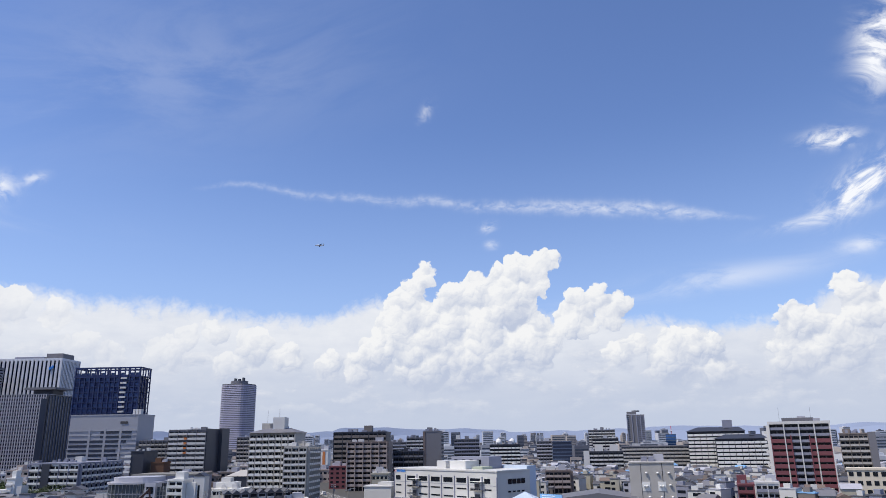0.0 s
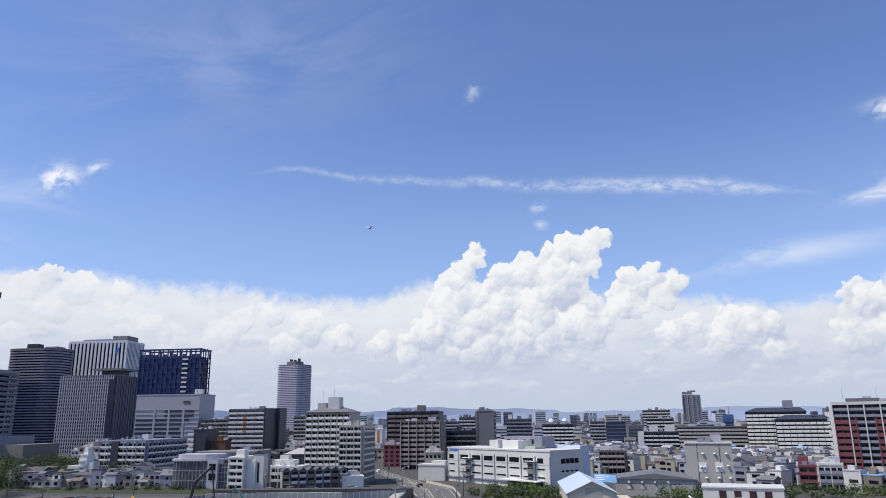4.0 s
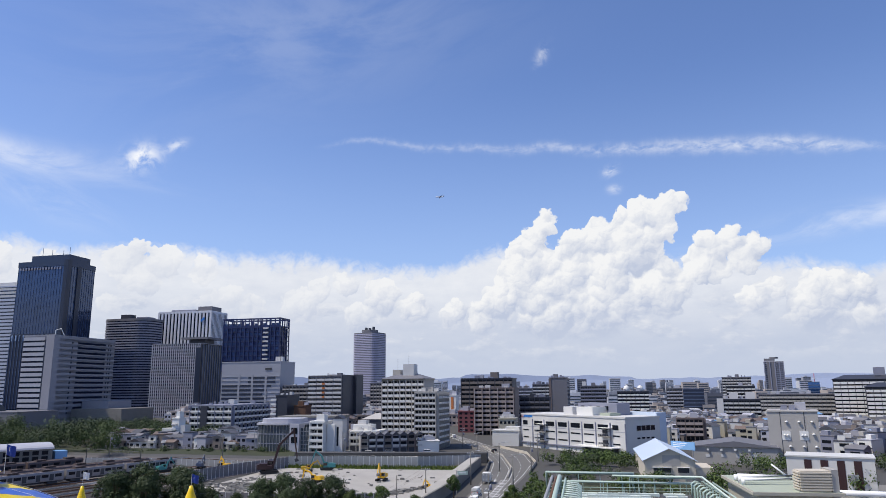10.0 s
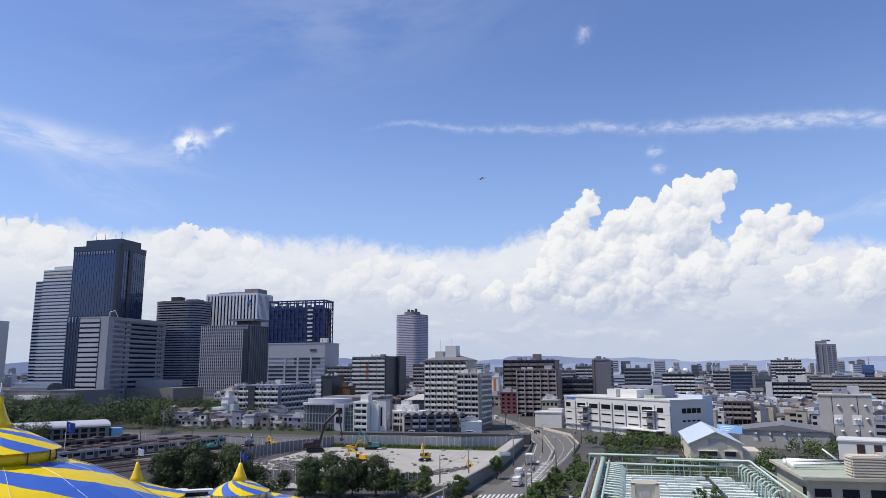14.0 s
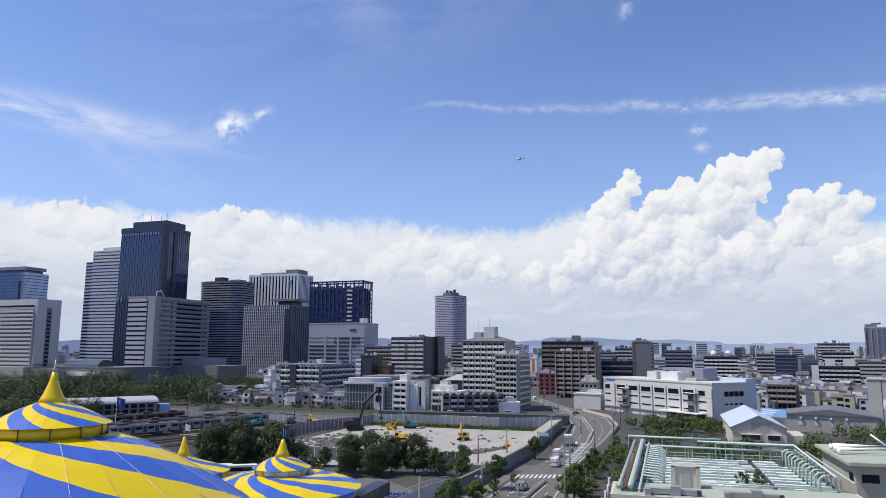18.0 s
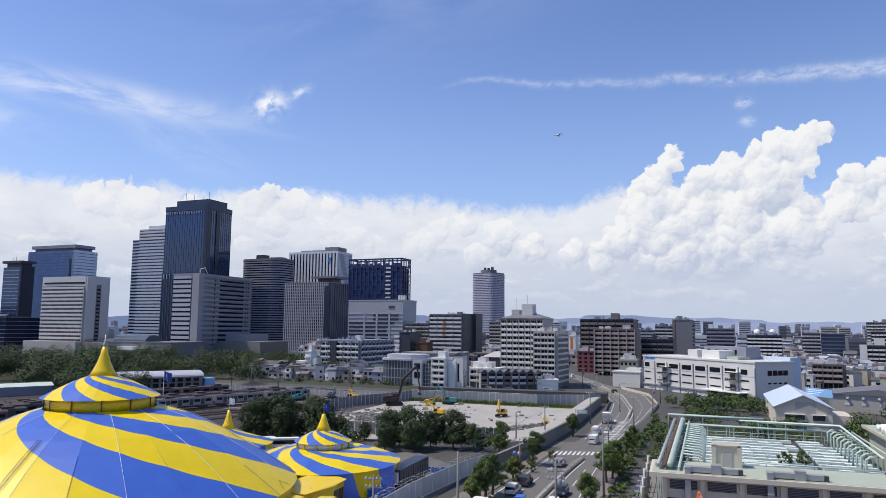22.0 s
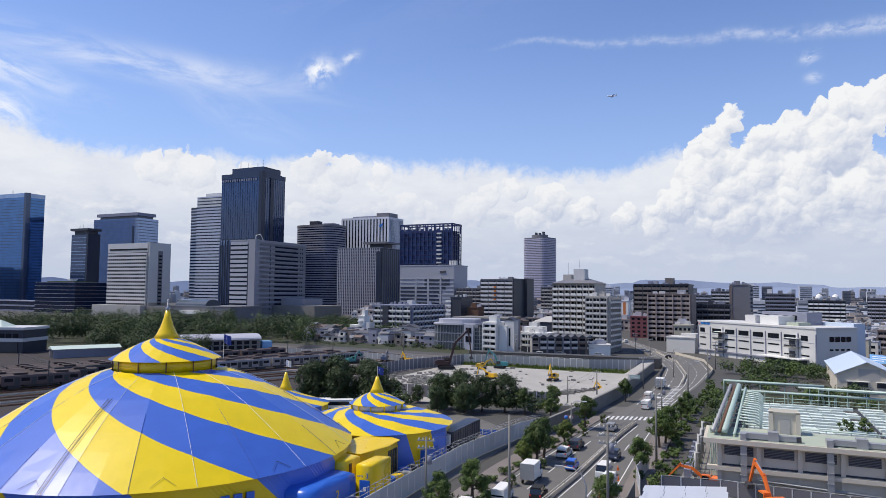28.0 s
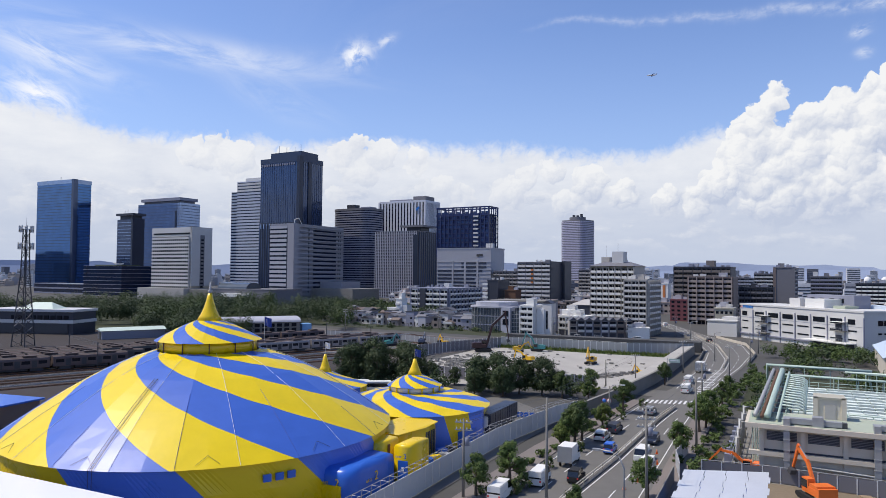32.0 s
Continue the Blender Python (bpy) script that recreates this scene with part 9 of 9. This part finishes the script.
for k in range(4):
    bx("pallet", pb, M["wood"], -0.6, 0.6, -0.5, 0.5, 0.15 * k, 0.15 * k + 0.12)

# ---- airliner ----
pd_ = 2300.0
pa, pe = radians(-9.5), radians(15.6)
pl = root("airliner", pd_ * math.sin(pa) * math.cos(pe), pd_ * math.cos(pa) * math.cos(pe), 27 + pd_ * math.sin(pe), 0, "white and blue passenger airliner flying low", "aeroplane")
pl.rotation_euler = (radians(6), radians(4), radians(205))
lathe_v = [(-15, 0.15, 0.6), (-13.5, 0.9, 0.3), (-9, 1.9, 0), (8, 1.9, 0), (13, 1.4, 0), (15.5, 0.3, -0.3)]
V, F = [], []
for x, r, dz in lathe_v:
    for s in range(14):
        q = 2 * math.pi * s / 14
        V.append((x, r * math.cos(q), r * math.sin(q) + dz))
for i in range(len(lathe_v) - 1):
    for s in range(14):
        F.append((i * 14 + s, i * 14 + (s + 1) % 14, (i + 1) * 14 + (s + 1) % 14, (i + 1) * 14 + s))
raw("fuselage", V, F, M["pvc_white"], pl, smooth=True)
for s in (-1, 1):
    raw("wing", [(3, s * 1.5, -0.8), (-2.5, s * 1.5, -0.8), (-6, s * 15, 0.4), (-4.2, s * 15, 0.4), (3, s * 1.5, -0.4), (-2.5, s * 1.5, -0.4), (-6, s * 15, 0.55), (-4.2, s * 15, 0.55)], FACES, M["tent_navy"], pl)
    raw("tailplane", [(-12, s * 0.6, 0.8), (-14, s * 0.6, 0.8), (-15.6, s * 5.5, 1.2), (-14.4, s * 5.5, 1.2), (-12, s * 0.6, 1.0), (-14, s * 0.6, 1.0), (-15.6, s * 5.5, 1.35), (-14.4, s * 5.5, 1.35)], FACES, M["tent_navy"], pl)
    lathe("engine", [(0.9, 0), (1.0, 1.2), (0.6, 3)], M["tent_navy"], pl, 10, at=(-0.5, s * 5, -2.6))
raw("fin", [(-11, -0.15, 1), (-14.5, -0.15, 1), (-16.2, -0.1, 6.6), (-14.4, -0.1, 6.6), (-11, 0.15, 1), (-14.5, 0.15, 1), (-16.2, 0.1, 6.6), (-14.4, 0.1, 6.6)], FACES, M["pvc_white"], pl)
